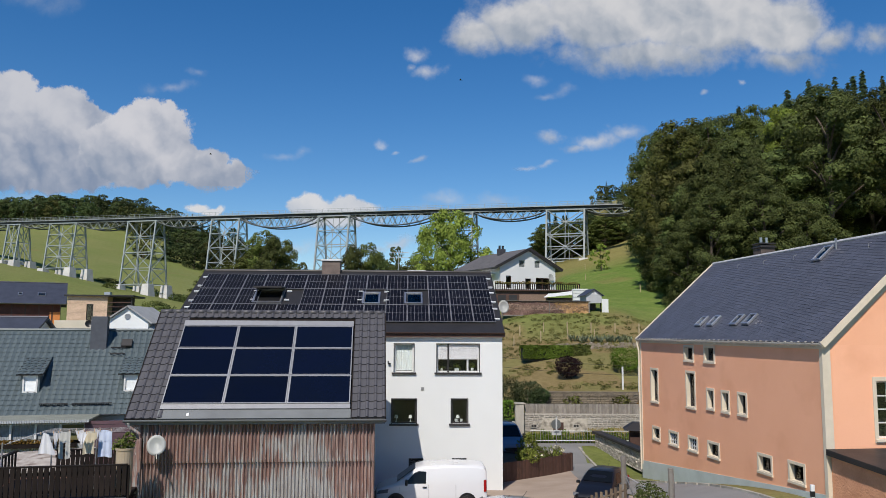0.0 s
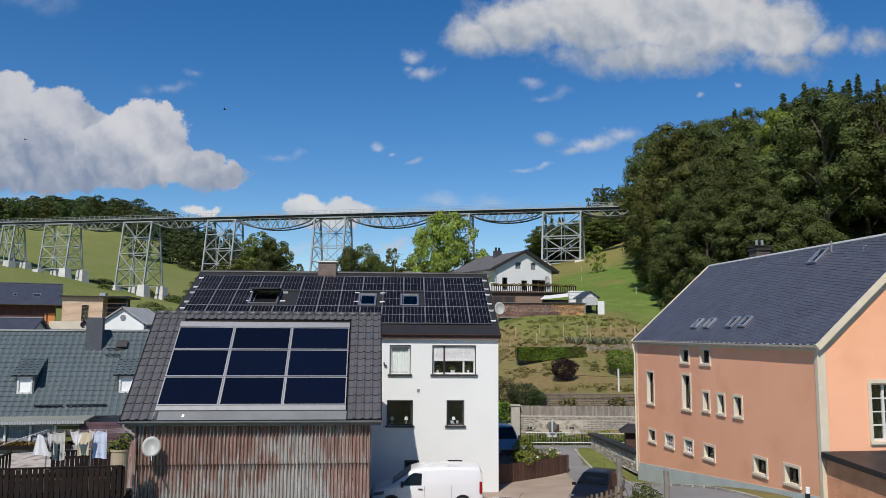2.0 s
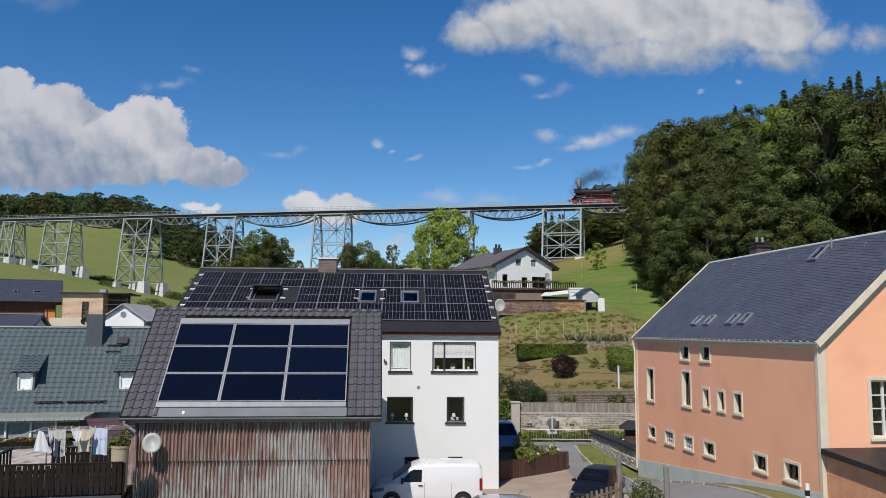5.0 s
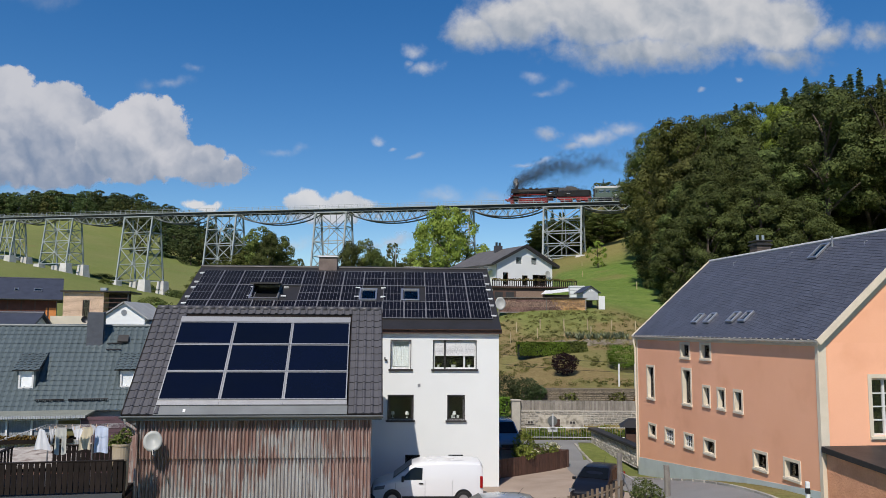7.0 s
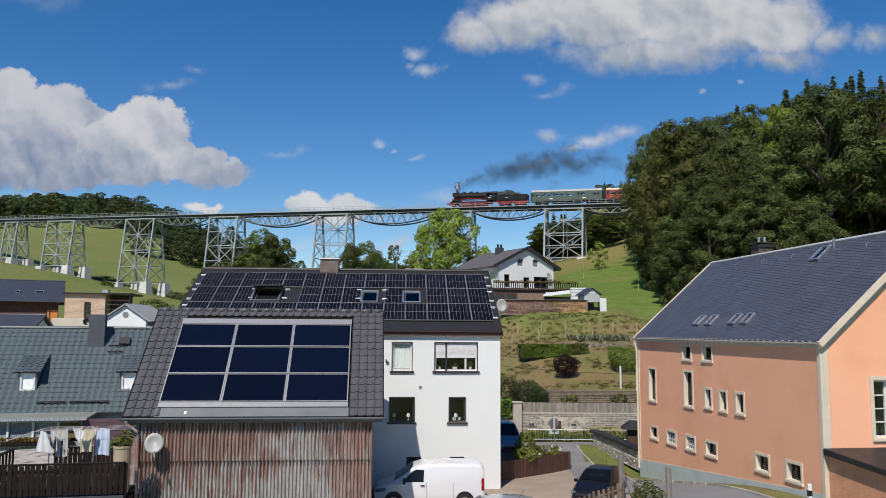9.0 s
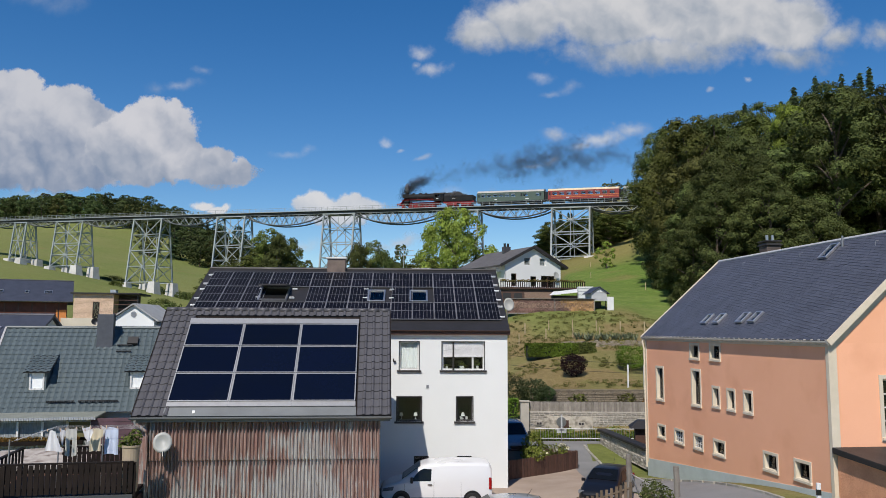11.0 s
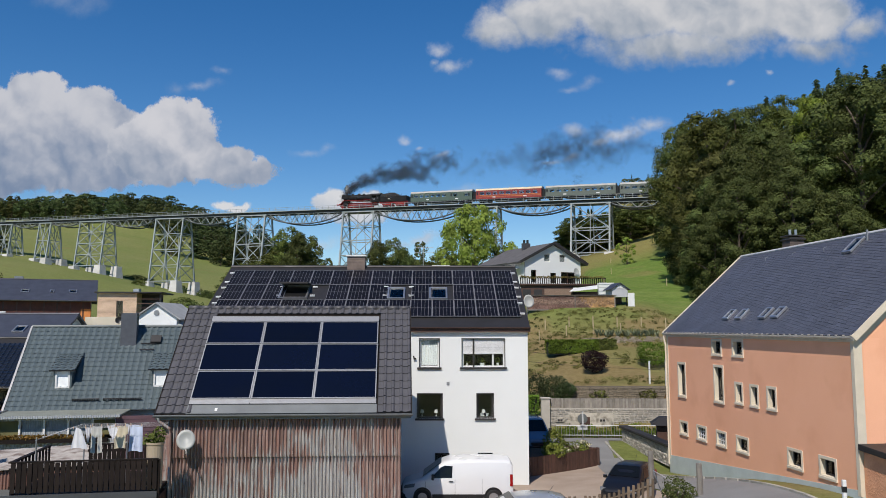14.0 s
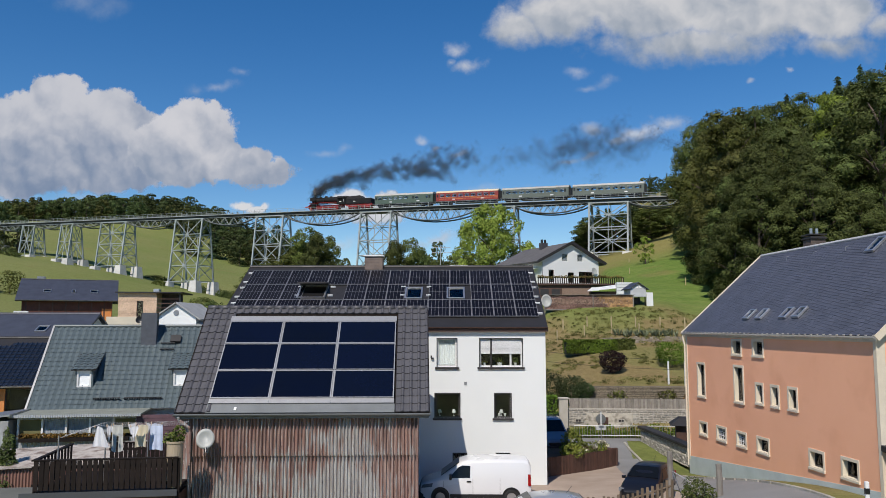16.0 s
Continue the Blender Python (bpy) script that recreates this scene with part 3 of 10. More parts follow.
    mow.inputs["Scale"].default_value, mow.inputs["Rotation"].default_value = (0.02, 0.45, 0.3), (0, 0, 0.35)
    link(tc.outputs["Object"], mow.inputs["Vector"])
    rows = n.new("ShaderNodeTexNoise")
    rows.inputs["Scale"].default_value, rows.inputs["Detail"].default_value = 1.0, 5
    link(mow.outputs[0], rows.inputs["Vector"])
    pale = n.new("ShaderNodeMapRange")
    pale.inputs["From Min"].default_value, pale.inputs["From Max"].default_value, pale.inputs["To Max"].default_value = 0.50, 0.72, 0.20
    link(rows.outputs["Fac"], pale.inputs["Value"])
    col = blend(pale.outputs[0], col, (0.25, 0.235, 0.10))
    link(col, bsdf.inputs["Base Color"])
    bsdf.inputs["Roughness"].default_value = 0.95
    bsdf.inputs["Specular IOR Level"].default_value = 0.1
    bp = n.new("ShaderNodeBump")
    bp.inputs["Strength"].default_value, bp.inputs["Distance"].default_value = 0.7, 0.15
    link(raw, bp.inputs["Height"])
    link(bp.outputs[0], bsdf.inputs["Normal"])
    return m


M["ground"] = ground_mat()


def make_ground():
    xs = spread(-4000, 4000, 10, 0.9, 1.028)
    ys = sorted(set(spread(-400, 4500, 60, 0.7, 1.022)) | {54.0, 54.4, 54.8, 55.4, 59.6, 59.88, 59.95, 60.2})
    g = Geo()
    g.v = [(x, y, land(x, y)) for y in ys for x in xs]
    w = len(xs)
    g.f = [(j * w + i, j * w + i + 1, (j + 1) * w + i + 1, (j + 1) * w + i) for j in range(len(ys) - 1) for i in range(w - 1)]
    ob = part("ground", g, M["ground"], smooth=True)
    tagged(ob, "grassy valley slopes, green meadows and dry garden grass", "ground", kind="structure")


make_ground()


# ---- windows and roofs, used by every house ----
def window(house, m, w, h, frame_mat="white_frame", bars=(), sill="", curtain="", drop=0.0, trim="", trim_w=0.12, deep=0.12, label="", cross=0):
    """A window in a wall: its lower left outer corner at m, x along the wall, y into it. bars: shares of the width with an upright;
    cross: number of rungs; drop: the share covered by a roller shutter; trim: material of a surround."""
    f = 0.07
    g = Geo()
    ex, ez = [f - 0.045, *[b * w for b in bars], w - f + 0.045], [f - 0.02, *[f + (h - 2 * f) * (i + 1) / (cross + 1) for i in range(cross)], h - f + 0.02]
    wall_with_holes(g, 0, w, 0, h, deep, deep + 0.07, [(a + 0.045, b - 0.045, c + 0.02, d - 0.02) for a, b in zip(ex, ex[1:]) for c, d in zip(ez, ez[1:])])
    win = part("window", g, M[frame_mat], house, label, m)
    part("pane", Geo().box(f, w - f, deep + 0.03, deep + 0.042, f, h - f), M["glass"], win).visible_shadow = False
    # shallow room box; its dimness is put into the dark colour
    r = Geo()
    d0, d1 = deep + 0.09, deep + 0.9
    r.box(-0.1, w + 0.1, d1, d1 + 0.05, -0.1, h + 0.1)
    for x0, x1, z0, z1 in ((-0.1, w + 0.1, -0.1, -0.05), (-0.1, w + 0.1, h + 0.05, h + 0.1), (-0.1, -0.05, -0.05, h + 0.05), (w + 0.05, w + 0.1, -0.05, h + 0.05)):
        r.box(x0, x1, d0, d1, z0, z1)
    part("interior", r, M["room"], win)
    if sill:
        part("sill", Geo().box(-0.12, w + 0.12, -0.09, deep, -0.10, -0.004), M[sill], win, bevel=0.008)
    if trim:
        t = wall_with_holes(Geo(), -trim_w, w + trim_w, -trim_w, h + trim_w, -0.03, 0.02, [(0, w, 0, h)])
        part("surround", t, M[trim], win)
    if curtain:
        c = Geo()
        k = max(int(w / 0.05), 6)
        x = [f + (w - 2 * f) * i / k for i in range(k + 1)]
        y = [deep + 0.075 + 0.02 * (i % 2) for i in range(k + 1)]
        c.add([(a, b, z) for a, b in zip(x, y) for z in (0.1, h - f)], [(2 * i, 2 * i + 2, 2 * i + 3, 2 * i + 1) for i in range(k)])
        part("curtain", c, M[curtain], win)
    if drop:
        c = Geo()
        n = max(int(h * drop / 0.055), 3)
        for a, b in ((0.0, 1.0),):
            for i in range(n):
                z = h - 0.05 - (i + 1) * (h * drop - 0.05) / n
                slat = Geo().box(a * w + 0.05, b * w - 0.05, deep - 0.05, deep - 0.035 - 0.004 * (i % 2), z, z + (h * drop - 0.05) / n - 0.005)
                part("shutter_slat", slat, M["blind"], win)
    return win


def roof_frame(y0, z0, y1, z1, x=0.0):
    """Roof coordinates: x along the eave, y up the slope, z out of the roof."""
    return pose(x, y0, z0, math.degrees(math.atan2(z1 - z0, y1 - y0)))


def skylight(house, m, w, h, label, tilt=0.0, blue=False):
    """A roof window lying on the roof frame m."""
    g = wall_with_holes(Geo(), 0, w, 0, h, 0.10, 0, [(0.09, w - 0.09, 0.09, h - 0.09)], FLAT)
    sky_light = part("skylight", g, M["alu"], house, label, m, bevel=0.01)
    g = Geo().box(0.08, w - 0.08, 0.08, h - 0.08, 0.03, 0.05)
    part("pane", g, M["glass"], sky_light)
    # unless blue, a flat dark sheet paints in the dim room below
    part("blind", Geo().box(0.08, w - 0.08, 0.08, h - 0.08, 0.005, 0.015), M["room" if not blue else "blue_blind"], sky_light)
    return sky_light


M["blue_blind"] = mat("blue-grey blind", (0.10, 0.15, 0.24), (0.07, 0.11, 0.19), 0.7, bump=0, vary=0.1)


def gable_walls(house, x0, length, depth, eave, ridge, material, t=0.3, y0=0.0, low=0.0):
    """Back wall and two gable ends of a house with its front at y0 and x from x0 on."""
    part("back_wall", Geo().box(x0, x0 + length, y0 + depth - t, y0 + depth, low, eave), M[material], house)
    for a, b in ((x0, x0 + t), (x0 + length - t, x0 + length)):
        g = Geo().add([(x, y0 + y, z) for x in (a, b) for y, z in ((t, low), (depth - t, low), (depth - t, eave), (depth / 2, ridge), (t, eave))],
                      [(4, 3, 2, 1, 0), (5, 6, 7, 8, 9), (0, 1, 6, 5), (1, 2, 7, 6), (2, 3, 8, 7), (3, 4, 9, 8), (4, 0, 5, 9)])
        part("gable_wall", g, M[material], house)


def chimney(house, m, w, d, h, brick="chimney", cap=True):
    g = Geo()
    n = max(int(h / 0.085), 3)
    prof = [(0.015, -0.6), (0.015, 0.0)]
    for i in range(n):
        z0, z1 = i * h / n, (i + 1) * h / n - 0.012
        e = 0.006 * (i % 2)
        prof += [(e, z0), (e, z1), (0.018, z1 + 0.001), (0.018, (i + 1) * h / n - 0.001)]
    for e, z in prof:
        g.v += [(-w / 2 + e, -d / 2 + e, z), (w / 2 - e, -d / 2 + e, z), (w / 2 - e, d / 2 - e, z), (-w / 2 + e, d / 2 - e, z)]
    g.f = [(i * 4 + j, i * 4 + (j + 1) % 4, (i + 1) * 4 + (j + 1) % 4, (i + 1) * 4 + j) for i in range(len(prof) - 1) for j in range(4)]
    k = 4 * (len(prof) - 1)
    g.f += [(3, 2, 1, 0), (k, k + 1, k + 2, k + 3)]
    ch = part("chimney", g, M[brick], house, "", m)
    if cap:
        part("cap", Geo().box(-w / 2 - 0.07, w / 2 + 0.07, -d / 2 - 0.07, d / 2 + 0.07, h, h + 0.08), M["white_paint"], ch, "pale concrete cap", bevel=0.01)
    return ch


def gutter(house, a, b, r=0.075, mat_name="zinc"):
    g = Geo()
    a, b = Vector(a), Vector(b)
    d = (b - a).normalized()
    s = d.cross(Vector((0, 0, 1))).normalized()
    k = 8
    ring = [(math.cos(math.pi * i / k), -math.sin(math.pi * i / k)) for i in range(k + 1)]
    vs = [p + s * c * q + Vector((0, 0, e * q)) for p in (a, b) for q in (r, r - 0.008) for c, e in ring]
    n = k + 1
    fs = []
    for i in range(k):
        fs += [(i, i + 1, 2 * n + i + 1, 2 * n + i), (n + i + 1, n + i, 3 * n + i, 3 * n + i + 1), (i + 1, i, n + i, n + i + 1), (2 * n + i, 2 * n + i + 1, 3 * n + i + 1, 3 * n + i)]
    fs += [(0, 2 * n, 3 * n, n), (k, n + k, 3 * n + k, 2 * n + k)]
    g.add(vs, fs)
    return part("gutter", g, M[mat_name], house)


# ---- white house with a roof full of solar modules ----
def white_house():
    m = pose(2.87, 38.6, 0.15, 0, 0, 2.7)
    h = thing("house", "white rendered three-storey house with a dark roof of solar modules", "house", m)
    L, D, E, R = 16.4, 12.6, 7.85, 11.15
    wins = [  # x, z, width, height
        (-5.37, 5.86, 0.96, 1.39), (-3.26, 5.86, 2.10, 1.39), (-5.47, 3.37, 1.20, 1.18), (-2.53, 3.37, 0.79, 1.18),
        (-4.62, 1.2, 0.72, 0.5), (-2.5, 1.2, 0.72, 0.5)]
    g = Geo()
    wall_with_holes(g, -L, 0, -0.15, E, 0, 0.3, [(x, x + w, z, z + hh) for x, z, w, hh in wins])
    part("wall", g, M["white_plaster"], h)
    gable_walls(h, -L, L, D, E, R - 0.2, "white_plaster", low=-0.15)
    part("base", Geo().box(-L - 0.01, 0.01, -0.015, 0.29, -0.15, 0.12), M["concrete"], h)
    window(h, pose(-5.37, 0, 5.86), 0.96, 1.39, "white_frame", (), "dark_frame", "curtain", trim="dark_frame", trim_w=0.035)
    w2 = window(h, pose(-3.26, 0, 5.86), 2.10, 1.39, "white_frame", (0.73,), "dark_frame", "", 0.54, trim="dark_frame", trim_w=0.035)
    part("dark_mullion", Geo().box(0.52, 0.60, 0.02, 0.12, 0, 1.39), M["dark_frame"], w2)
    for x, dz in ((0.95, 0.20), (1.05, 0.12), (1.78, 0.22), (0.25, 0.1)):
        part("pot_plant", leaf_mesh("pot_plant", leaf_cloud([((0, 0, dz), (0.16, 0.06, dz * 0.8))], 60, 0.07, int(x * 100)), M["leaf_mid"]), None, w2, "", pose(x, 0.26, 0.1))
        part("pot", Geo().lathe([(0.05, 0), (0.075, 0.14), (0.06, 0.14), (0.04, 0.02)], 10), M["white_paint"], w2, "", pose(x, 0.26, 0.06))
    part("wall_lamp", Geo().box(-5.68, -5.55, -0.10, 0.0, 6.25, 6.32).box(-5.70, -5.64, -0.06, 0.0, 6.32, 6.42), M["dark_frame"], h, "small dark wall lamp")
    window(h, pose(-5.47, 0, 3.37), 1.20, 1.18, "dark_frame", (), "dark_frame", "", trim="dark_frame", trim_w=0.04)
    window(h, pose(-2.53, 0, 3.37), 0.79, 1.18, "dark_frame", (), "dark_frame", "", trim="dark_frame", trim_w=0.04)
    window(h, pose(-4.62, 0, 1.2), 0.72, 0.5, "dark_frame")
    window(h, pose(-2.5, 0, 1.2), 0.72, 0.5, "dark_frame")
    part("vent", Geo().box(-4.04, -3.90, -0.02, 0.01, 4.98, 5.13), M["zinc"], h)
    # lamps and pots on the inner sills
    for x, z in ((-5.25, 3.44), (-4.55, 3.44), (-2.2, 3.44)):
        part("table_lamp", Geo().lathe([(0.05, 0.0), (0.05, 0.02), (0.015, 0.03), (0.015, 0.16), (0.10, 0.17), (0.065, 0.32), (0.0, 0.32)], 12),
                    M["white_paint"], h, "white table lamp on the inner sill", pose(x, 0.27, z))
    for x in (-2.30, -2.02):
        part("pot", Geo().lathe([(0.05, 0), (0.07, 0.13), (0.06, 0.13), (0.05, 0.02)], 10), M["white_paint"], h, "", pose(x, 0.25, 3.44))
    # roof: two slopes of dark covering with a board edge
    ov = 0.12
    for sign in (1, -1):
        y0, y1 = (-0.16, 6.56) if sign > 0 else (D + 0.68, 6.56)
        z0, z1 = E - 0.05, R + 0.2
        pts = [(-L - ov, y0, z0), (ov, y0, z0), (ov, y1, z1), (-L - ov, y1, z1)]
        part("roof", Geo().slab(pts if sign > 0 else pts[::-1], 0.16), M["black_roof"], h)
    part("fascia", Geo().box(-L - ov, ov, -0.19, -0.165, E - 0.25, E - 0.04), M["brown_wood"], h)
    part("soffit", Geo().box(-L - ov, ov, -0.16, 0.0, E - 0.22, E - 0.19), M["white_paint"], h)
    gutter(h, (ov, -0.25, E - 0.03), (-L - ov, -0.25, E - 0.03), 0.06, "brown_wood")
    part("ridge_cap", Geo().tube([(-L - ov, 6.56, R + 0.19), (ov, 6.56, R + 0.19)], 0.10, 8), M["black_roof"], h)
    rf = roof_frame(-0.16, E - 0.05, 6.56, R + 0.2) @ pose(0, -0.35, 0)
    # solar modules: three rows of fourteen, left out where the roof windows are
    w, hh = 1.125, 1.93
    glass = Geo().box(0.012, w - 0.012, 0.012, hh - 0.012, 0.06, 0.088)
    frame_g = wall_with_holes(Geo(), 0, w, 0, hh, 0.098, 0.05, [(0.03, w - 0.03, 0.03, hh - 0.03)], FLAT)
    cols, rws = [0.014, *[w * i / 6 for i in range(1, 6)], w - 0.014], [(0.026, hh / 2 - 0.014), (hh / 2 + 0.014, hh - 0.026)]
    lines = wall_with_holes(Geo(), 0.014, w - 0.014, 0.014, hh - 0.014, 0.0915, 0.087, [(a + 0.008, b - 0.008, c, d) for a, b in zip(cols, cols[1:]) for c, d in rws], FLAT)
    me_g, me_f, me_l = mesh_of("solar_module", glass, M["cell"]), mesh_of("frame", frame_g, M["module_line"]), mesh_of("cell_grid", lines, M["module_line"])
    for row, col in itertools.product(range(3), range(14)):
        if row == 1 and col in (3, 4, 8, 10):
            continue
        mod = part("solar_module", me_g, None, h, "", rf @ pose(-16.12 + col * (w + 0.012), 1.42 + row * (hh + 0.015), 0))
        part("frame", me_f, None, mod)
        part("cell_grid", me_l, None, mod)
    # rail ends that stand out beyond the modules
    hook = mesh_of("rail_end", Geo().box(-0.13, 0.13, -0.035, 0.035, 0.03, 0.11), M["white_paint"])
    for s in (1.75, 2.95, 3.75, 4.9, 5.65, 6.85):
        for x in (-16.20, -0.13):
            part("rail_end", hook, None, h, "", rf @ pose(x, s, 0))
    for x in (-13.0, -11.2, -7.3, -5.9):
        for s in (3.9, 5.0):
            part("rail_end", hook, None, h, "", rf @ pose(x, s, 0))
    skylight(h, rf @ pose(-7.18, 3.5, 0.02), 0.95, 1.40, "closed roof window with a blue-grey blind", blue=True)
    skylight(h, rf @ pose(-4.92, 3.5, 0.02), 0.98, 1.40, "closed roof window with a blue-grey blind", blue=True)
    # the open hatch: a flat black sheet paints in the opening's darkness; its sash swung up
    x0, x1, s0, s1 = -13.0, -11.45, 3.55, 5.25
    g = wall_with_holes(Geo(), x0, x1, s0, s1, 0.13, 0, [(x0 + 0.09, x1 - 0.09, s0 + 0.09, s1 - 0.09)], FLAT)
    hatch = part("roof_hatch", g, M["alu"], h, "open roof hatch with its sash swung up", rf)
    part("opening", Geo().box(x0 + 0.09, x1 - 0.09, s0 + 0.09, s1 - 0.09, 0.005, 0.02), M["black"], hatch)
    part("sash", Geo().box(x0, x1, 0, 0.09, 0, 1.2), M["dark_frame"], hatch, "", pose(0, s1 - 0.02, 0.1, 62))
    chimney(h, pose(-9.2, 6.5, R), 1.05, 0.6, 0.78)
    chimney(h, pose(-4.25, 6.9, R - 0.2), 0.95, 0.6, 0.42, "zinc")
    # antenna on the ridge
    mast = part("antenna", Geo().tube([(0, 0, 0), (0, 0, 1.35)], 0.02, 6), M["alu"], h, "thin rooftop television antenna", pose(-5.3, 6.7, R + 0.1))
    rod = mesh_of("rod", Geo().tube([(0, -0.28, 0), (0, 0.28, 0)], 0.008, 4), M["alu"])
    for z, k in ((0.95, 4), (1.25, 7)):
        part("boom", Geo().tube([(-0.5, 0, z), (0.6, 0, z)], 0.012, 5), M["alu"], mast)
        for i in range(k):
            part("rod", rod, None, mast, "", pose(-0.45 + i * 1.0 / (k - 1), 0, z))


# ---- barn of rusty sheet with solar collectors ----
NEAR = Matrix.Translation((0, 0, EYE)) @ Matrix.Diagonal((1.18, 1.18, 1.18, 1)) @ Matrix.Translation((0, 0, -EYE))  # barn and balcony in full size, close to the white house


def corrugated(geo, x0, x1, z0, z1, y, pitch=0.115, amp=0.050, steps=8):
    """A corrugated sheet in the x-z plane, its ribs upright."""
    n = int((x1 - x0) / pitch * steps)
    vs = []
    for i in range(n + 1):
        x = x0 + (x1 - x0) * i / n
        d = amp * math.sin(2 * math.pi * i / steps)
        vs += [(x, y + d, z0), (x, y + d, z1)]
    geo.add(vs, [(2 * i, 2 * i + 2, 2 * i + 3, 2 * i + 1) for i in range(n)])


def roof_tile_mesh(name, w, l, material, bulge=0.035):
    """An interlocking tile: a flat trough, a rounded roll, a thick front edge."""
    prof = [(0.0, 0.030), (0.06, 0.012), (0.45, 0.010), (0.60, 0.020), (0.72, bulge + 0.008), (0.86, bulge + 0.014), (1.0, 0.034)]
    vs = [(u * w * 1.02, y, z + dz) for y, dz in ((0, 0.028), (l * 1.06, 0.0)) for u, z in prof]
    k = len(prof)
    vs += [(u * w * 1.02, 0, -0.004) for u, z in prof]
    g = Geo().add(vs, [(i, i + 1, k + i + 1, k + i) for i in range(k - 1)] + [(2 * k + i, 2 * k + i + 1, i + 1, i) for i in range(k - 1)])
    return mesh_of(name, g, material)


def barn():
    m = NEAR @ pose(-10.06, 24.6, 0, 0, 0, 5.3)
    b = thing("barn", "barn with rust-streaked corrugated walls and a dark tiled roof", "barn", m)
    W, E, R, RY = 8.17, 5.2, 8.67, 3.63
    x0, x1, y0, y1 = 0.35, 7.85, 0.22, 6.95
    front = Geo()
    corrugated(front, x0, x1, 3.82, E + 0.1, y0 - 0.03)
    part("upper_sheet", front, M["rust"], b, "corrugated sheet, rust red with bare grey patches", smooth=True)
    low = Geo()
    corrugated(low, x0, x1, -0.4, 3.88, y0 + 0.03)
    part("lower_sheet", low, M["rust"], b, "corrugated sheet, rust red with bare grey patches", smooth=True)
    part("boarding", Geo().box(x0, x1, y0 + 0.09, y0 + 0.2, -0.4, E + 0.1), M["dark_wood"], b)
    gable_walls(b, x0, x1 - x0, y1 - y0, E + 0.1, R - 0.25, "dark_wood", 0.2, y0, -0.4)
    part("corner_board", Geo().box(x0 - 0.24, x0 + 0.05, y0 - 0.06, y0 + 0.1, -0.4, E), M["rust"], b)
    rf = roof_frame(0, E, RY, R)
    slope = math.hypot(RY, R - E)
    for sign in (1, -1):
        ya = 0 if sign > 0 else 2 * RY
        pts = [(0, ya, E), (W, ya, E), (W, RY, R), (0, RY, R)]
        part("roof_boarding", Geo().slab(pts if sign > 0 else pts[::-1], 0.12), M["dark_wood"], b)
    # tiles beside, above and below the collectors
    tile = roof_tile_mesh("tile", 0.272, 0.335, M["dark_tile"], 0.042)
    for j in range(15):
        y = 0.02 + j * 0.335
        for i in range(30):
            x = 0.005 + i * 0.272
            inside = 1.15 < x + 0.136 < 7.02 and y < 4.42
            if not inside:
                part("tile", tile, None, b, "", rf @ pose(x, y, 0.015))
    ridge = Geo()
    for i in range(20):
        x = i * W / 20
        ridge.tube([(x, RY, R + 0.025), (x + W / 20 - 0.01, RY, R + 0.03)], 0.095, 10)
    part("ridge_tiles", ridge, M["dark_tile"], b, smooth=True)
    for x in (-0.03, W + 0.005):
        part("verge_board", Geo().box(x, x + 0.025, 0, slope, -0.16, 0.06), M["dark_wood"], b, "", rf)
    # collectors: three rows of three in one framed field
    cx = [0.98, 2.93, 4.96, 7.03]
    cy = [0.55, 1.80, 3.08, 4.22]
    for i, j in itertools.product(range(3), range(3)):
        a, c, d, e = cx[i] + 0.05, cx[i + 1] - 0.05, cy[j] + 0.035, cy[j + 1] - 0.06
        col = part("solar_collector", Geo().box(a, c, d, e, 0.02, 0.115), M["collector"], b, "dark blue flat solar collector in a metal frame", rf)
        f = wall_with_holes(Geo(), a - 0.035, c + 0.035, d - 0.03, e + 0.03, 0.135, 0, [(a, c, d, e)], FLAT)
        part("frame", f, M["zinc"], col)
    f = Geo()
    f.box(cx[0], cx[3], 4.22, 4.48, 0.0, 0.125)
    for j in (1, 2):
        f.box(cx[0], cx[3], cy[j] - 0.03, cy[j] + 0.005, 0.0, 0.10)
    for i in (1, 2):
        f.box(cx[i] - 0.015, cx[i] + 0.015, 0.45, 4.22, 0.0, 0.105)
    part("flashing", f, M["zinc"], b, "grey sheet-metal flashing round the collectors", rf)
    f = Geo()
    for i in range(3):
        f.box(cx[i] + 0.004, cx[i + 1] - 0.004, 0.36, 0.56, 0.0, 0.10)
    part("lower_flashing", f, M["zinc"], b, "", rf)
    part("apron", Geo().box(0.95, 7.05, 0.0, 0.36, 0.0, 0.05), M["grey_sheet"], b, "grey sheet apron below the collectors", rf)
    part("marker", Geo().box(1.85, 1.93, 0.10, 0.22, 0.05, 0.065), M["white_paint"], b, "", rf)
    gutter(b, (W + 0.05, -0.09, E - 0.01), (-0.05, -0.09, E - 0.01), 0.065, "grey_sheet")
    part("fascia", Geo().box(0, W, -0.01, 0.015, E - 0.16, E - 0.005), M["grey_sheet"], b)
    g = Geo().tube([(0.12, -0.09, E - 0.08), (0.14, -0.05, E - 0.2), (0.45, 0.05, E - 0.45), (0.47, 0.08, E - 0.6), (0.47, 0.09, -0.3)], 0.05, 8)
    part("downpipe", g, M["rust"], b, "rust-brown downpipe")
    return b


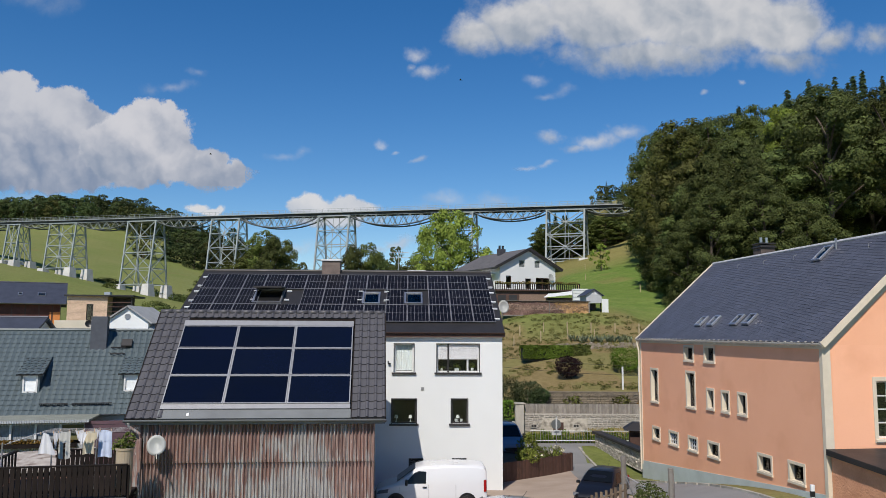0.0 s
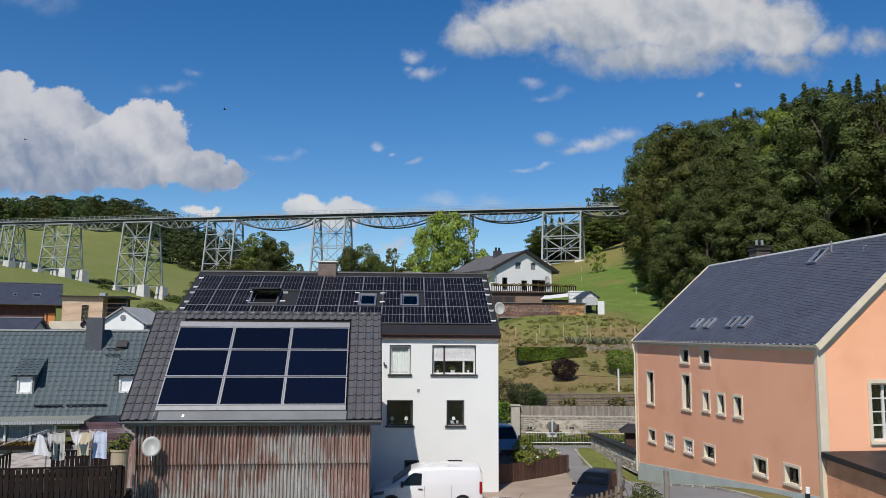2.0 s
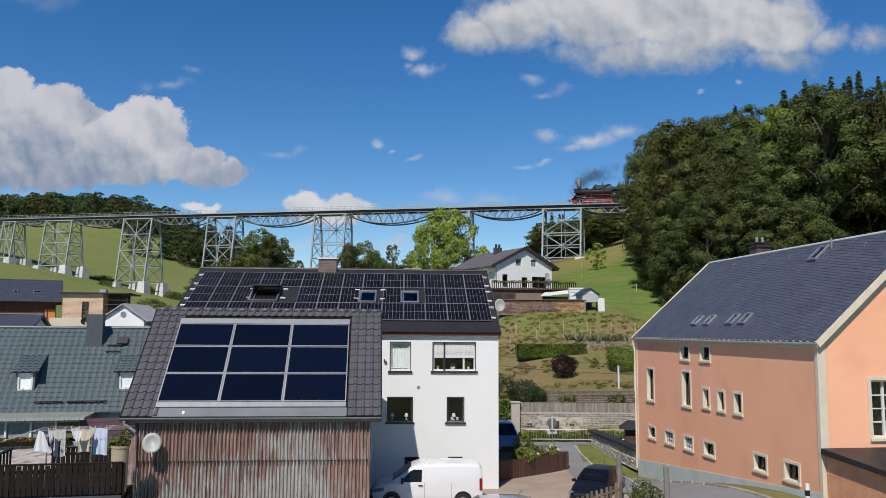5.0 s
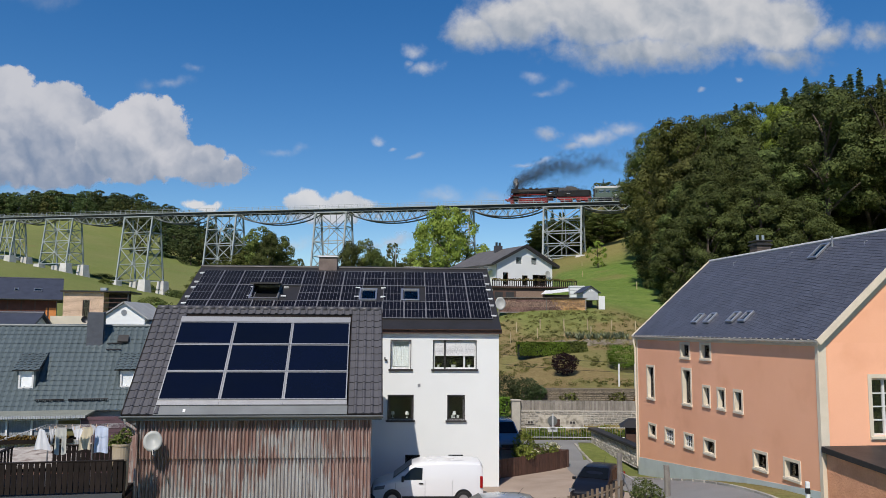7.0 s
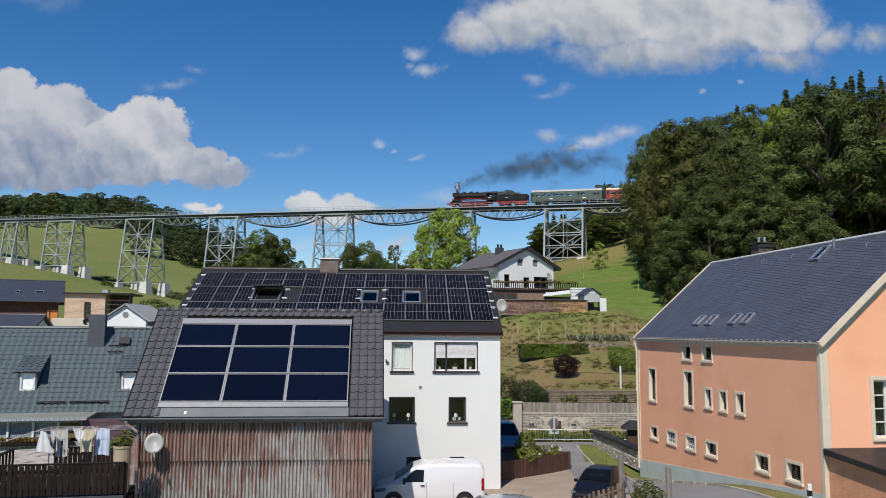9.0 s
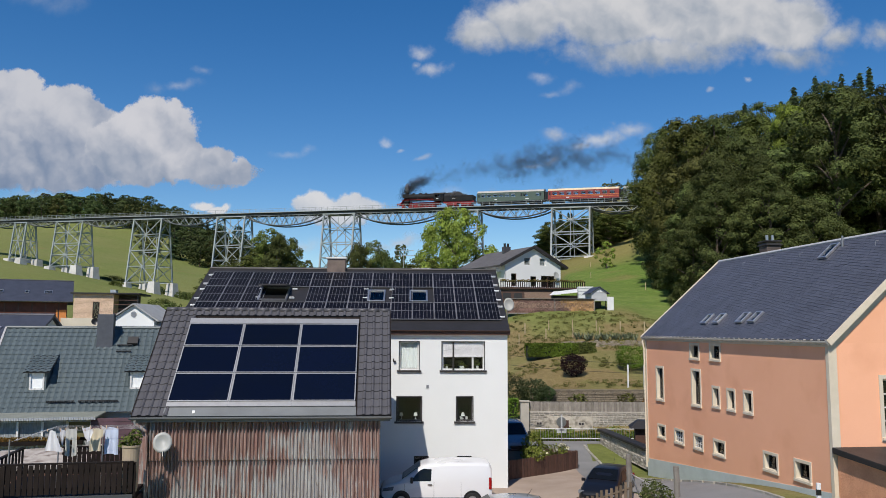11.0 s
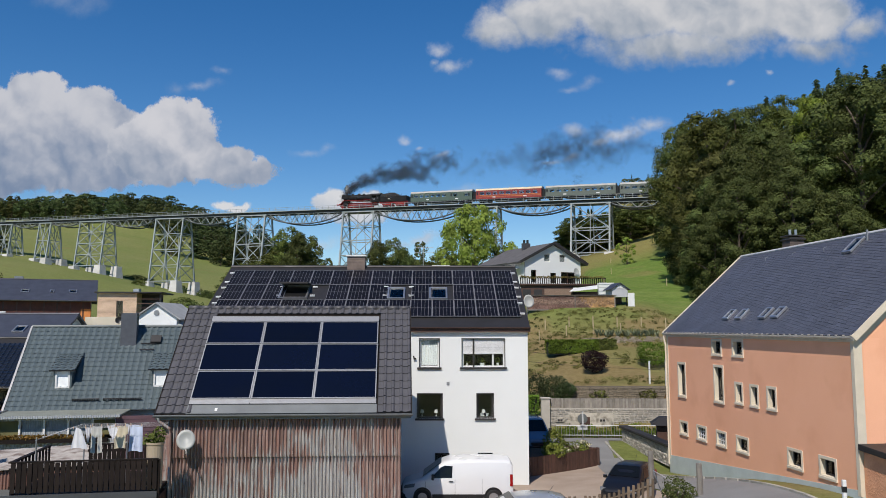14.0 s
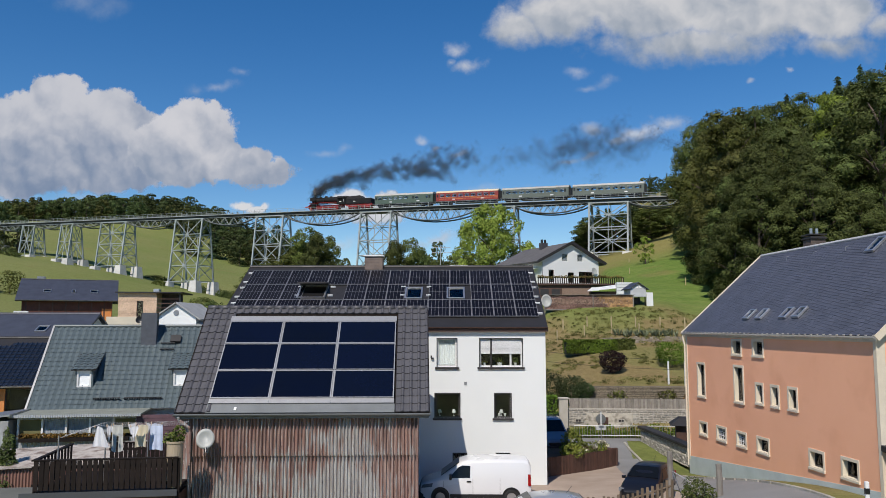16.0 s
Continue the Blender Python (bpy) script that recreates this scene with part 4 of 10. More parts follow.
# ---- apricot house beside the street ----
def apricot_house():
    m = pose(13.15, 27, 0, 0, 0, 8.17)
    h = thing("house", "long apricot rendered house with cream trim and a slate roof", "house", m)
    L, Wd, E, R = 16.16, 9.2, 7.6, 11.75
    wins = [  # y, z, width, height, kind
        (9.80, 6.72, 0.83, 0.60, 0), (7.76, 6.74, 0.83, 0.60, 0), (13.90, 4.42, 0.80, 1.62, 1), (9.72, 4.52, 0.80, 1.58, 2),
        (7.93, 4.65, 0.52, 0.78, 0), (6.59, 4.65, 0.52, 0.78, 0), (5.17, 4.67, 0.55, 0.78, 0),
        (13.83, 2.48, 0.80, 0.54, 0), (11.68, 2.50, 0.90, 0.54, 3), (9.65, 2.52, 0.80, 0.54, 3), (7.60, 2.54, 0.90, 0.54, 0),
        (3.49, 2.60, 0.85, 0.58, 0), (1.38, 2.62, 0.85, 0.60, 0)]
    # the long wall stands in the y direction: built along x, then turned
    turn = Matrix(((0, 1, 0, 0), (-1, 0, 0, L), (0, 0, 1, 0), (0, 0, 0, 1)))
    g = Geo()
    wall_with_holes(g, 0, L, 0, E, 0, 0.35, [(L - y - w, L - y, z, z + hh) for y, z, w, hh, k in wins])
    long_wall = Geo().add(g.v, g.f, turn)
    gw = (1.98, 4.36, 1.15, 2.0)
    gw2 = (5.6, 4.36, 1.15, 2.0)
    part("wall", long_wall, M["orange_plaster"], h)
    front = Geo()
    wall_with_holes(front, 0.35, Wd - 0.35, 0, E, 0, 0.35, [(gw[0], gw[0] + gw[2], gw[1], gw[1] + gw[3]), (gw2[0], gw2[0] + gw2[2], gw2[1], gw2[1] + gw2[3])])
    part("gable_wall", front, M["orange_plaster"], h)
    part("gable_top", Geo().add([(x, y, z) for y in (0, 0.35) for x, z in ((0.0, E), (Wd, E), (Wd / 2, R - 0.15))], [(0, 1, 2), (5, 4, 3), (0, 3, 4, 1), (1, 4, 5, 2), (2, 5, 3, 0)]), M["orange_plaster"], h)
    part("far_gable", Geo().add([(x, y, z) for y in (L - 0.35, L) for x, z in ((0.35, 0), (Wd - 0.35, 0), (Wd - 0.35, E), (Wd / 2, R - 0.15), (0.35, E))],
         [(0, 1, 2, 3, 4), (9, 8, 7, 6, 5), (0, 5, 6, 1), (1, 6, 7, 2), (2, 7, 8, 3), (3, 8, 9, 4), (4, 9, 5, 0)]), M["orange_plaster"], h)
    part("back_wall", Geo().box(Wd - 0.35, Wd, 0, L, 0, E), M["orange_plaster"], h)
    # plinth that climbs with the street
    part("plinth", Geo().hexa([(-0.025, 0, -0.3), (0.02, 0, -0.3), (0.02, L, -0.3), (-0.025, L, -0.3)], [(-0.025, 0, 2.5), (0.02, 0, 2.5), (0.02, L, 1.08), (-0.025, L, 1.08)]), M["plinth"], h, "grey-green painted plinth")
    part("gable_plinth", Geo().box(0.02, Wd, -0.025, 0.02, 0, 2.5), M["plinth"], h)
    part("corner_strip", Geo().box(-0.03, 0.28, -0.03, 0.03, 2.3, E + 0.02), M["cream"], h, "cream painted corner strip")
    part("corner_strip", Geo().box(-0.03, 0.03, 0.031, 0.14, 2.3, E + 0.02), M["cream"], h, "cream painted corner strip")
    part("corner_strip", Geo().box(-0.03, 0.03, L - 0.16, L + 0.01, 0.9, E), M["cream"], h, "cream painted corner strip")
    for y, z, w, hh, k in wins:
        win = window(h, turn @ pose(L - y - w, 0, z), w, hh, "dark_frame", (), "", "", trim="cream", trim_w=0.11, deep=0.16, cross=0)
        part("sill", Geo().box(-0.12, w + 0.12, -0.06, 0.16, -0.12, -0.02), M["cream"], win, "", bevel=0.01)
        r = wall_with_holes(Geo(), 0, w, 0, hh, 0.0, 0.16, [(0.012, w - 0.012, 0.012, hh - 0.012)])
        part("reveal", r, M["cream"], win)
        if k == 3:
            gx, gz = [w * i / 4 for i in range(5)], [hh * i / 3 for i in range(4)]
            bars = wall_with_holes(Geo(), 0, w, 0, hh, 0.05, 0.08, [(a + 0.016, b - 0.016, c + 0.016, d - 0.016) for a, b in zip(gx, gx[1:]) for c, d in zip(gz, gz[1:])])
            part("grille", bars, M["white_frame"], win)
        if k == 2:
            part("open_sash", Geo().box(0.05, w - 0.05, 0, 0.05, 0, hh * 0.6), M["white_frame"], win, "white sash standing ajar", pose(0.05, 0.2, 0.05, 0, 8, 25))
    for x, z, w, hh in (gw, gw2):
        win = window(h, pose(x, 0, z), w, hh, "white_frame", (0.5,), "cream", "", trim="cream", trim_w=0.14, deep=0.16, cross=3)
    part("cornice", Geo().box(-0.05, 0.0, 0, L, E - 0.14, E - 0.022), M["cream"], h)
    # roof
    ov = 0.2
    for sign in (1, -1):
        xa = -0.12 if sign > 0 else Wd + 0.12
        pts = [(xa, L + ov, E + 0.08), (xa, -ov, E + 0.08), (Wd / 2, -ov, R + 0.18), (Wd / 2, L + ov, R + 0.18)]
        part("roof_boarding", Geo().slab(pts if sign > 0 else pts[::-1], 0.14), M["black_roof"], h)
    for y in (-ov - 0.03, L + ov):
        for sg in (1, -1):
            a = Vector((Wd / 2 - sg * (Wd / 2 + 0.12), y, E + 0.02))
            part("verge_board", Geo().beam(a + Vector((0, 0.015, -0.02)), Vector((Wd / 2, y + 0.015, R + 0.12)), 0.03, 0.24), M["cream"], h, "cream painted verge board")
    for sg in (1, -1):
        part("gable_band", Geo().beam(Vector((Wd / 2 - sg * (Wd / 2 - 0.1), -0.012, E - 0.08)), Vector((Wd / 2, -0.012, R - 0.10)), 0.028, 0.34), M["cream"], h)
    # slates: diamond-laid courses, slightly uneven
    rnd = random.Random(4)
    ang = math.degrees(math.atan2(R + 0.10 - E, Wd / 2 + 0.12))
    rf = Matrix.Translation((-0.12, L + ov, E + 0.085)) @ Matrix(((0, math.cos(radians(ang)), -math.sin(radians(ang)), 0), (-1, 0, 0, 0), (0, math.sin(radians(ang)), math.cos(radians(ang)), 0), (0, 0, 0, 1)))
    s = Geo()
    sw, sh = 0.30, 0.16
    length = L + 2 * ov
    slope = math.hypot(Wd / 2 + 0.12, R - E + 0.10)
    slant = 0.20
    for j in range(int((slope + slant * length) / sh) + 1):
        for i in range(int(length / sw) + 2):
            x = i * sw - (j * 0.11) % sw
            y = j * sh - slant * x + rnd.uniform(-0.02, 0.02)
            xa, xb = max(x, 0) + 0.003, min(x + sw, length) - 0.003
            ya, yb = max(y, 0.0), min(y + sh * 1.10, slope)
            if xb - xa < 0.05 or yb - ya < 0.04:
                continue
            t = rnd.uniform(0, 0.004)
            lean = slant * (xb - xa)
            low_b = max(ya - lean, 0.0)
            n = len(s.v)
            s.v += [tuple(rf @ Vector(p)) for p in ((xa, ya, 0.012 + t), (xb, low_b, 0.014 + t), (xb, yb - lean, 0.005), (xa, yb, 0.005), (xa, ya, 0.0), (xb, low_b, 0.0))]
            s.f += [(n, n + 1, n + 2, n + 3), (n + 4, n + 5, n + 1, n), (n + 1, n + 5, n + 2), (n + 4, n, n + 3)]
    part("slate_covering", s, M["slate_field"], h, "courses of dark blue-grey slates")["kind"] = "stuff"
    for x, y, w, hh in ((5.75, 0.92, 0.55, 0.66), (6.95, 0.92, 0.55, 0.66), (9.05, 0.94, 0.55, 0.66), (10.05, 0.96, 0.55, 0.66), (10.6, 5.05, 0.62, 0.95)):
        skylight(h, rf @ pose(x, y, 0.03), w, hh, "small metal-framed roof light")
    g = Geo().tube([(Wd / 2, -ov, R + 0.18), (Wd / 2, L + ov, R + 0.18)], 0.09, 8)
    part("ridge_cap", g, M["pale_sheet"], h, "pale sheet-metal ridge")
    for y in (2.5, 5.0, 7.5, 10, 12.5):
        part("roof_hook", Geo().tube([(3.9, y, R - 0.40), (3.9, y, R - 0.22), (4.05, y, R - 0.18)], 0.014, 5), M["zinc"], h)
    part("vent_pipe", Geo().tube([(4.2, 4.9, R - 0.4), (4.2, 4.9, R + 0.28)], 0.045, 8), M["zinc"], h)
    gutter(h, (-0.16, -ov, E + 0.04), (-0.16, L + ov, E + 0.04), 0.065, "pale_zinc")
    part("fascia", Geo().box(-0.135, -0.115, -ov, L + ov, E - 0.08, E + 0.07), M["pale_zinc"], h)
    part("soffit", Geo().box(-0.115, 0, -ov, L + ov, E - 0.02, E + 0.01), M["cream"], h)
    part("downpipe", Geo().tube([(-0.16, L + 0.05, E - 0.02), (-0.16, L + 0.02, E - 0.25), (-0.10, L - 0.02, E - 0.6), (-0.08, L - 0.02, 0.6)], 0.045, 8), M["cream"], h)
    ch = chimney(h, pose(5.5, 12.6, R - 0.35), 0.78, 0.75, 1.05, cap=False)
    for e, z in ((0.06, 1.05), (0.0, 1.12), (0.05, 1.24)):
        part("cap", Geo().box(-0.39 - e, 0.39 + e, -0.38 - e, 0.38 + e, z, z + 0.07), M["dark_frame"], ch, bevel=0.01)
    for x in (-0.15, 0.16):
        part("flue", Geo().tube([(x, 0, 1.3), (x, 0, 1.62)], 0.07, 10), M["alu"], ch, "bright metal flue pipe")
    # clips along the gutter
    clip = mesh_of("gutter_clip", Geo().box(-0.035, 0.035, -0.09, 0.015, -0.01, 0.03), M["pale_zinc"])
    for i in range(40):
        part("gutter_clip", clip, None, h, "", pose(-0.15, -0.1 + i * 0.42, E + 0.09, 0, 0, 90))
    return h


def slate_field_mat():
    """Slates joined into one field: each one has its own shade."""
    m = mat("slate field", (0.074, 0.078, 0.100), (0.060, 0.064, 0.083), 0.5, scale=0.8, fine=30, bump=0.1, vary=0)
    nt = m.node_tree
    n, link = nt.nodes, nt.links.new
    bsdf = n["Principled BSDF"]
    old = bsdf.inputs["Base Color"].links[0].from_socket
    geo, hsv, r = n.new("ShaderNodeNewGeometry"), n.new("ShaderNodeHueSaturation"), n.new("ShaderNodeMapRange")
    r.inputs["To Min"].default_value, r.inputs["To Max"].default_value = 0.88, 1.13
    link(geo.outputs["Random Per Island"], r.inputs["Value"])
    link(r.outputs[0], hsv.inputs["Value"])
    link(old, hsv.inputs["Color"])
    link(hsv.outputs[0], bsdf.inputs["Base Color"])
    return m


M["slate_field"] = slate_field_mat()
M["pale_sheet"] = mat("pale weathered sheet", (0.50, 0.50, 0.51), (0.40, 0.40, 0.41), 0.6, 0.0, scale=3, bump=0.1, vary=0.05)


# ---- house with the grey-green sheet roof ----
def green_roof_house():
    m = pose(-25.71, 42, 0, 0, 0, 13.7)
    h = thing("house", "low house with a grey-green tile-sheet roof and two dormers", "house", m)
    L, E, R, RY = 9.3, 3.36, 8.0, 4.4
    g = Geo()
    g.box(0.3, L - 0.1, 0.4, 0.7, -0.3, E)
    part("wall", g, M["white_plaster"], h)
    gable_walls(h, 0.3, L - 0.4, 2 * RY - 0.8, E, R - 0.5, "white_plaster", y0=0.4, low=-0.3)
    rf = roof_frame(0, E, RY, R)
    slope = math.hypot(RY, R - E)
    # stepped, gently rolled sheet tiles
    def sheet(y0, z0, y1, z1, x0, x1, name="roof"):
        gg = Geo()
        q = roof_frame(y0, z0, y1, z1)
        sl = math.hypot(y1 - y0, z1 - z0)
        rows, step = int(round(sl / 0.35)), 0.09
        nx = int((x1 - x0) / step)
        lines = []
        for j in range(rows):
            lines += [(sl * j / rows - 0.02, 0.034), (sl * (j + 1) / rows + 0.006, 0.004)]
        lines = [(0.0, 0.0)] + lines
        for y, z in lines:
            for i in range(nx + 1):
                x = x0 + (x1 - x0) * i / nx
                gg.v.append(tuple(q @ Vector((x, y, z + 0.028 * math.sin(2 * math.pi * x / 0.36)))))
        gg.f = [(j * (nx + 1) + i, j * (nx + 1) + i + 1, (j + 1) * (nx + 1) + i + 1, (j + 1) * (nx + 1) + i) for j in range(len(lines) - 1) for i in range(nx)]
        return gg
    part("roof", sheet(0, E, RY, R, 0, L), M["green_tile"], h, "grey-green sheet roof pressed into tile courses")
    bk = Geo().slab([(0, 2 * RY, E), (0, RY, R), (L, RY, R), (L, 2 * RY, E)][::-1], 0.1).slab([(0, 0, E - 0.03), (L, 0, E - 0.03), (L, RY, R - 0.03), (0, RY, R - 0.03)], 0.1)
    part("roof_boarding", bk, M["green_tile"], h)
    part("ridge_cap", Geo().tube([(0, RY, R + 0.03), (L, RY, R + 0.03)], 0.10, 8), M["green_tile"], h)
    part("verge_strip", Geo().box(-0.05, 0.06, 0, slope, -0.12, 0.09), M["zinc"], h, "", rf)
    gutter(h, (L, -0.07, E), (-0.05, -0.07, E), 0.07, "alu")
    for x in (2.22, 7.55):
        dm = Geo()
        y0, w, hh = 1.05, 0.98, 1.08
        z0 = E + (R - E) / RY * y0
        dm.box(x, x + 0.10, y0 + 0.03, y0 + 1.3, z0, z0 + hh).box(x + w - 0.10, x + w, y0 + 0.03, y0 + 1.3, z0, z0 + hh)
        dm.box(x, x + w, y0, y0 + 0.08, z0 - 0.05, z0 + 0.04)
        d = part("dormer", dm, M["green_tile"], h, "small dormer with a white window")
        q = sheet(y0 - 0.18, z0 + hh + 0.0, y0 + 1.95, z0 + hh + 0.95, x - 0.20, x + w + 0.20)
        lining = Geo().slab([(x - 0.20, y0 - 0.18, z0 + hh - 0.01), (x + w + 0.20, y0 - 0.18, z0 + hh - 0.01), (x + w + 0.20, y0 + 1.95, z0 + hh + 0.94), (x - 0.20, y0 + 1.95, z0 + hh + 0.94)], 0.07)
        part("dormer_roof", q, M["green_tile"], d)
        part("dormer_lining", lining, M["dark_frame"], d)
        ww = Geo()
        for a, b, c, e in ((0.1, w - 0.1, 0.04, 0.13), (0.1, w - 0.1, hh - 0.09, hh), (0.1, 0.19, 0.13, hh - 0.09), (w - 0.19, w - 0.1, 0.13, hh - 0.09)):
            ww.box(x + a, x + b, y0 + 0.01, y0 + 0.08, z0 + c, z0 + e)
        part("window", ww, M["white_frame"], d)
        part("curtain", Geo().box(x + 0.15, x + w - 0.15, y0 + 0.09, y0 + 0.1, z0 + 0.1, z0 + hh - 0.05), M["curtain"], d)
    # clad chimney, roof hatch, steps, snow guards
    zc = E + (R - E) / RY * 3.3
    part("chimney", Geo().box(5.3, 6.22, 3.3, 4.0, zc - 0.4, R + 0.85), M["chimney_slate"], h, "chimney clad in grey slate", bevel=0.015)
    part("roof_hatch", Geo().box(7.05, 7.65, 4.95, 5.5, 0.05, 0.22), M["black_roof"], h, "", rf)
    for y in (4.35, 4.85):
        part("roof_step", Geo().box(6.5, 7.35, y, y + 0.06, 0.1, 0.16), M["black"], h, "", rf)
    for a, b in ((3.45, 4.9), (5.1, 7.2)):
        sg = Geo()
        k = int((b - a) / 0.09)
        for i in range(k):
            sg.box(a + i * 0.09, a + i * 0.09 + 0.03, 0.60, 0.63, 0.03, 0.22)
        sg.box(a, b, 0.60, 0.64, 0.18, 0.22).box(a, b, 0.60, 0.64, 0.06, 0.09)
        part("snow_guard", sg, M["black"], h, "", rf)
    part("dish", Geo().lathe([(0.0, 0.0), (0.12, 0.02), (0.22, 0.07), (0.22, 0.08), (0.1, 0.03), (0.0, 0.015)], 14), M["black"], h, "", pose(5.12, 3.6, R + 0.4, 80, 0, 10))


M["chimney_slate"] = mat("grey slate cladding", (0.075, 0.082, 0.098), (0.055, 0.06, 0.074), 0.55, scale=3, bump=0.1, vary=0)

white_house()
barn()
apricot_house()
green_roof_house()


# ---- the trestle viaduct ----
TOWERS = [0.15, 29.8, 66.2, 102.3, 133.0, 164.5, 185.6, 203.9, 224.0]
HALF = {133.0: 5.35, 164.5: 5.5, 185.6: 2.6, 203.9: 2.9, 224.0: 2.9}
LEVEL = {133.0: 22.2, 164.5: 28.0, 185.6: 31.1, 203.9: 33.0}  # foot of the legs


def viaduct():
    v = thing("viaduct", "grey painted steel trestle railway viaduct on concrete feet", "viaduct")
    s0, s1 = -19.0, 245.0
    # deck: dark girders, pale edge, ballastless track
    def along(side, up, w, h, a=s0, b=s1):
        return Geo().beam(rail(a, side, up), rail(b, side, up), w, h)
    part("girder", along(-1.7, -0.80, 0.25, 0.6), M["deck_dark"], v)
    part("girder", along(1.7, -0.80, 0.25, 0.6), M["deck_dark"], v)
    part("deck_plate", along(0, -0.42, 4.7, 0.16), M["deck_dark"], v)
    part("edge_beam", along(-2.45, -0.32, 0.08, 0.18), M["steel"], v)
    part("edge_beam", along(2.45, -0.35, 0.10, 0.30), M["steel"], v)
    part("lower_flange", along(-1.74, -1.13, 0.40, 0.08), M["steel"], v)
    for y in (-0.75, 0.75):
        part("track_rail", along(y, -0.09, 0.08, 0.16), M["rail_steel"], v)
    sl = Geo()
    for i in range(int((s1 - s0) / 0.65)):
        s = s0 + 0.3 + i * 0.65
        sl.beam(rail(s, -1.3, -0.24), rail(s, 1.3, -0.24), 0.24, 0.16)
    part("sleepers", sl, M["dark_wood"], v)["kind"] = "stuff"
    for side in (-2.45, 2.45):
        for up in (0.25, 0.75):
            part("handrail", along(side, up, 0.06, 0.06), M["steel"], v)
        me = mesh_of("rail_post", Geo().beam((0, 0, -0.45), (0, 0, 0.8), 0.09), M["steel"])
        for i in range(int((s1 - s0) / 2.0)):
            if side < 0 or i % 2 == 0:
                part("rail_post", me, None, v, "", Matrix.Translation(rail(s0 + 0.5 + i * 2.0, side)))
    # towers
    for c in TOWERS:
        half = HALF.get(c, 4.85)
        top_up = -1.15
        g0 = max(min(land(*rail(c + k * half, -4).xy), land(*rail(c + k * half, 4).xy)) for k in (-1, 1))
        g0 = LEVEL.get(c, max(g0, 6.0) + (1.2 if c > 1 else 0.3))
        zt = rail(c).z + top_up
        hgt = zt - g0
        wt, wb = 1.75, 1.75 + 0.125 * hgt

        def leg(k, side, f):
            """A point on a leg: k end of the tower, side near or far, f the share of the height from the top."""
            p = rail(c + k * half, side * (wt + (wb - wt) * f))
            p.z = zt - hgt * f
            return p

        n = max(int(round(hgt / 8.3)), 1)
        tower = part("tower", Geo().beam(rail(c - half - 0.3, -wt, top_up), rail(c + half + 0.3, -wt, top_up), 0.4), M["steel"], v)
        part("cap_beam", Geo().beam(rail(c - half - 0.3, wt, top_up), rail(c + half + 0.3, wt, top_up), 0.4), M["steel"], tower)
        for k, side in itertools.product((-1, 1), (-1, 1)):
            part("leg", Geo().beam(leg(k, side, 0), leg(k, side, 1), 0.42, 0.42, RAIL_NORMAL), M["steel"], tower)
        br = Geo()
        for i in range(n):
            f0, f1 = i / n, (i + 1) / n
            fm = (f0 + f1) / 2
            for side in (-1, 1):
                for p, q, w in ((leg(-1, side, f0), leg(1, side, f1), 0.19), (leg(1, side, f0), leg(-1, side, f1), 0.19), (leg(-1, side, f1), leg(1, side, f1), 0.24), (leg(-1, side, fm), leg(1, side, fm), 0.19)):
                    if c < 170:
                        part("brace", Geo().beam(p, q, w), M["steel"], tower)
                    else:
                        br.beam(p, q, w)
                a, b = (leg(-1, side, f0) + leg(1, side, f0)) / 2, (leg(-1, side, f1) + leg(1, side, f1)) / 2
                br.beam(a, b, 0.16)
            for k in (-1, 1):
                for q0, q1 in ((f0, fm), (fm, f1)):
                    br.beam(leg(k, -1, q0), leg(k, 1, q1), 0.15)
                    br.beam(leg(k, 1, q0), leg(k, -1, q1), 0.15)
                    br.beam(leg(k, -1, q1), leg(k, 1, q1), 0.2)
        part("light_bracing", br, M["steel"], tower)["kind"] = "stuff"
        for k, side in itertools.product((-1, 1), (-1, 1)):
            p = leg(k, side, 1)
            zb = min(land(p.x + dx, p.y + dy) for dx in (-1.6, 1.6) for dy in (-1.6, 1.6)) - 0.4
            hb = max(p.z - zb, 0.6)
            a, b = 1.15, 1.15 + 0.10 * hb
            f = Matrix.Translation((p.x, p.y, zb)) @ Matrix.Rotation(math.atan2(RAIL_DIR.y, RAIL_DIR.x), 4, 'Z')
            fg = Geo().hexa([(-b, -b, 0), (b, -b, 0), (b, b, 0), (-b, b, 0)], [(-a, -a, hb), (a, -a, hb), (a, a, hb), (-a, a, hb)], f)
            part("foot", fg, M["concrete"], tower, "tapered pale concrete foot")
    # fish-bellied spans between the towers
    ends = [(-18.6, TOWERS[0] - 4.85)] + [(a + HALF.get(a, 4.85), b - HALF.get(b, 4.85)) for a, b in zip(TOWERS, TOWERS[1:])]
    for a, b in ends:
        sp = b - a
        sag = 0.115 * sp if sp > 16 else 0.11 * sp
        k = max(int(round(sp / 3.3)), 4)
        truss = None
        for side in (-1.74, 1.74):
            def low(i):
                u = i / k
                return rail(a + sp * u, side, -1.16 - sag * (4 * u * (1 - u)) ** 0.8)
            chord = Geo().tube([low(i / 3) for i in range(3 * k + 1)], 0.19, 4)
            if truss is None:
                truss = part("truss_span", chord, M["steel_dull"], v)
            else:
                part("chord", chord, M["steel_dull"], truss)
            for i in range(1, k):
                for d in (-0.5, 0.5):
                    part("web_bar", Geo().beam(low(i), rail(a + sp * (i + d) / k, side, -1.12), 0.15), M["steel"], truss)
        cross = Geo()
        for i in range(1, k):
            u = i / k
            zl = -1.16 - sag * (4 * u * (1 - u)) ** 0.8
            cross.beam(rail(a + sp * u, -1.74, zl), rail(a + sp * u, 1.74, -1.12), 0.12)
            cross.beam(rail(a + sp * u, 1.74, zl), rail(a + sp * u, -1.74, -1.12), 0.12)
        part("cross_bracing", cross, M["steel"], truss)["kind"] = "stuff"
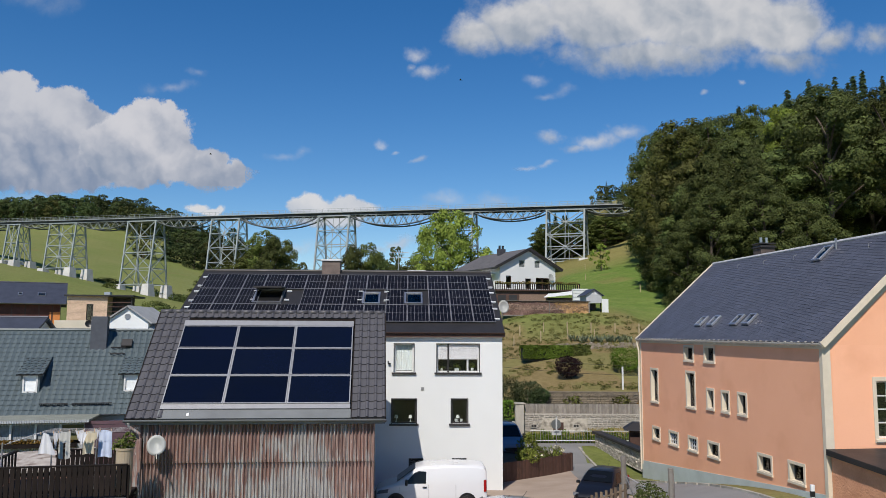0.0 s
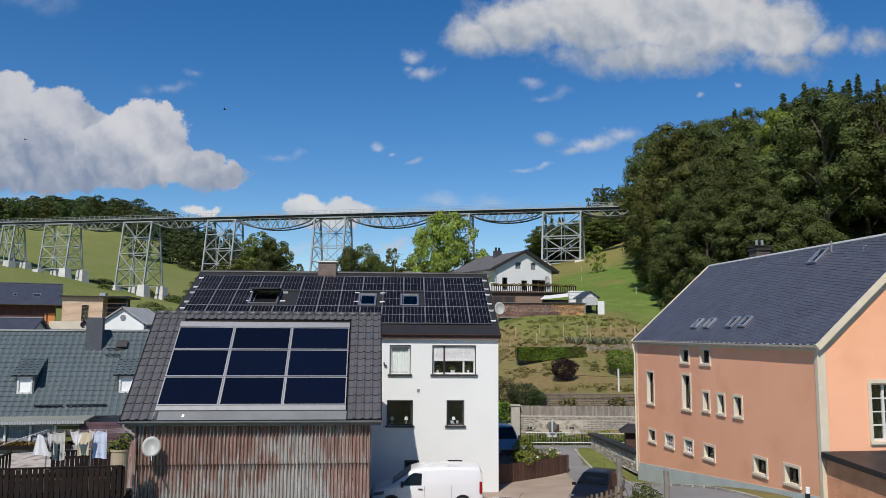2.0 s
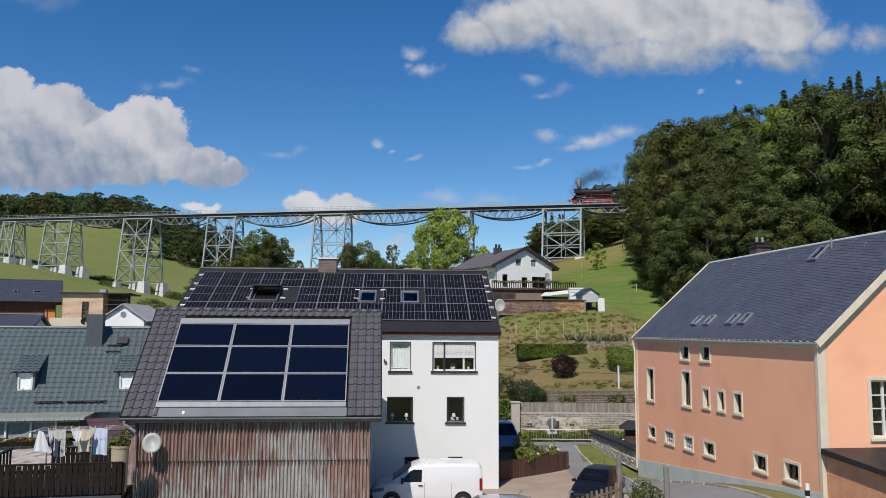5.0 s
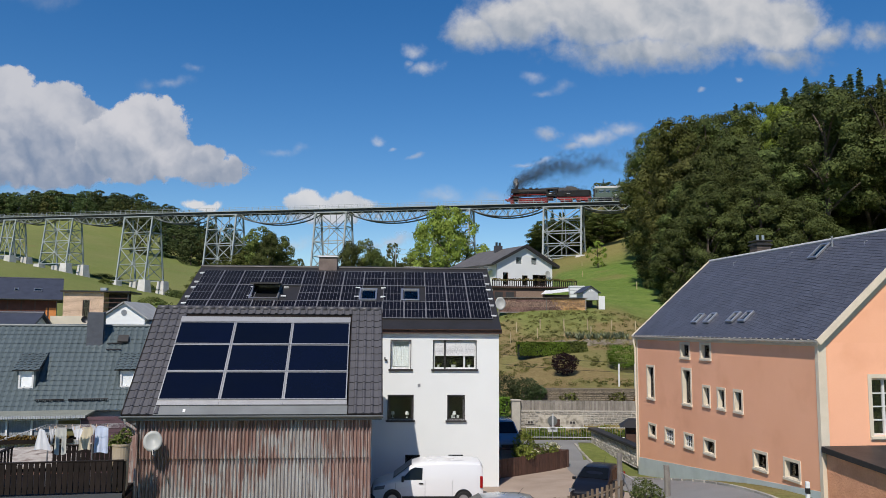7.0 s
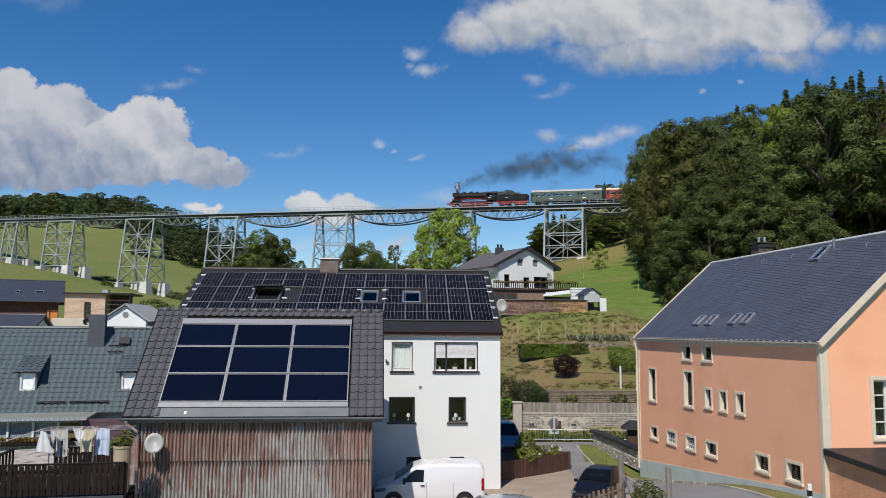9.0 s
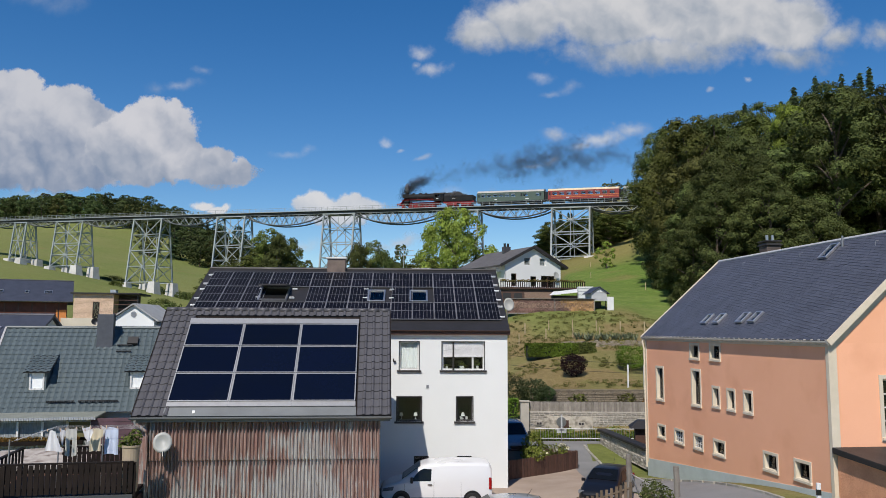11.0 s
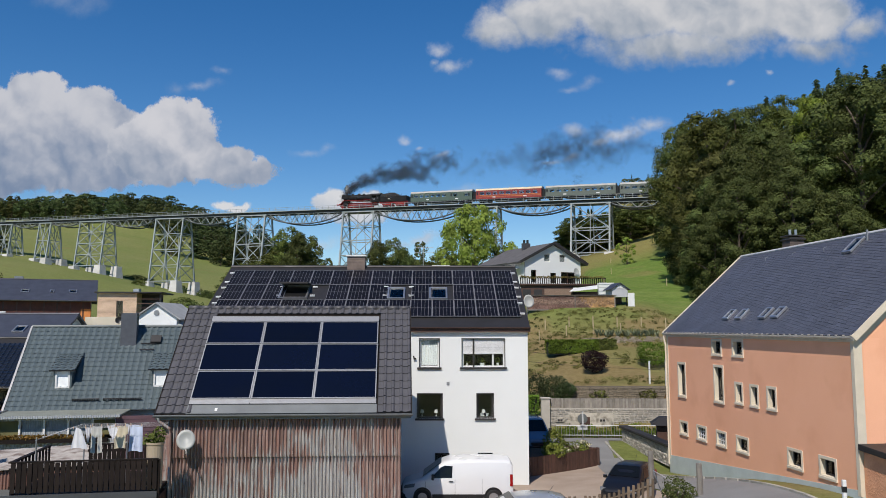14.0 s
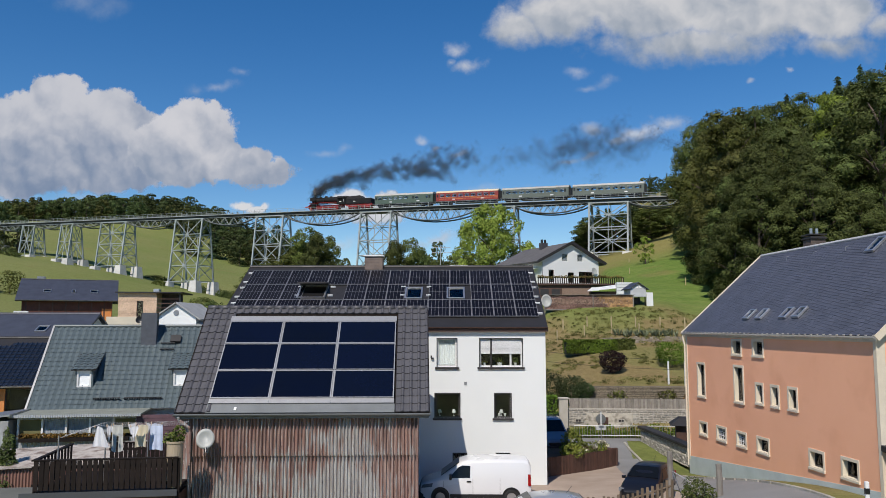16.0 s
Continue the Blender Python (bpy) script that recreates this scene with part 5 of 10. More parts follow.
    # abutments
    for s, d in ((-21.5, 3.0), (247, 3.0)):
        g = Geo()
        p = rail(s)
        g.box(-d, d, -3, 3, land(p.x, p.y) - 14, p.z - 0.5, Matrix.Translation((p.x, p.y, 0)) @ Matrix.Rotation(math.atan2(RAIL_DIR.y, RAIL_DIR.x), 4, 'Z'))
        part("abutment", g, M["concrete"], v)
    # track beyond the bridge
    far = Geo()
    for y in (-0.75, 0.75):
        far.beam(rail(-170, y, -0.09), rail(-19, y, -0.09), 0.08, 0.16)
    far.beam(rail(-170, 0, -0.45), rail(-19, 0, -0.45), 3.2, 0.5)
    part("track_bed", far, M["deck_dark"], v)


M["rail_steel"] = mat("rail steel", (0.14, 0.11, 0.09), (0.10, 0.08, 0.07), 0.5, 0.6, scale=2, vary=0.05)


# ---- the train: x ahead, y to the near side, z up from the rail ----
def wheelset(parent, x, r, material="loco_red", spokes=12, gauge=0.75, name="wheelset"):
    """An axle with its two spoked wheels, turning about y."""
    g = Geo()
    m0 = Matrix.Rotation(radians(90), 4, 'X')
    for y in (-gauge, gauge):
        ring = [(r - 0.10, -0.07), (r, -0.07), (r, 0.07), (r - 0.10, 0.07), (r - 0.10, -0.07)]
        g.lathe(ring, 20, Matrix.Translation((0, y, 0)) @ m0)
        for i in range(spokes):
            a = 2 * math.pi * i / spokes
            g.beam((0, y, 0), ((r - 0.08) * math.cos(a), y, (r - 0.08) * math.sin(a)), 0.05, 0.07, (0, 1, 0))
        g.lathe([(0.14, -0.1), (0.14, 0.1)], 10, Matrix.Translation((0, y, 0)) @ m0)
    g.tube([(0, -gauge, 0), (0, gauge, 0)], 0.09, 8)
    if spokes > 10:
        for y in (-gauge, gauge):  # counterweight
            g.box(-r * 0.75, -r * 0.42, y - 0.06, y + 0.06, -r * 0.35, r * 0.35)
    return part(name, g, M[material], parent, "", pose(x, 0, r))


def locomotive():
    """A ten-coupled goods engine with its tender, 22.9 m over buffers; its front at x = 0."""
    e = thing("steam_locomotive", "black steam locomotive with red running gear hauling a train", "locomotive")
    blk, red = M["loco_black"], M["loco_red"]
    rot = Matrix.Rotation(radians(90), 4, 'Y')
    def lying(x0, z, prof, n=24):
        """A turned body lying along the engine: prof rows of (radius, distance back from x0)."""
        return Geo().lathe([(r, -d) for r, d in prof], n, Matrix.Translation((x0, 0, z)) @ rot)
    part("boiler", lying(-1.9, 3.05, [(0.0, 0), (0.62, 0.02), (0.80, 0.10), (0.93, 0.16), (0.93, 2.1), (0.90, 2.12), (0.90, 4.0), (0.92, 4.02), (0.92, 4.1), (0.90, 4.12), (0.90, 7.2), (0.95, 7.6), (0.95, 9.2), (0.0, 9.2)]), blk, e, smooth=False)
    part("smokebox_door", lying(-1.86, 3.05, [(0.0, 0.0), (0.3, 0.01), (0.6, 0.06), (0.66, 0.12)], 20), blk, e)
    part("chimney", Geo().lathe([(0.36, 0), (0.30, 0.12), (0.28, 0.62), (0.34, 0.66), (0.34, 0.74), (0.22, 0.74), (0.22, 0.1)], 16, pose(-2.75, 0, 3.86)), blk, e)
    for x, w, h in ((-4.6, 0.42, 0.50), (-6.6, 0.46, 0.56), (-8.2, 0.40, 0.46)):
        part("dome", Geo().lathe([(w + 0.06, 0), (w, 0.15), (w, h * 0.7), (w * 0.8, h * 0.93), (w * 0.35, h * 1.03), (0.0, h * 1.05)], 16, pose(x, 0, 3.75)), blk, e, smooth=True)
    pipe = Geo()
    for y in (-0.78, 0.78):
        pipe.tube([(-2.4, y, 3.65), (-11.0, y, 3.65)], 0.06, 6)
        pipe.tube([(-3.0, y * 1.1, 3.05), (-3.0, y * 1.25, 2.2), (-3.0, y * 1.25, 1.5)], 0.10, 8)
        pipe.tube([(-5.0, y * 1.2, 3.3), (-5.1, y * 1.22, 2.2)], 0.05, 6)
    part("pipes", pipe, blk, e)
    for y in (1, -1):
        part("running_board", Geo().box(-11.0, -1.5, y * 1.15 - 0.38, y * 1.15 + 0.38, 2.12, 2.20), red, e, "red running board")
        part("smoke_deflector", Geo().box(-3.6, -1.75, y * 1.38 - 0.015, y * 1.38 + 0.015, 2.75, 3.85), blk, e, bevel=0.01)
        part("cylinder", Geo().lathe([(0.0, 0), (0.42, 0), (0.42, -1.15), (0.0, -1.15)], 16, Matrix.Translation((-2.4, y * 1.18, 1.05)) @ rot), blk, e)
        part("steam_chest", Geo().lathe([(0.0, 0), (0.28, 0), (0.28, -1.4), (0.0, -1.4)], 14, Matrix.Translation((-2.3, y * 1.15, 1.72)) @ rot), blk, e)
        part("air_pump", Geo().tube([(-6.2, y * 1.1, 2.2), (-6.2, y * 1.1, 3.1)], 0.22, 10), blk, e)
    part("frame", Geo().box(-12.6, -1.1, -0.55, 0.55, 0.75, 1.55).box(-1.3, -0.95, -1.35, 1.35, 0.85, 1.35), red, e, "red main frame and buffer beam")
    bf = Geo()
    for y in (-0.87, 0.87):
        bf.lathe([(0.14, 0.0), (0.14, 0.42), (0.26, 0.44), (0.26, 0.62), (0.0, 0.64)], 14, Matrix.Translation((-0.95, y, 1.05)) @ Matrix.Rotation(radians(90), 4, 'Y') @ Matrix.Diagonal((1, 1, 1.45, 1)))
    part("buffers", bf, red, e)
    for y in (-0.7, 0.7):
        part("headlight", Geo().lathe([(0.0, 0), (0.14, 0), (0.14, 0.2), (0.0, 0.2)], 12, Matrix.Translation((-1.3, y, 1.6)) @ rot), M["white_paint"], e)
    part("front_apron", Geo().hexa([(-1.2, -1.0, 1.35), (-1.0, -1.0, 1.35), (-1.0, 1.0, 1.35), (-1.2, 1.0, 1.35)], [(-2.1, -1.0, 2.2), (-2.0, -1.0, 2.2), (-2.0, 1.0, 2.2), (-2.1, 1.0, 2.2)]), red, e)
    # cab
    cab = Geo()
    for y in (-1.42, 1.36):
        cab.box(-13.1, -11.0, y, y + 0.06, 1.6, 2.75).box(-13.1, -12.75, y, y + 0.06, 2.75, 3.55).box(-11.35, -11.0, y, y + 0.06, 2.75, 3.55).box(-12.1, -12.0, y, y + 0.06, 2.75, 3.55)
    cab.box(-11.05, -11.0, -1.36, 1.36, 1.6, 3.7).box(-13.75, -13.1, -1.25, 1.25, 1.5, 3.6)
    cb = part("cab", cab, blk, e)
    k = 10
    arc = [(1.5 * math.sin(radians(a)), 3.5 + 0.62 * math.cos(radians(a)) - 0.02) for a in (-88 + 176 * i / k for i in range(k + 1))]
    rf = Geo()
    rf.add([(x, y, z) for x in (-14.05, -10.85) for y, z in arc], [(i, i + 1, k + 2 + i, k + 1 + i) for i in range(k)])
    rf.add([(x, y, z - 0.06) for x in (-14.05, -10.85) for y, z in arc], [(i + 1, i, k + 1 + i, k + 2 + i) for i in range(k)])
    part("roof", rf, blk, cb)
    part("number_plate", Geo().box(-12.4, -11.7, 1.42, 1.435, 2.25, 2.40), M["white_paint"], cb)
    # tender
    t = part("tender", Geo().hexa([(-22.2, -1.45, 1.45), (-14.0, -1.45, 1.45), (-14.0, 1.45, 1.45), (-22.2, 1.45, 1.45)], [(-22.2, -1.45, 3.0), (-14.0, -1.45, 3.0), (-14.0, 1.45, 3.0), (-22.2, 1.45, 3.0)]), blk, e, "black coal and water tender", bevel=0.05)
    part("coal_box", Geo().hexa([(-19.6, -1.4, 3.0), (-14.0, -1.4, 3.0), (-14.0, 1.4, 3.0), (-19.6, 1.4, 3.0)], [(-18.4, -1.15, 3.95), (-14.2, -1.15, 3.75), (-14.2, 1.15, 3.75), (-18.4, 1.15, 3.95)]), blk, t, bevel=0.04)
    part("tender_frame", Geo().box(-22.4, -13.8, -1.2, 1.2, 1.0, 1.45), red, t)
    part("lettering", Geo().box(-17.2, -16.4, 1.452, 1.465, 2.1, 2.3), M["white_paint"], t)
    bogie = Geo()
    for x in (-16.1, -20.2):
        for y in (-1.05, 1.05):
            bogie.box(x - 1.5, x + 1.5, y - 0.06, y + 0.06, 0.45, 0.85)
    part("bogie_frames", bogie, red, t)
    drv = [wheelset(e, -3.9 - i * 1.65, 0.70) for i in range(5)]
    drv_small = [wheelset(e, -1.75, 0.43, spokes=9)] + [wheelset(e, x, 0.5, spokes=8) for x in (-15.1, -17.1, -19.2, -21.2)]
    rods = []
    for y in (0.98, -0.98):
        rods.append(part("coupling_rod", Geo().box(-10.6, -3.8, -0.04, 0.04, -0.07, 0.07), M["rod_steel"], e, "bright steel coupling rod", pose(0, y, 0.70)))
    return e, drv, drv_small, rods


M["rod_steel"] = mat("bright rod steel", (0.45, 0.42, 0.40), (0.30, 0.28, 0.27), 0.35, 0.9, bump=0, vary=0)


def coach(name, label, body, roof, stripe=None, windows=9, door_at=(), dark_end=False, length=19.15, baggage=()):
    """A passenger coach with its front end at x = 0."""
    c = thing(name, label, "railway coach")
    half, z0, z1 = 1.42, 1.05, 3.35
    a, b = -length + 0.55, -0.55
    zw0, zw1 = 2.15, 2.95
    n = windows
    step = (b - a - 1.6) / n
    holes = [(a + 0.8 + i * step + step * 0.17, a + 0.8 + (i + 1) * step - step * 0.17, zw0, zw1) for i in range(n) if i not in baggage]
    g = Geo()
    for y0, y1 in ((half - 0.06, half), (-half, -half + 0.06)):
        wall_with_holes(g, a, b, z0, z1, y0, y1, holes)
    g.box(a, a + 0.06, -half + 0.06, half - 0.06, z0, z1).box(b - 0.06, b, -half + 0.06, half - 0.06, z0, z1)
    g.box(a, b, -half + 0.06, half - 0.06, z0, z0 + 0.1)
    body_ob = part("body", g, M[body], c)
    k = 12
    arc = [((half + 0.04) * math.sin(radians(q)), z1 - 0.02 + 0.68 * max(math.cos(radians(q)), 0.0) ** 0.8) for q in (-90 + 180 * i / k for i in range(k + 1))]
    r = Geo().add([(x, y, z) for x in (a - 0.05, b + 0.05) for y, z in arc], [(i, i + 1, k + 2 + i, k + 1 + i) for i in range(k)] + [tuple(range(k + 1)), tuple(range(2 * k + 1, k, -1))])
    part("roof", r, M[roof], c, smooth=False)
    for x in (a + 3.5, (a + b) / 2, b - 3.5):
        part("roof_vent", Geo().lathe([(0.13, 0), (0.13, 0.14), (0.2, 0.16), (0.0, 0.24)], 10, pose(x, 0, z1 + 0.64)), M[roof], c)
    inner = Geo().box(a + 0.2, b - 0.2, -0.05, 0.05, z0 + 0.1, zw0 + 0.25).box(a + 0.2, b - 0.2, -half + 0.1, half - 0.1, z0 + 0.1, z0 + 0.14)
    part("seats", inner, M["room"], c)
    for x0, x1, _, _ in holes:
        for y in (half - 0.035, -half + 0.02):
            part("window", Geo().box(x0, x1, y, y + 0.015, zw0, zw1), M["glass"], body_ob)
        fr = Geo()
        zt = zw1 - 0.26
        fr.box(x0, x1, half - 0.05, half + 0.012, zt, zt + 0.05).box(x0, x1, half - 0.05, half + 0.012, zw1 - 0.04, zw1).box(x0, x1, half - 0.05, half + 0.012, zw0, zw0 + 0.04)
        part("window_bar", fr, M["alu"], body_ob)
    for x in door_at:
        part("door", Geo().box(x - 0.4, x + 0.4, half, half + 0.02, z0 + 0.05, z1 - 0.05), M[body], body_ob)
        part("door_window", Geo().box(x - 0.22, x + 0.22, half + 0.02, half + 0.03, zw0, zw1), M["black"], body_ob)
    if stripe:
        for z in (1.95, 1.55):
            part("stripe", Geo().box(a, b, half, half + 0.012, z, z + 0.09), M[stripe], body_ob)
    for x, w in ((a + 4.0, 0.9), (b - 5.5, 0.8)):
        part("sign_plate", Geo().box(x, x + w, half, half + 0.012, 1.35, 1.62), M["white_paint"], body_ob)
    part("underframe", Geo().box(a, b, -1.3, 1.3, 0.82, z0).box(a + 5.0, b - 5.2, -1.1, 1.1, 0.45, 0.82), M["black"], c)
    for x, d in ((b, 1), (a, -1)):
        bf = Geo()
        for y in (-0.87, 0.87):
            bf.tube([(x, y, 1.05), (x + d * 0.45, y, 1.05)], 0.1, 8).tube([(x + d * 0.45, y, 1.05), (x + d * 0.53, y, 1.05)], 0.22, 12)
        bf.box(min(x, x + d * 0.5), max(x, x + d * 0.5), -0.55, 0.55, 1.15, 3.3)
        bf.box(min(x, x + d * 0.06), max(x, x + d * 0.06), -1.1, 1.1, 0.9, 1.2)
        part("gangway", bf, M["black"], c)
    bog = Geo()
    for x in (a + 2.4, b - 2.4):
        for y in (-1.05, 1.05):
            bog.box(x - 1.6, x + 1.6, y - 0.07, y + 0.07, 0.42, 0.78)
    part("bogie_frames", bog, M["black"], c)
    sets = [wheelset(c, x + d, 0.5, "black", 0) for x in (a + 2.4, b - 2.4) for d in (-1.15, 1.15)]
    return c, sets


viaduct()
engine, driving, _, rods = locomotive()
coaches = [
    coach("railway_coach", "dark green passenger coach with a grey roof", "coach_green", "coach_roof", windows=10, door_at=(-12.6, -0.95, -17.7), baggage=(3, 1)),
    coach("railway_coach", "wine-red dining coach with orange stripes and cream roof", "coach_red", "coach_cream", stripe="orange_stripe", windows=9, door_at=(-0.95,)),
    coach("railway_coach", "grey-green passenger coach with a pale grey roof", "coach_grey", "coach_roof", windows=9, door_at=(-0.95, -17.7)),
    coach("railway_coach", "grey-green passenger coach with a pale grey roof", "coach_grey", "coach_roof", windows=9, door_at=(-0.95, -17.7)),
]


# ---- trees and shrubs ----
def broadleaf(name, label, h, r, material, seed, count=2600, size=0.75, base=0.22, k=60, narrow=0.0, lobe=(0.17, 0.30)):
    t = thing(name, label, "tree")
    leaves, knots = billow_cloud(h, r, count, size, seed, base, k, narrow, lobe)
    g = Geo().tube([(0, 0, -0.8), (0.05 * r, 0, h * 0.2), (0.02 * r, 0.05 * r, h * 0.45), (0, 0, h * 0.82)], 0.022 * h, 8, 0.004 * h)
    for x, y, z in knots[::7]:
        g.tube([(0, 0, z - 0.16 * h), (x * 0.5, y * 0.5, z - 0.06 * h), (x * 0.9, y * 0.9, z)], 0.007 * h, 5, 0.003 * h)
    part("trunk", g, M["bark"], t)
    part("crown", leaf_mesh("crown", leaves, M[material]), None, t)
    return t


def conifer(name, label, h, r, seed, material="leaf_conifer", levels=48):
    """A spruce: uneven whorls of drooping boughs, each a chain of needle sprays that narrows to a point."""
    t = thing(name, label, "tree")
    rng = np.random.default_rng(seed)
    part("trunk", Geo().tube([(0, 0, -0.8), (0, 0, h * 0.96)], 0.016 * h, 7, 0.003 * h), M["bark"], t)
    quads = []
    for k in range(levels):
        u = (k + rng.uniform(-0.3, 0.3)) / levels
        reach = r * (1 - u) ** 0.95 * rng.uniform(0.75, 1.15) + 0.15
        turn = rng.uniform(0, 6.28)
        for b in range(11 if u < 0.7 else 7):
            a = turn + b * 6.283 / (11 if u < 0.7 else 7) + rng.uniform(-0.3, 0.3)
            ln = reach * rng.uniform(0.55, 1.2)
            z = h * min(0.06 + 0.93 * (u + rng.uniform(-1.2, 1.2) / levels), 0.99)
            d = np.array([np.cos(a), np.sin(a), 0.0])
            sd = np.array([-np.sin(a), np.cos(a), 0.0])
            droop = rng.uniform(0.25, 0.7) * (1 - 0.5 * u)
            n = max(int(ln / 0.7), 2)
            for i in range(n):
                f0, f1 = i / n, (i + 1.5) / n
                p0 = d * ln * f0 + np.array([0, 0, z - droop * ln * f0 ** 1.4])
                p1 = d * ln * f1 + np.array([0, 0, z - droop * ln * f1 ** 1.4 - 0.1])
                w = (0.30 + 0.22 * ln * (1 - f0)) * rng.uniform(0.7, 1.25)
                mid = (p0 + p1) / 2
                for sg in (1, -1):
                    tip = mid + sd * sg * w * rng.uniform(0.9, 1.7) + d * w * 0.4 - np.array([0, 0, w * rng.uniform(0.3, 0.9)])
                    quads += [p0, p0 * 0.4 + p1 * 0.6 + sd * sg * w * 0.5, tip, mid - np.array([0, 0, w * 0.4])]
                quads += [p0, mid + sd * w * 0.35, p1, mid - sd * w * 0.35]
    part("crown", leaf_mesh("crown", np.array(quads), M[material]), None, t)
    return t


def place(tree, x, y, h=1.0, w=None, turn=0.0, copy=True, z=None):
    """Stand a copy of a tree on the ground, scaled in height and width."""
    w = h if w is None else w
    m = pose(x, y, land(x, y) if z is None else z, 0, 0, turn)
    if copy:
        return copy_thing(tree, m @ Matrix.Diagonal((w / tree.scale.x, w / tree.scale.y, h / tree.scale.z, 1)))
    tree.matrix_basis = m @ Matrix.Diagonal((w, w, h, 1))
    return tree


def nature():
    rnd = random.Random(11)
    oaks = [broadleaf("deciduous_tree", "tall dark green deciduous tree in the wood", 22, 6.4, "leaf_dark", 1, 17000, 0.25, 0.06, 75),
            broadleaf("deciduous_tree", "tall green deciduous tree in the wood", 21, 5.9, "leaf_mid", 2, 16500, 0.25, 0.08, 70),
            broadleaf("deciduous_tree", "tall dark deciduous tree in the wood", 24, 6.8, "leaf_dark", 3, 17500, 0.26, 0.08, 78),
            broadleaf("deciduous_tree", "olive green deciduous tree in the wood", 20, 5.9, "leaf_olive_dark", 4, 16500, 0.25, 0.06, 70)]
    bare = broadleaf("deciduous_tree", "tall tree in the wood with a long bare trunk", 23, 5.6, "leaf_dark", 9, 14000, 0.26, 0.34, 55)
    golden = broadleaf("lime_tree", "bright yellow-green tree at the top of the wood", 19, 4.8, "leaf_lime", 12, 14000, 0.25, 0.2, 55)
    spruces = [conifer("spruce_tree", "dark narrow spruce at the top of the wood", 24, 3.9, 5, levels=64), conifer("spruce_tree", "dark spruce in the wood", 21, 4.2, 6, levels=60)]
    first = {}

    def put(tree, *a, **k):
        ob = place(tree, *a, copy=tree in first, **k)
        first[tree] = 1
        tagged(ob, group="wood on the slope")
        return ob

    def edge(y):
        pts = [(92, 29), (110, 31), (130, 34.5), (150, 39), (165, 41), (176, 43), (300, 60)]
        for (a, xa), (b, xb) in zip(pts, pts[1:]):
            if y <= b:
                return xa + (xb - xa) * (y - a) / (b - a)
        return 60
    spots = []
    # the wood's front, then its depth
    for y in (111, 119, 127, 136, 145, 154, 163, 172):
        spots.append((edge(y) + 5.0 + rnd.uniform(-0.6, 0.6), y, rnd.choice((0, 1, 2, 3))))
    for x, y in ((66, 150), (71, 146), (75, 150), (79, 148), (83, 152), (88, 150), (61, 156), (64, 140), (69, 141), (73.5, 141), (77, 143), (81, 145), (86, 147)):
        spots.append((x, y, 4 + rnd.randrange(2)))
    tries = 0
    while len(spots) < 76 and tries < 6000:
        tries += 1
        y = rnd.uniform(107, 168)
        x = rnd.uniform(edge(y) + 6, 20 + 0.56 * y)
        q = Vector((x, y, 0)) - RAIL_AT
        if abs(q.dot(RAIL_NORMAL)) < 7.5 and q.dot(RAIL_DIR) < 0:
            continue
        if all((x - a) ** 2 + (y - b) ** 2 > 6.6 ** 2 for a, b, _ in spots):
            k = rnd.choice((0, 0, 1, 1, 2, 2, 0, 3))
            if 0.44 < x / y and rnd.random() < 0.5:
                k = 6
            spots.append((x, y, 0 if k == 6 and x / y < 0.48 else k))
    # the wood's top rises evenly along the slope: the height that a tree may reach grows with its bearing
    def crest(x, y):
        pts = [(0.20, 0.190), (0.222, 0.2025), (0.240, 0.252), (0.277, 0.2695), (0.314, 0.282), (0.365, 0.293), (0.409, 0.297), (0.446, 0.311), (0.49, 0.322), (0.527, 0.330), (0.58, 0.336), (0.8, 0.36)]
        b = x / y
        for (a, va), (c, vc) in zip(pts, pts[1:]):
            if b <= c:
                return EYE + y * (va + (vc - va) * max(b - a, 0) / (c - a))
        return EYE + y * 0.36
    tall = (22, 21, 24, 20, 24, 21, 23)
    place(golden, *GOLDEN, h=(crest(*GOLDEN) * 0.985 - land(*GOLDEN)) / 19, w=0.95, copy=False)
    for x, y, k in spots:
        s = rnd.uniform(0.86, 1.12)
        room = (crest(x, y) * rnd.uniform(0.965, 1.02) + (rnd.uniform(0.3, 2.6) if k in (4, 5) else 0) - land(x, y)) / tall[k]
        if 0.40 < x / y < 0.475 and y < 126 and k not in (4, 5):  # the wood dips before the bright tree
            room = min(room, (EYE + y * 0.236 - land(x, y)) / tall[k])
        if room < 0.38:
            continue
        put((oaks + spruces + [bare])[k], x, y, h=room if k in (4, 5) else min(s * 1.15, room), w=max(min(s * rnd.uniform(0.95, 1.2), room * 1.5), 0.75), turn=rnd.uniform(0, 360))
    dense = broadleaf("deciduous_tree", "dense dark green tree, leafy down to the meadow", 16, 5.0, "leaf_dark", 14, 26000, 0.20, 0.0, 130, 0.25, (0.14, 0.24))
    for i, (x, y, top, w) in enumerate(((33.6, 105.5, 28.5, 1.0), (38.5, 112, 32.0, 1.1), (39.0, 102, 27.0, 1.0), (34.6, 119, 31.0, 0.95), (45.0, 101, 25.5, 1.0), (51.0, 103, 24.0, 0.95), (34.4, 98, 27.0, 1.05), (36.5, 103.5, 32.5, 1.15), (40.5, 97, 28.0, 1.1), (46.5, 98, 25.0, 1.0), (42.5, 104, 32.0, 1.1), (31.8, 100, 23.0, 0.8))):
        tagged(place(dense, x, y, h=(top - land(x, y)) / 16, w=w, turn=i * 80, copy=i > 0), group="wood on the slope")
    # single trees in the valley
    ash = broadleaf("ash_tree", "bright green ash tree with a loose crown", 15.5, 7.0, "leaf_bright", 21, 26000, 0.27, 0.06, 120, 0.0, (0.12, 0.21))
    place(ash, 1.2, 175, h=(35.6 - land(1.2, 175)) / 15.5, w=1.42, copy=False)
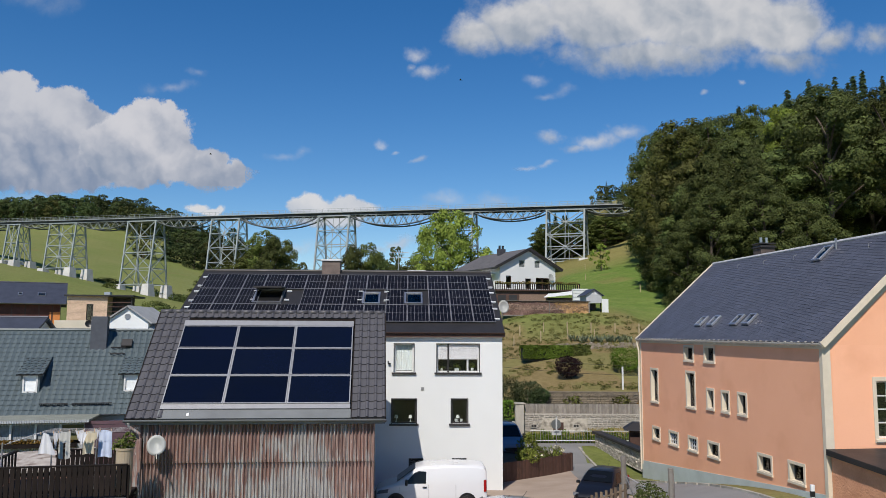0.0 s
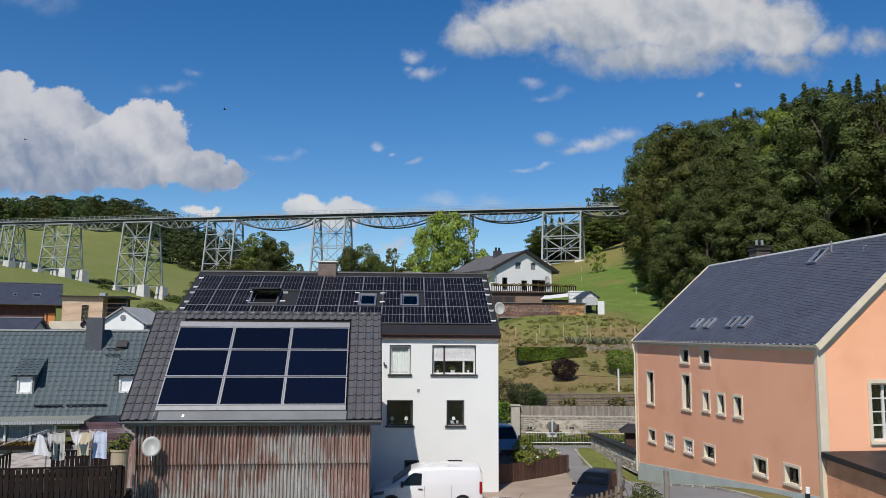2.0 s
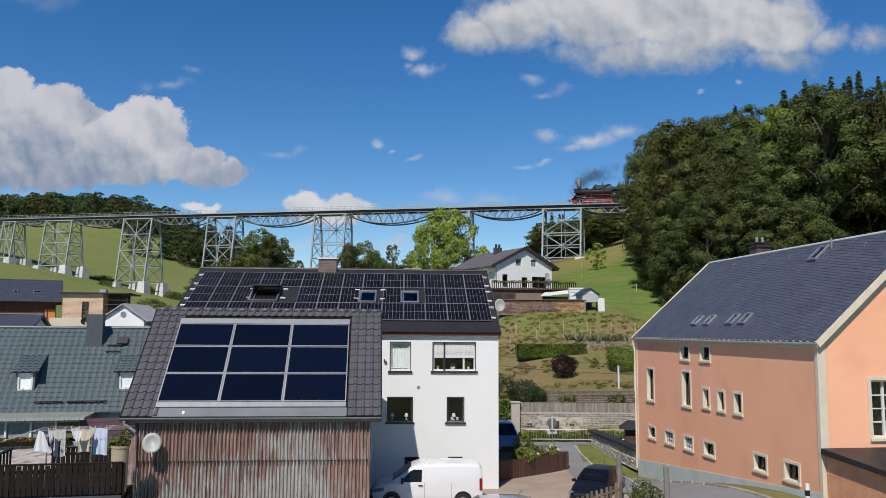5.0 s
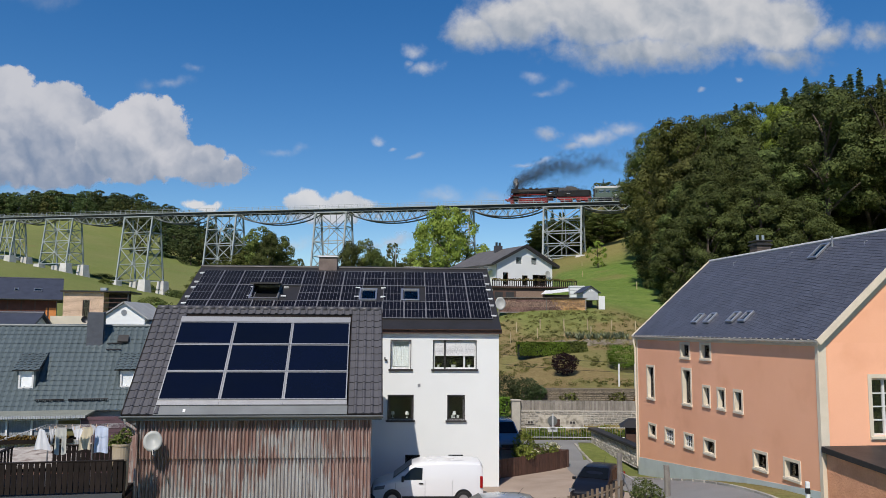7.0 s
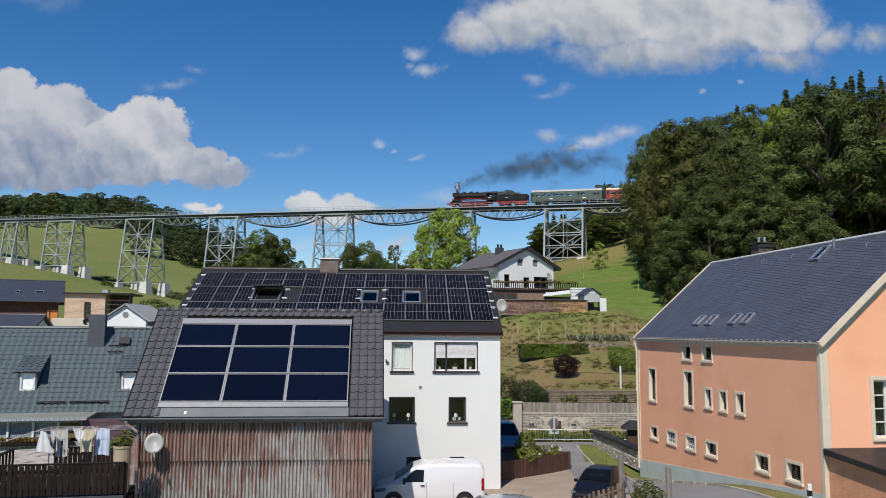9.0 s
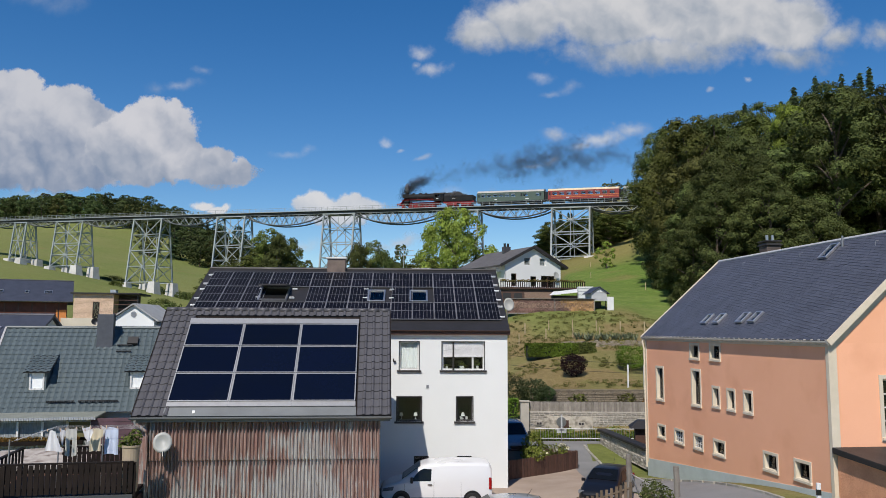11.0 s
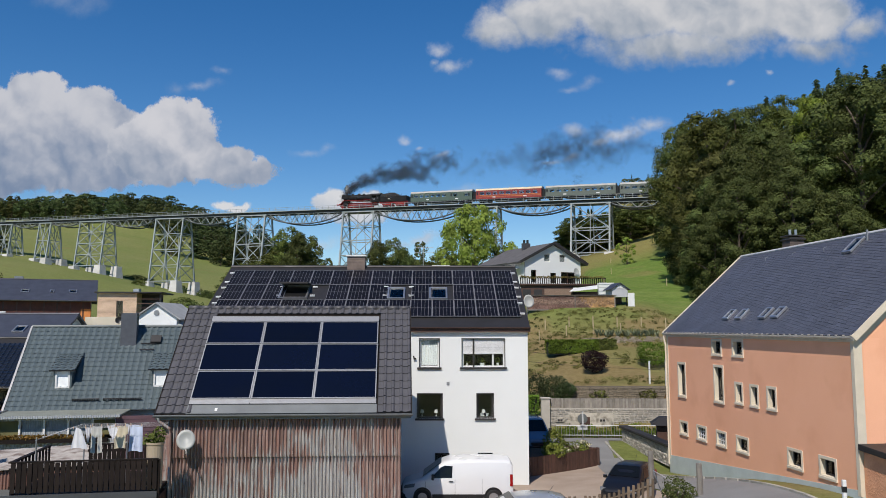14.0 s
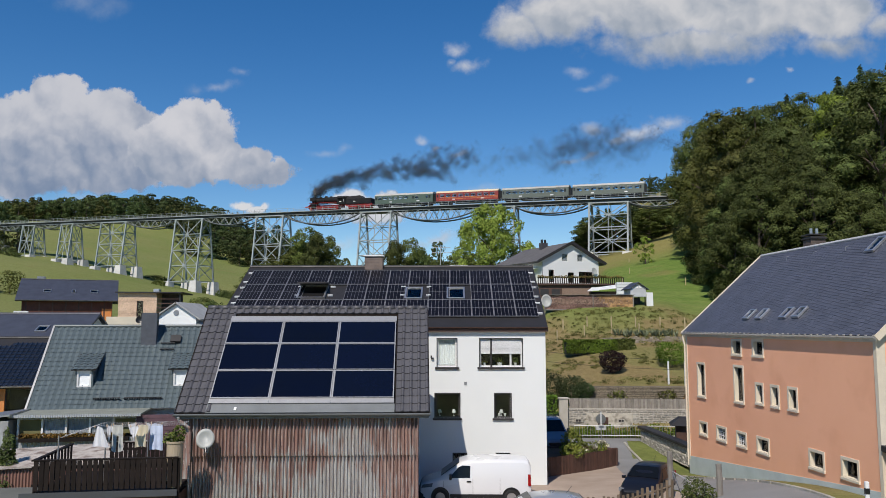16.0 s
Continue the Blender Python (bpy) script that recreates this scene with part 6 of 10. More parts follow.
    willow = broadleaf("deciduous_tree", "grey-green tree behind the ridge", 20, 4.6, "leaf_mid", 22, 12000, 0.30, 0.06, 90)
    place(willow, -17, 165, h=(27.2 - land(-17, 165)) / 20, w=1.0, copy=False)
    for i, (x, y, top, w) in enumerate(((-19.5, 162, 26.2, 1.0), (-14.5, 166, 25.0, 0.95), (-11, 170, 23.0, 0.85), (-45, 200, 33.0, 1.2))):
        tagged(place(dense, x, y, h=(top - land(x, y)) / 16, w=w, turn=40 + i * 80), "dense dark green tree behind the ridge", group="trees behind the ridge")
    for x, y, top, w in ((-49, 205, 35.0, 1.05), (-44, 208, 33, 0.9), (-58, 230, 32, 1.2), (-36, 215, 24.5, 1.0), (-27, 190, 20.5, 1.0), (-21, 150, 19, 0.7), (-12, 160, 21, 0.8), (-52, 190, 26, 1.1), (-63, 215, 26, 1.2), (-5, 168, 23.5, 0.9), (-10, 176, 23, 0.9), (-1, 186, 24, 0.9), (-14, 182, 23, 0.9), (8, 180, 27, 0.7), (11, 172, 25, 0.6)):
        place(willow, x, y, h=(top - land(x, y)) / 20, w=w * 1.35, turn=rnd.uniform(0, 360))
    young = broadleaf("young_tree", "small yellowing tree on the meadow edge", 4.5, 1.5, "leaf_bright", 31, 1600, 0.22, 0.10, 24)
    place(young, 33.0, 162, h=1.25, w=1.3, copy=False)
    dark_spruce = conifer("spruce_tree", "dark spruce behind the viaduct", 18, 4.0, 8)
    place(dark_spruce, 31, 214, h=0.75, copy=False)
    for x, y, s in ((35, 220, 0.8), (28, 224, 0.75), (40, 214, 0.85), (47, 216, 0.9), (53, 214, 0.9), (60, 212, 0.95), (36, 232, 0.8), (44, 228, 0.85), (52, 226, 0.85)):
        place(dark_spruce, x, y, h=s * 0.8, w=s * 0.85, turn=rnd.uniform(0, 360))
    # a dark thicket under and behind the last span
    for i, (x, y, top) in enumerate(((29, 211, 37.0), (31, 217, 39.0), (35, 209, 38.5), (39, 214, 40.0), (43.5, 207, 39.5), (48, 211, 40.5), (53, 206, 40), (30, 226, 40), (46, 222, 42), (58, 209, 41))):
        place(willow, x, y, h=max(top - land(x, y), 4) / 20, w=1.1, turn=i * 70)
    # woods on the far ridges
    rng = random.Random(3)
    far_kinds = [broadleaf("deciduous_tree", "round dark green tree in the far hilltop wood", 14, 5.6, "leaf_far", 71, 1150, 0.95, 0.05, 34, 0.0, (0.2, 0.34)),
                 broadleaf("deciduous_tree", "broad green tree in the far hilltop wood", 13, 6.2, "leaf_far", 72, 1200, 0.95, 0.05, 36, 0.0, (0.2, 0.34)),
                 broadleaf("deciduous_tree", "olive green tree in the far hilltop wood", 15, 5.2, "leaf_far_olive", 73, 1100, 0.95, 0.05, 32, 0.0, (0.2, 0.34)),
                 conifer("spruce_tree", "dark pointed spruce in the far hilltop wood", 16, 3.6, 74, "leaf_conifer", 16)]
    used = set()

    def far(k, x, y, h, w):
        ob = place(far_kinds[k], x, y, h=h, w=w, turn=rng.uniform(0, 360), copy=k in used)
        used.add(k)
        tagged(ob, group="far hilltop wood")
    for row in range(4):
        for col in range(38):
            x = -420 + col * 8.4 + rng.uniform(-3.2, 3.2)
            y = 437 + row * 15 + rng.uniform(-5, 5)
            if x > -150:
                y = 382 + row * 24 + rng.uniform(-7, 7)
            k = rng.choice((0, 0, 1, 1, 2, 3 if x > -160 or row > 2 else 0))
            far(k, x, y, rng.uniform(0.80, 1.05), rng.uniform(1.05, 1.45))
    # the far valley floor
    for i in range(40):
        x = rng.uniform(-170, 120)
        y = rng.uniform(330, 420)
        if x < -70:
            y = rng.uniform(470, 520)
        far(rng.choice((0, 1, 2, 3)), x, y, rng.uniform(0.8, 1.2), rng.uniform(0.8, 1.1))
    # trees and thicket at the upper end of the bridge
    for x, y, top, k, w in ((-190, 283, 56, 0, 1.0), (-199, 277, 57, 2, 0.95), (-182, 286, 51, 1, 0.8), (-177, 266, 42.5, 0, 0.75), (-186, 262, 43, 1, 0.8), (-196, 262, 45, 0, 0.9), (-172, 271, 42, 2, 0.7), (-206, 270, 50, 1, 1.0), (-181, 252, 36.5, 0, 0.6), (-190, 250, 38, 1, 0.7)):
        far(k, x, y, (top - land(x, y)) / (14, 13, 15)[k], w)
    # bushes at the foot of the western meadow
    for i, (x, y, r, h) in enumerate(((-92, 143, 3.2, 4.5), (-96, 140, 3.0, 5.5), (-88, 146, 2.2, 3.0), (-118, 266, 3.4, 1.5), (-112, 262, 3.0, 1.6), (-93, 242, 2.6, 2.2), (-89, 244, 2.8, 2.6), (-84, 240, 2.4, 2.2), (-80, 232, 2.6, 2.4), (-99, 226, 2.2, 1.5), (-160, 246, 3.0, 2.5), (-152, 238, 2.0, 1.4), (-72, 190, 3.0, 3.2), (-68, 182, 3.0, 3.6), (-64, 176, 2.8, 3.8))):
        t = thing("bush", "dark green bush at the foot of the meadow", "bush", pose(x, y, land(x, y) - 0.1), group="bushes below the meadow")
        leaves, knots = billow_cloud(h, r, 1100, 0.30, 200 + i, 0.02, 26, 0.0, (0.22, 0.38))
        part("foliage", leaf_mesh("foliage", leaves, M["leaf_dark" if i % 3 else "leaf_mid"]), None, t)
        part("stems", Geo().tube([(0, 0, -0.3), (0.1, 0, h * 0.4), (0.1, 0.1, h * 0.7)], 0.08, 6, 0.03), M["bark"], t)


M["leaf_olive_dark"] = leaf_mat("olive woodland foliage", (0.060, 0.068, 0.020), (0.098, 0.106, 0.032), (0.145, 0.148, 0.044), 0.10)
M["leaf_lime"] = leaf_mat("yellow-green foliage", (0.10, 0.16, 0.025), (0.19, 0.27, 0.045), (0.27, 0.34, 0.07))
M["leaf_far_olive"] = leaf_mat("far olive foliage", (0.050, 0.056, 0.018), (0.075, 0.082, 0.026), (0.105, 0.108, 0.036))
GOLDEN = (57.0, 126.0)
M["leaf_far"] = leaf_mat("far woodland foliage", (0.036, 0.054, 0.020), (0.055, 0.076, 0.026), (0.082, 0.096, 0.036))
nature()


# ---- street, paths and walls ----
def drape(name, rows, material, label, category, lift=0.02, steps=8):
    """A paved strip that lies on the ground: rows of (x, y) pairs for its two edges."""
    g = Geo()
    fine = []
    for (a, b), (c, d) in zip(rows, rows[1:]):
        for i in range(steps):
            t = i / steps
            fine.append((Vector(a).lerp(Vector(c), t), Vector(b).lerp(Vector(d), t)))
    fine.append((Vector(rows[-1][0]), Vector(rows[-1][1])))
    k = 8
    for p, q in fine:
        for j in range(k + 1):
            r = p.lerp(q, j / k)
            g.v.append((r.x, r.y, land(r.x, r.y) + lift))
    g.f = [(i * (k + 1) + j, i * (k + 1) + j + 1, (i + 1) * (k + 1) + j + 1, (i + 1) * (k + 1) + j) for i in range(len(fine) - 1) for j in range(k)]
    return tagged(part(name, g, M[material], smooth=True), label, category, kind="structure")


def roads():
    drape("road", [((-40, 47.2), (-40, 53.6)), ((4, 47.2), (4, 53.6)), ((8.6, 47.2), (8.6, 53.7)), ((9.2, 52.6), (9.2, 53.75)), ((45, 52.6), (45, 53.75))], "asphalt", "grey asphalt village street", "road", 0.03)
    drape("lane", [((7.4, 47.4), (8.95, 47.4)), ((7.3, 45.6), (9.1, 44.5)), ((7.2, 42), (9.4, 41.5)), ((7.4, 38), (10.05, 37)), ((8.2, 33), (10.8, 32)), ((8.6, 28), (11.45, 28)), ((8.4, 16), (12.1, 16))], "asphalt", "asphalt lane beside the apricot house", "road", 0.024)
    drape("yard", [((2.9, 47), (7.35, 47)), ((2.9, 42), (7.3, 42)), ((-6, 38.3), (7.5, 38)), ((-6, 33), (8.0, 33.5)), ((-6, 20), (8.2, 20))], "paving", "pinkish paved yard", "pavement", 0.02)
    kerb = thing("kerb", "pale stone kerb along the grass verge", "kerb", kind="structure")
    me = mesh_of("kerb_stone", Geo().box(-0.436, 0.436, -0.07, 0.07, -0.3, 0.10), M["kerb"])
    pts = [(8.9, 52.0), (8.85, 49.5), (9.0, 46.5), (9.2, 43.7), (9.65, 40), (10.2, 36), (10.95, 31), (11.5, 27.5), (11.9, 22)]
    for a, b in zip(pts, pts[1:]):
        a, b = Vector(a), Vector(b)
        n = max(int((b - a).length / 0.86), 1)
        for i in range(n):
            p = a.lerp(b, (i + 0.5) / n)
            u = (b - a).normalized() * 0.4
            rise = math.degrees(math.atan2(land(*(p + u)) - land(*(p - u)), 0.8))
            part("kerb_stone", me, None, kerb, "", pose(p.x, p.y, land(p.x, p.y), 0, -rise, math.degrees(math.atan2(u.y, u.x))))


def rubble_wall(name, label, m, length, z0, z1, thick, seed, size=0.42, stones_as_parts=True, hole=None, pattern="stone"):
    """A wall of uneven stones bedded in mortar, along x, its face at y = 0."""
    w = thing(name, label, "stone wall", m)
    part("core", Geo().box(0, length, 0.035, thick, z0, z1 - 0.02), M["mortar" if pattern == "stone" else "stone_dark"], w)
    rnd = random.Random(seed)
    shapes = []
    for i in range(8):
        ww, hh = size * rnd.uniform(0.55, 1.25), size * rnd.uniform(0.36, 0.5)
        j = [rnd.uniform(0.0, 0.05) for _ in range(8)]
        shapes.append((ww, hh, Geo().hexa([(j[0], 0, j[1]), (ww - j[2], 0, j[3]), (ww, 0.1, 0), (0, 0.1, 0)], [(j[4], 0.01, hh - j[5]), (ww - j[6], 0.0, hh - j[7]), (ww, 0.1, hh), (0, 0.1, hh)])))
    meshes = [(a, b, mesh_of("stone", g, M[pattern])) for a, b, g in shapes]
    rest = Geo()
    count = 0
    z = z0
    while z < z1 - 0.08:
        x = rnd.uniform(-0.1, 0.1)
        row = size * rnd.uniform(0.28, 0.54)
        while x < length - 0.12:
            k = rnd.randrange(8)
            ww, hh, me = meshes[k]
            mm = pose(x, rnd.uniform(-0.015, 0.02), z, 0, rnd.uniform(-2, 2), 0) @ Matrix.Diagonal((1, 1, row / hh * 0.93, 1))
            if not (hole and hole[0] < x + ww / 2 < hole[1] and hole[2] < z + 0.1 < hole[3]):
                if count < 280 and stones_as_parts:
                    part("stone", me, None, w, "", mm)
                    count += 1
                else:
                    rest.add(shapes[k][2].v, shapes[k][2].f, mm)
            x += ww + 0.025
        z += row
    if rest.v:
        part("stonework", rest, M[pattern], w)["kind"] = "stuff"
    return w


M["kerb"] = mat("worn kerb stone", (0.36, 0.34, 0.29), (0.26, 0.245, 0.21), 0.9, scale=2, bump=0.3, vary=0.2)


def picket_fence(name, label, a, b, h, material, pitch=0.13, width=0.095, z_off=0.0, gap_top=0.0, rails=(0.25, 0.8), uneven=0.0, posts=0.0, flat=None, group=""):
    """A board fence from a to b that follows the ground; flat: a fixed base height."""
    f = thing(name, label, "fence", group=group)
    a, b = Vector(a), Vector(b)
    d = b - a
    n = max(int(d.length / pitch), 1)
    turn = math.degrees(math.atan2(d.y, d.x))
    me = mesh_of("board", Geo().hexa([(-width / 2, -0.012, 0), (width / 2, -0.012, 0), (width / 2, 0.012, 0), (-width / 2, 0.012, 0)],
                                     [(-width / 2, -0.012, h), (width / 2, -0.012, h), (width / 2, 0.012, h), (-width / 2, 0.012, h)]), M[material])
    rnd = random.Random(n)
    base = lambda p: (land(p.x, p.y) if flat is None else flat) + z_off
    for i in range(n + 1):
        p = a.lerp(b, i / n)
        part("board", me, None, f, "", pose(p.x, p.y, base(p) + rnd.uniform(-uneven, uneven), rnd.uniform(-1, 1), rnd.uniform(-8, 8) * uneven * 4, turn))
    for z in rails:
        side = Vector((-d.y, d.x)).normalized() * 0.035
        line = [a.lerp(b, i / 8) + side for i in range(9)]
        g = Geo().tube([(p.x, p.y, base(p) + z * h) for p in line], 0.045, 4)
        part("rail", g, M[material], f)
    if posts:
        k = max(int(d.length / posts), 1)
        for i in range(k + 1):
            p = a.lerp(b, i / k)
            part("post", Geo().box(-0.05, 0.05, 0.02, 0.12, -0.3, h + 0.02), M[material], f, "", pose(p.x, p.y, base(p), 0, 0, turn))
    return f


def shrub(name, label, x, y, r, h, material, seed, count=700, size=0.16, z=None, category="shrub", copyable=False):
    s = thing(name, label, category, pose(x, y, land(x, y) if z is None else z))
    rnd = random.Random(seed)
    lobes = [((r * 0.55 * math.cos(i * 2.4) * rnd.uniform(0.5, 1.1), r * 0.55 * math.sin(i * 2.4) * rnd.uniform(0.5, 1.1), h * rnd.uniform(0.3, 0.75)), (r * rnd.uniform(0.35, 0.55),) * 2 + (h * rnd.uniform(0.2, 0.3),)) for i in range(9)]
    lobes.append(((0, 0, h * 0.42), (r * 0.75, r * 0.75, h * 0.42)))
    g = Geo()
    for i in range(5):
        a = i * 1.3
        g.tube([(0, 0, -0.2), (0.4 * r * math.cos(a), 0.4 * r * math.sin(a), h * 0.4)], 0.03, 5, 0.012)
    part("stems", g, M["bark"], s)
    part("foliage", leaf_mesh("foliage", leaf_cloud(lobes, count, size, seed), M[material]), None, s)
    return s


def hedge(name, label, a, b, w, h, material, seed, z=None, count=1500, size=0.14):
    a, b = Vector(a), Vector(b)
    tilt = 0 if z is not None else -0.45 * math.degrees(math.atan2(land(b.x, b.y) - land(a.x, a.y), (b - a).length))
    s = thing(name, label, "hedge", pose(a.x, a.y, land(a.x, a.y) + 0.12 if z is None else z, 0, tilt, math.degrees(math.atan2(b.y - a.y, b.x - a.x))))
    L = (b - a).length
    rng = np.random.default_rng(seed)
    p = rng.random((count, 3)) * np.array([L, w, h])
    face = rng.integers(0, 4, count)
    p[face == 0, 1] = 0
    p[face == 1, 2] = h
    p[face == 2, 1] = w
    p[face == 3, 2] = h
    p += rng.normal(size=p.shape) * 0.05
    n = rng.normal(size=p.shape) * 0.6
    n[face == 0, 1] -= 1
    n[face == 2, 1] += 1
    n[(face == 1) | (face == 3), 2] += 1
    n /= np.linalg.norm(n, axis=1)[:, None]
    t = np.cross(n, rng.normal(size=n.shape))
    t /= np.linalg.norm(t, axis=1)[:, None]
    bb = np.cross(n, t)
    sz = size * rng.uniform(0.6, 1.3, count)[:, None]
    quad = np.stack([p + t * sz, p + bb * sz * 0.7, p - t * sz, p - bb * sz * 0.7], 1).reshape(-1, 3)
    part("foliage", leaf_mesh("foliage", quad, M[material]), None, s)
    part("core", Geo().box(0.1, L - 0.1, 0.1, w - 0.1, -0.15, h - 0.1), M["hedge_core"], s)
    return s


M["hedge_core"] = mat("dark twigs", (0.02, 0.028, 0.01), (0.012, 0.016, 0.008), 0.95, scale=8, bump=0.5)


def street_side():
    roads()
    # retaining wall with a board fence on top, a bricked-up cellar front in it
    rubble_wall("retaining_wall", "pale rubble stone retaining wall along the street", pose(5.6, 54.7, 0.0), 26, 0.3, 2.35, 0.5, 2, 0.32, hole=(1.2, 4.4, 0.0, 1.95))
    cellar = thing("cellar_front", "pale plastered cellar front with a brown door in the wall", "cellar front", pose(5.6, 54.66, 0.3))
    part("plaster", Geo().box(1.2, 4.4, -0.01, 0.05, 0, 1.7), M["cellar"], cellar)
    part("door", Geo().box(2.0, 2.72, -0.04, 0.0, 0.45, 1.45), M["brown_wood"], cellar)
    for x in (0.35, 3.3):
        win = part("window", Geo().box(x + 0.08, x + 0.52, -0.02, 0.02, 1.09, 1.34), M["mortar"], cellar)
        part("pane", Geo().box(x + 0.13, x + 0.28, -0.03, -0.02, 1.14, 1.29).box(x + 0.32, x + 0.47, -0.03, -0.02, 1.14, 1.29), M["dark_frame"], win)
    picket_fence("board_fence", "grey weathered board fence on the retaining wall", (5.7, 54.85), (31, 54.85), 0.68, "grey_wood", 0.125, 0.115, flat=2.33, posts=3.0)
    rubble_wall("side_wall", "low pale stone wall beside the gate pillar", pose(-4, 54.9, 0.0), 9.0, 0.3, 1.75, 0.5, 5, 0.45)
    part("gate_pillar", Geo().box(4.95, 5.55, 54.45, 55.0, 0.2, 3.0).box(4.9, 5.6, 54.4, 55.05, 3.0, 3.08), M["mortar"], None, bevel=0.02)
    tagged(bpy.data.objects["gate_pillar"], "square pale stone gate pillar", "pillar")
    hedge("clipped_hedge", "clipped green hedge behind the low wall", (-4, 55.3), (4.85, 55.3), 0.9, 1.35, "leaf_hedge", 3, z=1.7, count=5500, size=0.09)
    rubble_wall("terrace_wall", "dark rubble terrace wall in the garden", pose(6.2, 59.6, 0.0), 26, 2.0, 3.5, 0.5, 7, 0.30, pattern="stone_dark")
    # white railing with ivy along the street
    r = thing("street_railing", "white painted tube railing overgrown with ivy", "railing")
    bar = mesh_of("bar", Geo().tube([(0, 0, 0), (0, 0, 0.8)], 0.014, 6), M["zinc"])
    for i in range(110):
        part("bar", bar, None, r, "", pose(5.9 + i * 0.18, 53.95, land(6, 53.95) + 0.03))
    for z in (0.15, 0.8):
        part("rail", Geo().tube([(5.9, 53.95, land(6, 53.95) + z + 0.03), (25.6, 53.95, land(6, 53.95) + z + 0.03)], 0.025, 6), M["white_paint"], r)
    rng = random.Random(2)
    lobes = [((rng.uniform(5.9, 17), 54.2, land(6, 54) + rng.uniform(0.1, 0.62)), (rng.uniform(0.2, 0.6), 0.18, rng.uniform(0.15, 0.4))) for i in range(120)]
    iv = part("ivy", leaf_mesh("ivy", leaf_cloud(lobes, 7500, 0.12, 8), M["leaf_hedge"]), None)
    tagged(iv, "green ivy and weeds growing through the railing", "ivy", kind="stuff")
    # traffic sign seen from behind
    s = thing("traffic_sign", "round traffic sign on a grey post, seen from behind", "sign", pose(7.15, 50, land(7.15, 50)))
    part("post", Geo().tube([(0, 0, -0.2), (0, 0, 2.35)], 0.035, 8), M["zinc"], s)
    part("disc", Geo().lathe([(0, 0), (0.31, 0), (0.32, 0.01), (0.31, 0.02), (0, 0.02)], 24, pose(0, 0.06, 1.85, 90)), M["sign_back"], s)
    part("plate", Geo().box(-0.30, 0.30, 0.04, 0.055, 1.16, 1.40), M["grey_white"], s)
    part("clamp_bar", Geo().box(-0.05, 0.05, -0.06, -0.035, 1.5, 2.3).box(-0.16, 0.16, -0.06, -0.035, 1.42, 1.5), M["grey_white"], s)
    # planter of brown boards with shrubs and flowers
    picket_fence("yard_fence", "dark brown board fence round a flower bed", (3.05, 41.1), (7.4, 45.6), 1.0, "brown_wood", 0.125, 0.12, posts=1.6)
    picket_fence("yard_fence", "dark brown board fence round a flower bed", (7.4, 45.6), (3.2, 47.0), 1.0, "brown_wood", 0.125, 0.12, posts=1.6)
    picket_fence("yard_fence", "dark brown board fence at the house corner", (3.05, 41.1), (2.95, 39.6), 1.0, "brown_wood", 0.125, 0.12)
    b = thing("flower_bed", "raised bed of dark soil inside the fence", "flower bed")
    part("soil", Geo().hexa([(3.2, 41.5, -0.2), (7.2, 45.6, -0.2), (3.3, 46.8, -0.2), (3.2, 46.7, -0.2)], [(3.2, 41.5, 0.85), (7.2, 45.6, 0.85), (3.3, 46.8, 0.85), (3.2, 46.7, 0.85)]), M["hedge_soil"], b)
    shrub("shrub", "bright yellow-green round shrub in the bed", 4.75, 44.6, 0.75, 1.6, "leaf_bright", 41, 900, 0.12, 0.8)
    shrub("shrub", "dark green leafy shrub in the bed", 4.6, 43.3, 0.8, 1.0, "leaf_bright", 42, 800, 0.12, 0.8)
    shrub("shrub", "loose green perennial beside the flowers", 5.4, 44.3, 0.65, 0.85, "leaf_mid", 43, 600, 0.10, 0.8)
    shrub("shrub", "low green perennial with pale flowers", 6.3, 45.0, 0.5, 0.75, "leaf_bright", 44, 500, 0.10, 0.8)
    for i, (x, y, z) in enumerate(((5.3, 44.0, 1.2), (5.45, 44.05, 1.1), (6.0, 44.6, 1.25), (6.55, 44.95, 1.45), (6.75, 45.0, 1.3), (6.35, 44.7, 1.5), (5.1, 43.6, 1.15))):
        fl = part("flower_head", leaf_mesh("flower_head", leaf_cloud([((0, 0, 0), (0.15, 0.15, 0.11))], 60, 0.09, 60 + i), M["petal"]), None, b, "round creamy white flower head", pose(x, y, z))
        part("stalk", Geo().tube([(0, 0, -0.5), (0, 0, 0)], 0.012, 5), M["leaf_mid"], fl)
    # stone garden wall, capped, and the little well house beside the apricot house
    w = rubble_wall("garden_wall", "whitish rubble wall with a dark sloping cap", pose(10.1, 52.7, 0, 0, 0, -83), 8.3, 0.2, 1.25, 0.4, 9, 0.36)
    part("cap", Geo().box(-0.2, 8.3, -0.12, 0.5, 1.25, 1.42), M["black_roof"], w, "dark slab cap", bevel=0.03)
    wh = thing("well_house", "small dark wooden shelter with a hipped roof", "shelter", pose(12.3, 49.3, 0.4, 0, 0, -10))
    part("wall", Geo().box(-0.65, 0.7, -0.6, 0.6, 0, 1.6), M["brown_wood"], wh)
    part("roof", Geo().hexa([(-1.0, -0.95, 1.55), (1.0, -0.95, 1.55), (1.0, 0.95, 1.55), (-1.0, 0.95, 1.55)], [(-0.45, -0.35, 2.0), (0.6, -0.35, 2.0), (0.6, 0.35, 2.0), (-0.45, 0.35, 2.0)]), M["black_roof"], wh)
    # foreground garden: posts, rough fence, bush
    picket_fence("picket_fence", "weathered brown picket fence of uneven slats", (2.9, 30.6), (7.1, 31.0), 1.0, "grey_brown", 0.19, 0.10, uneven=0.05, z_off=0.12, rails=(0.3, 0.75))
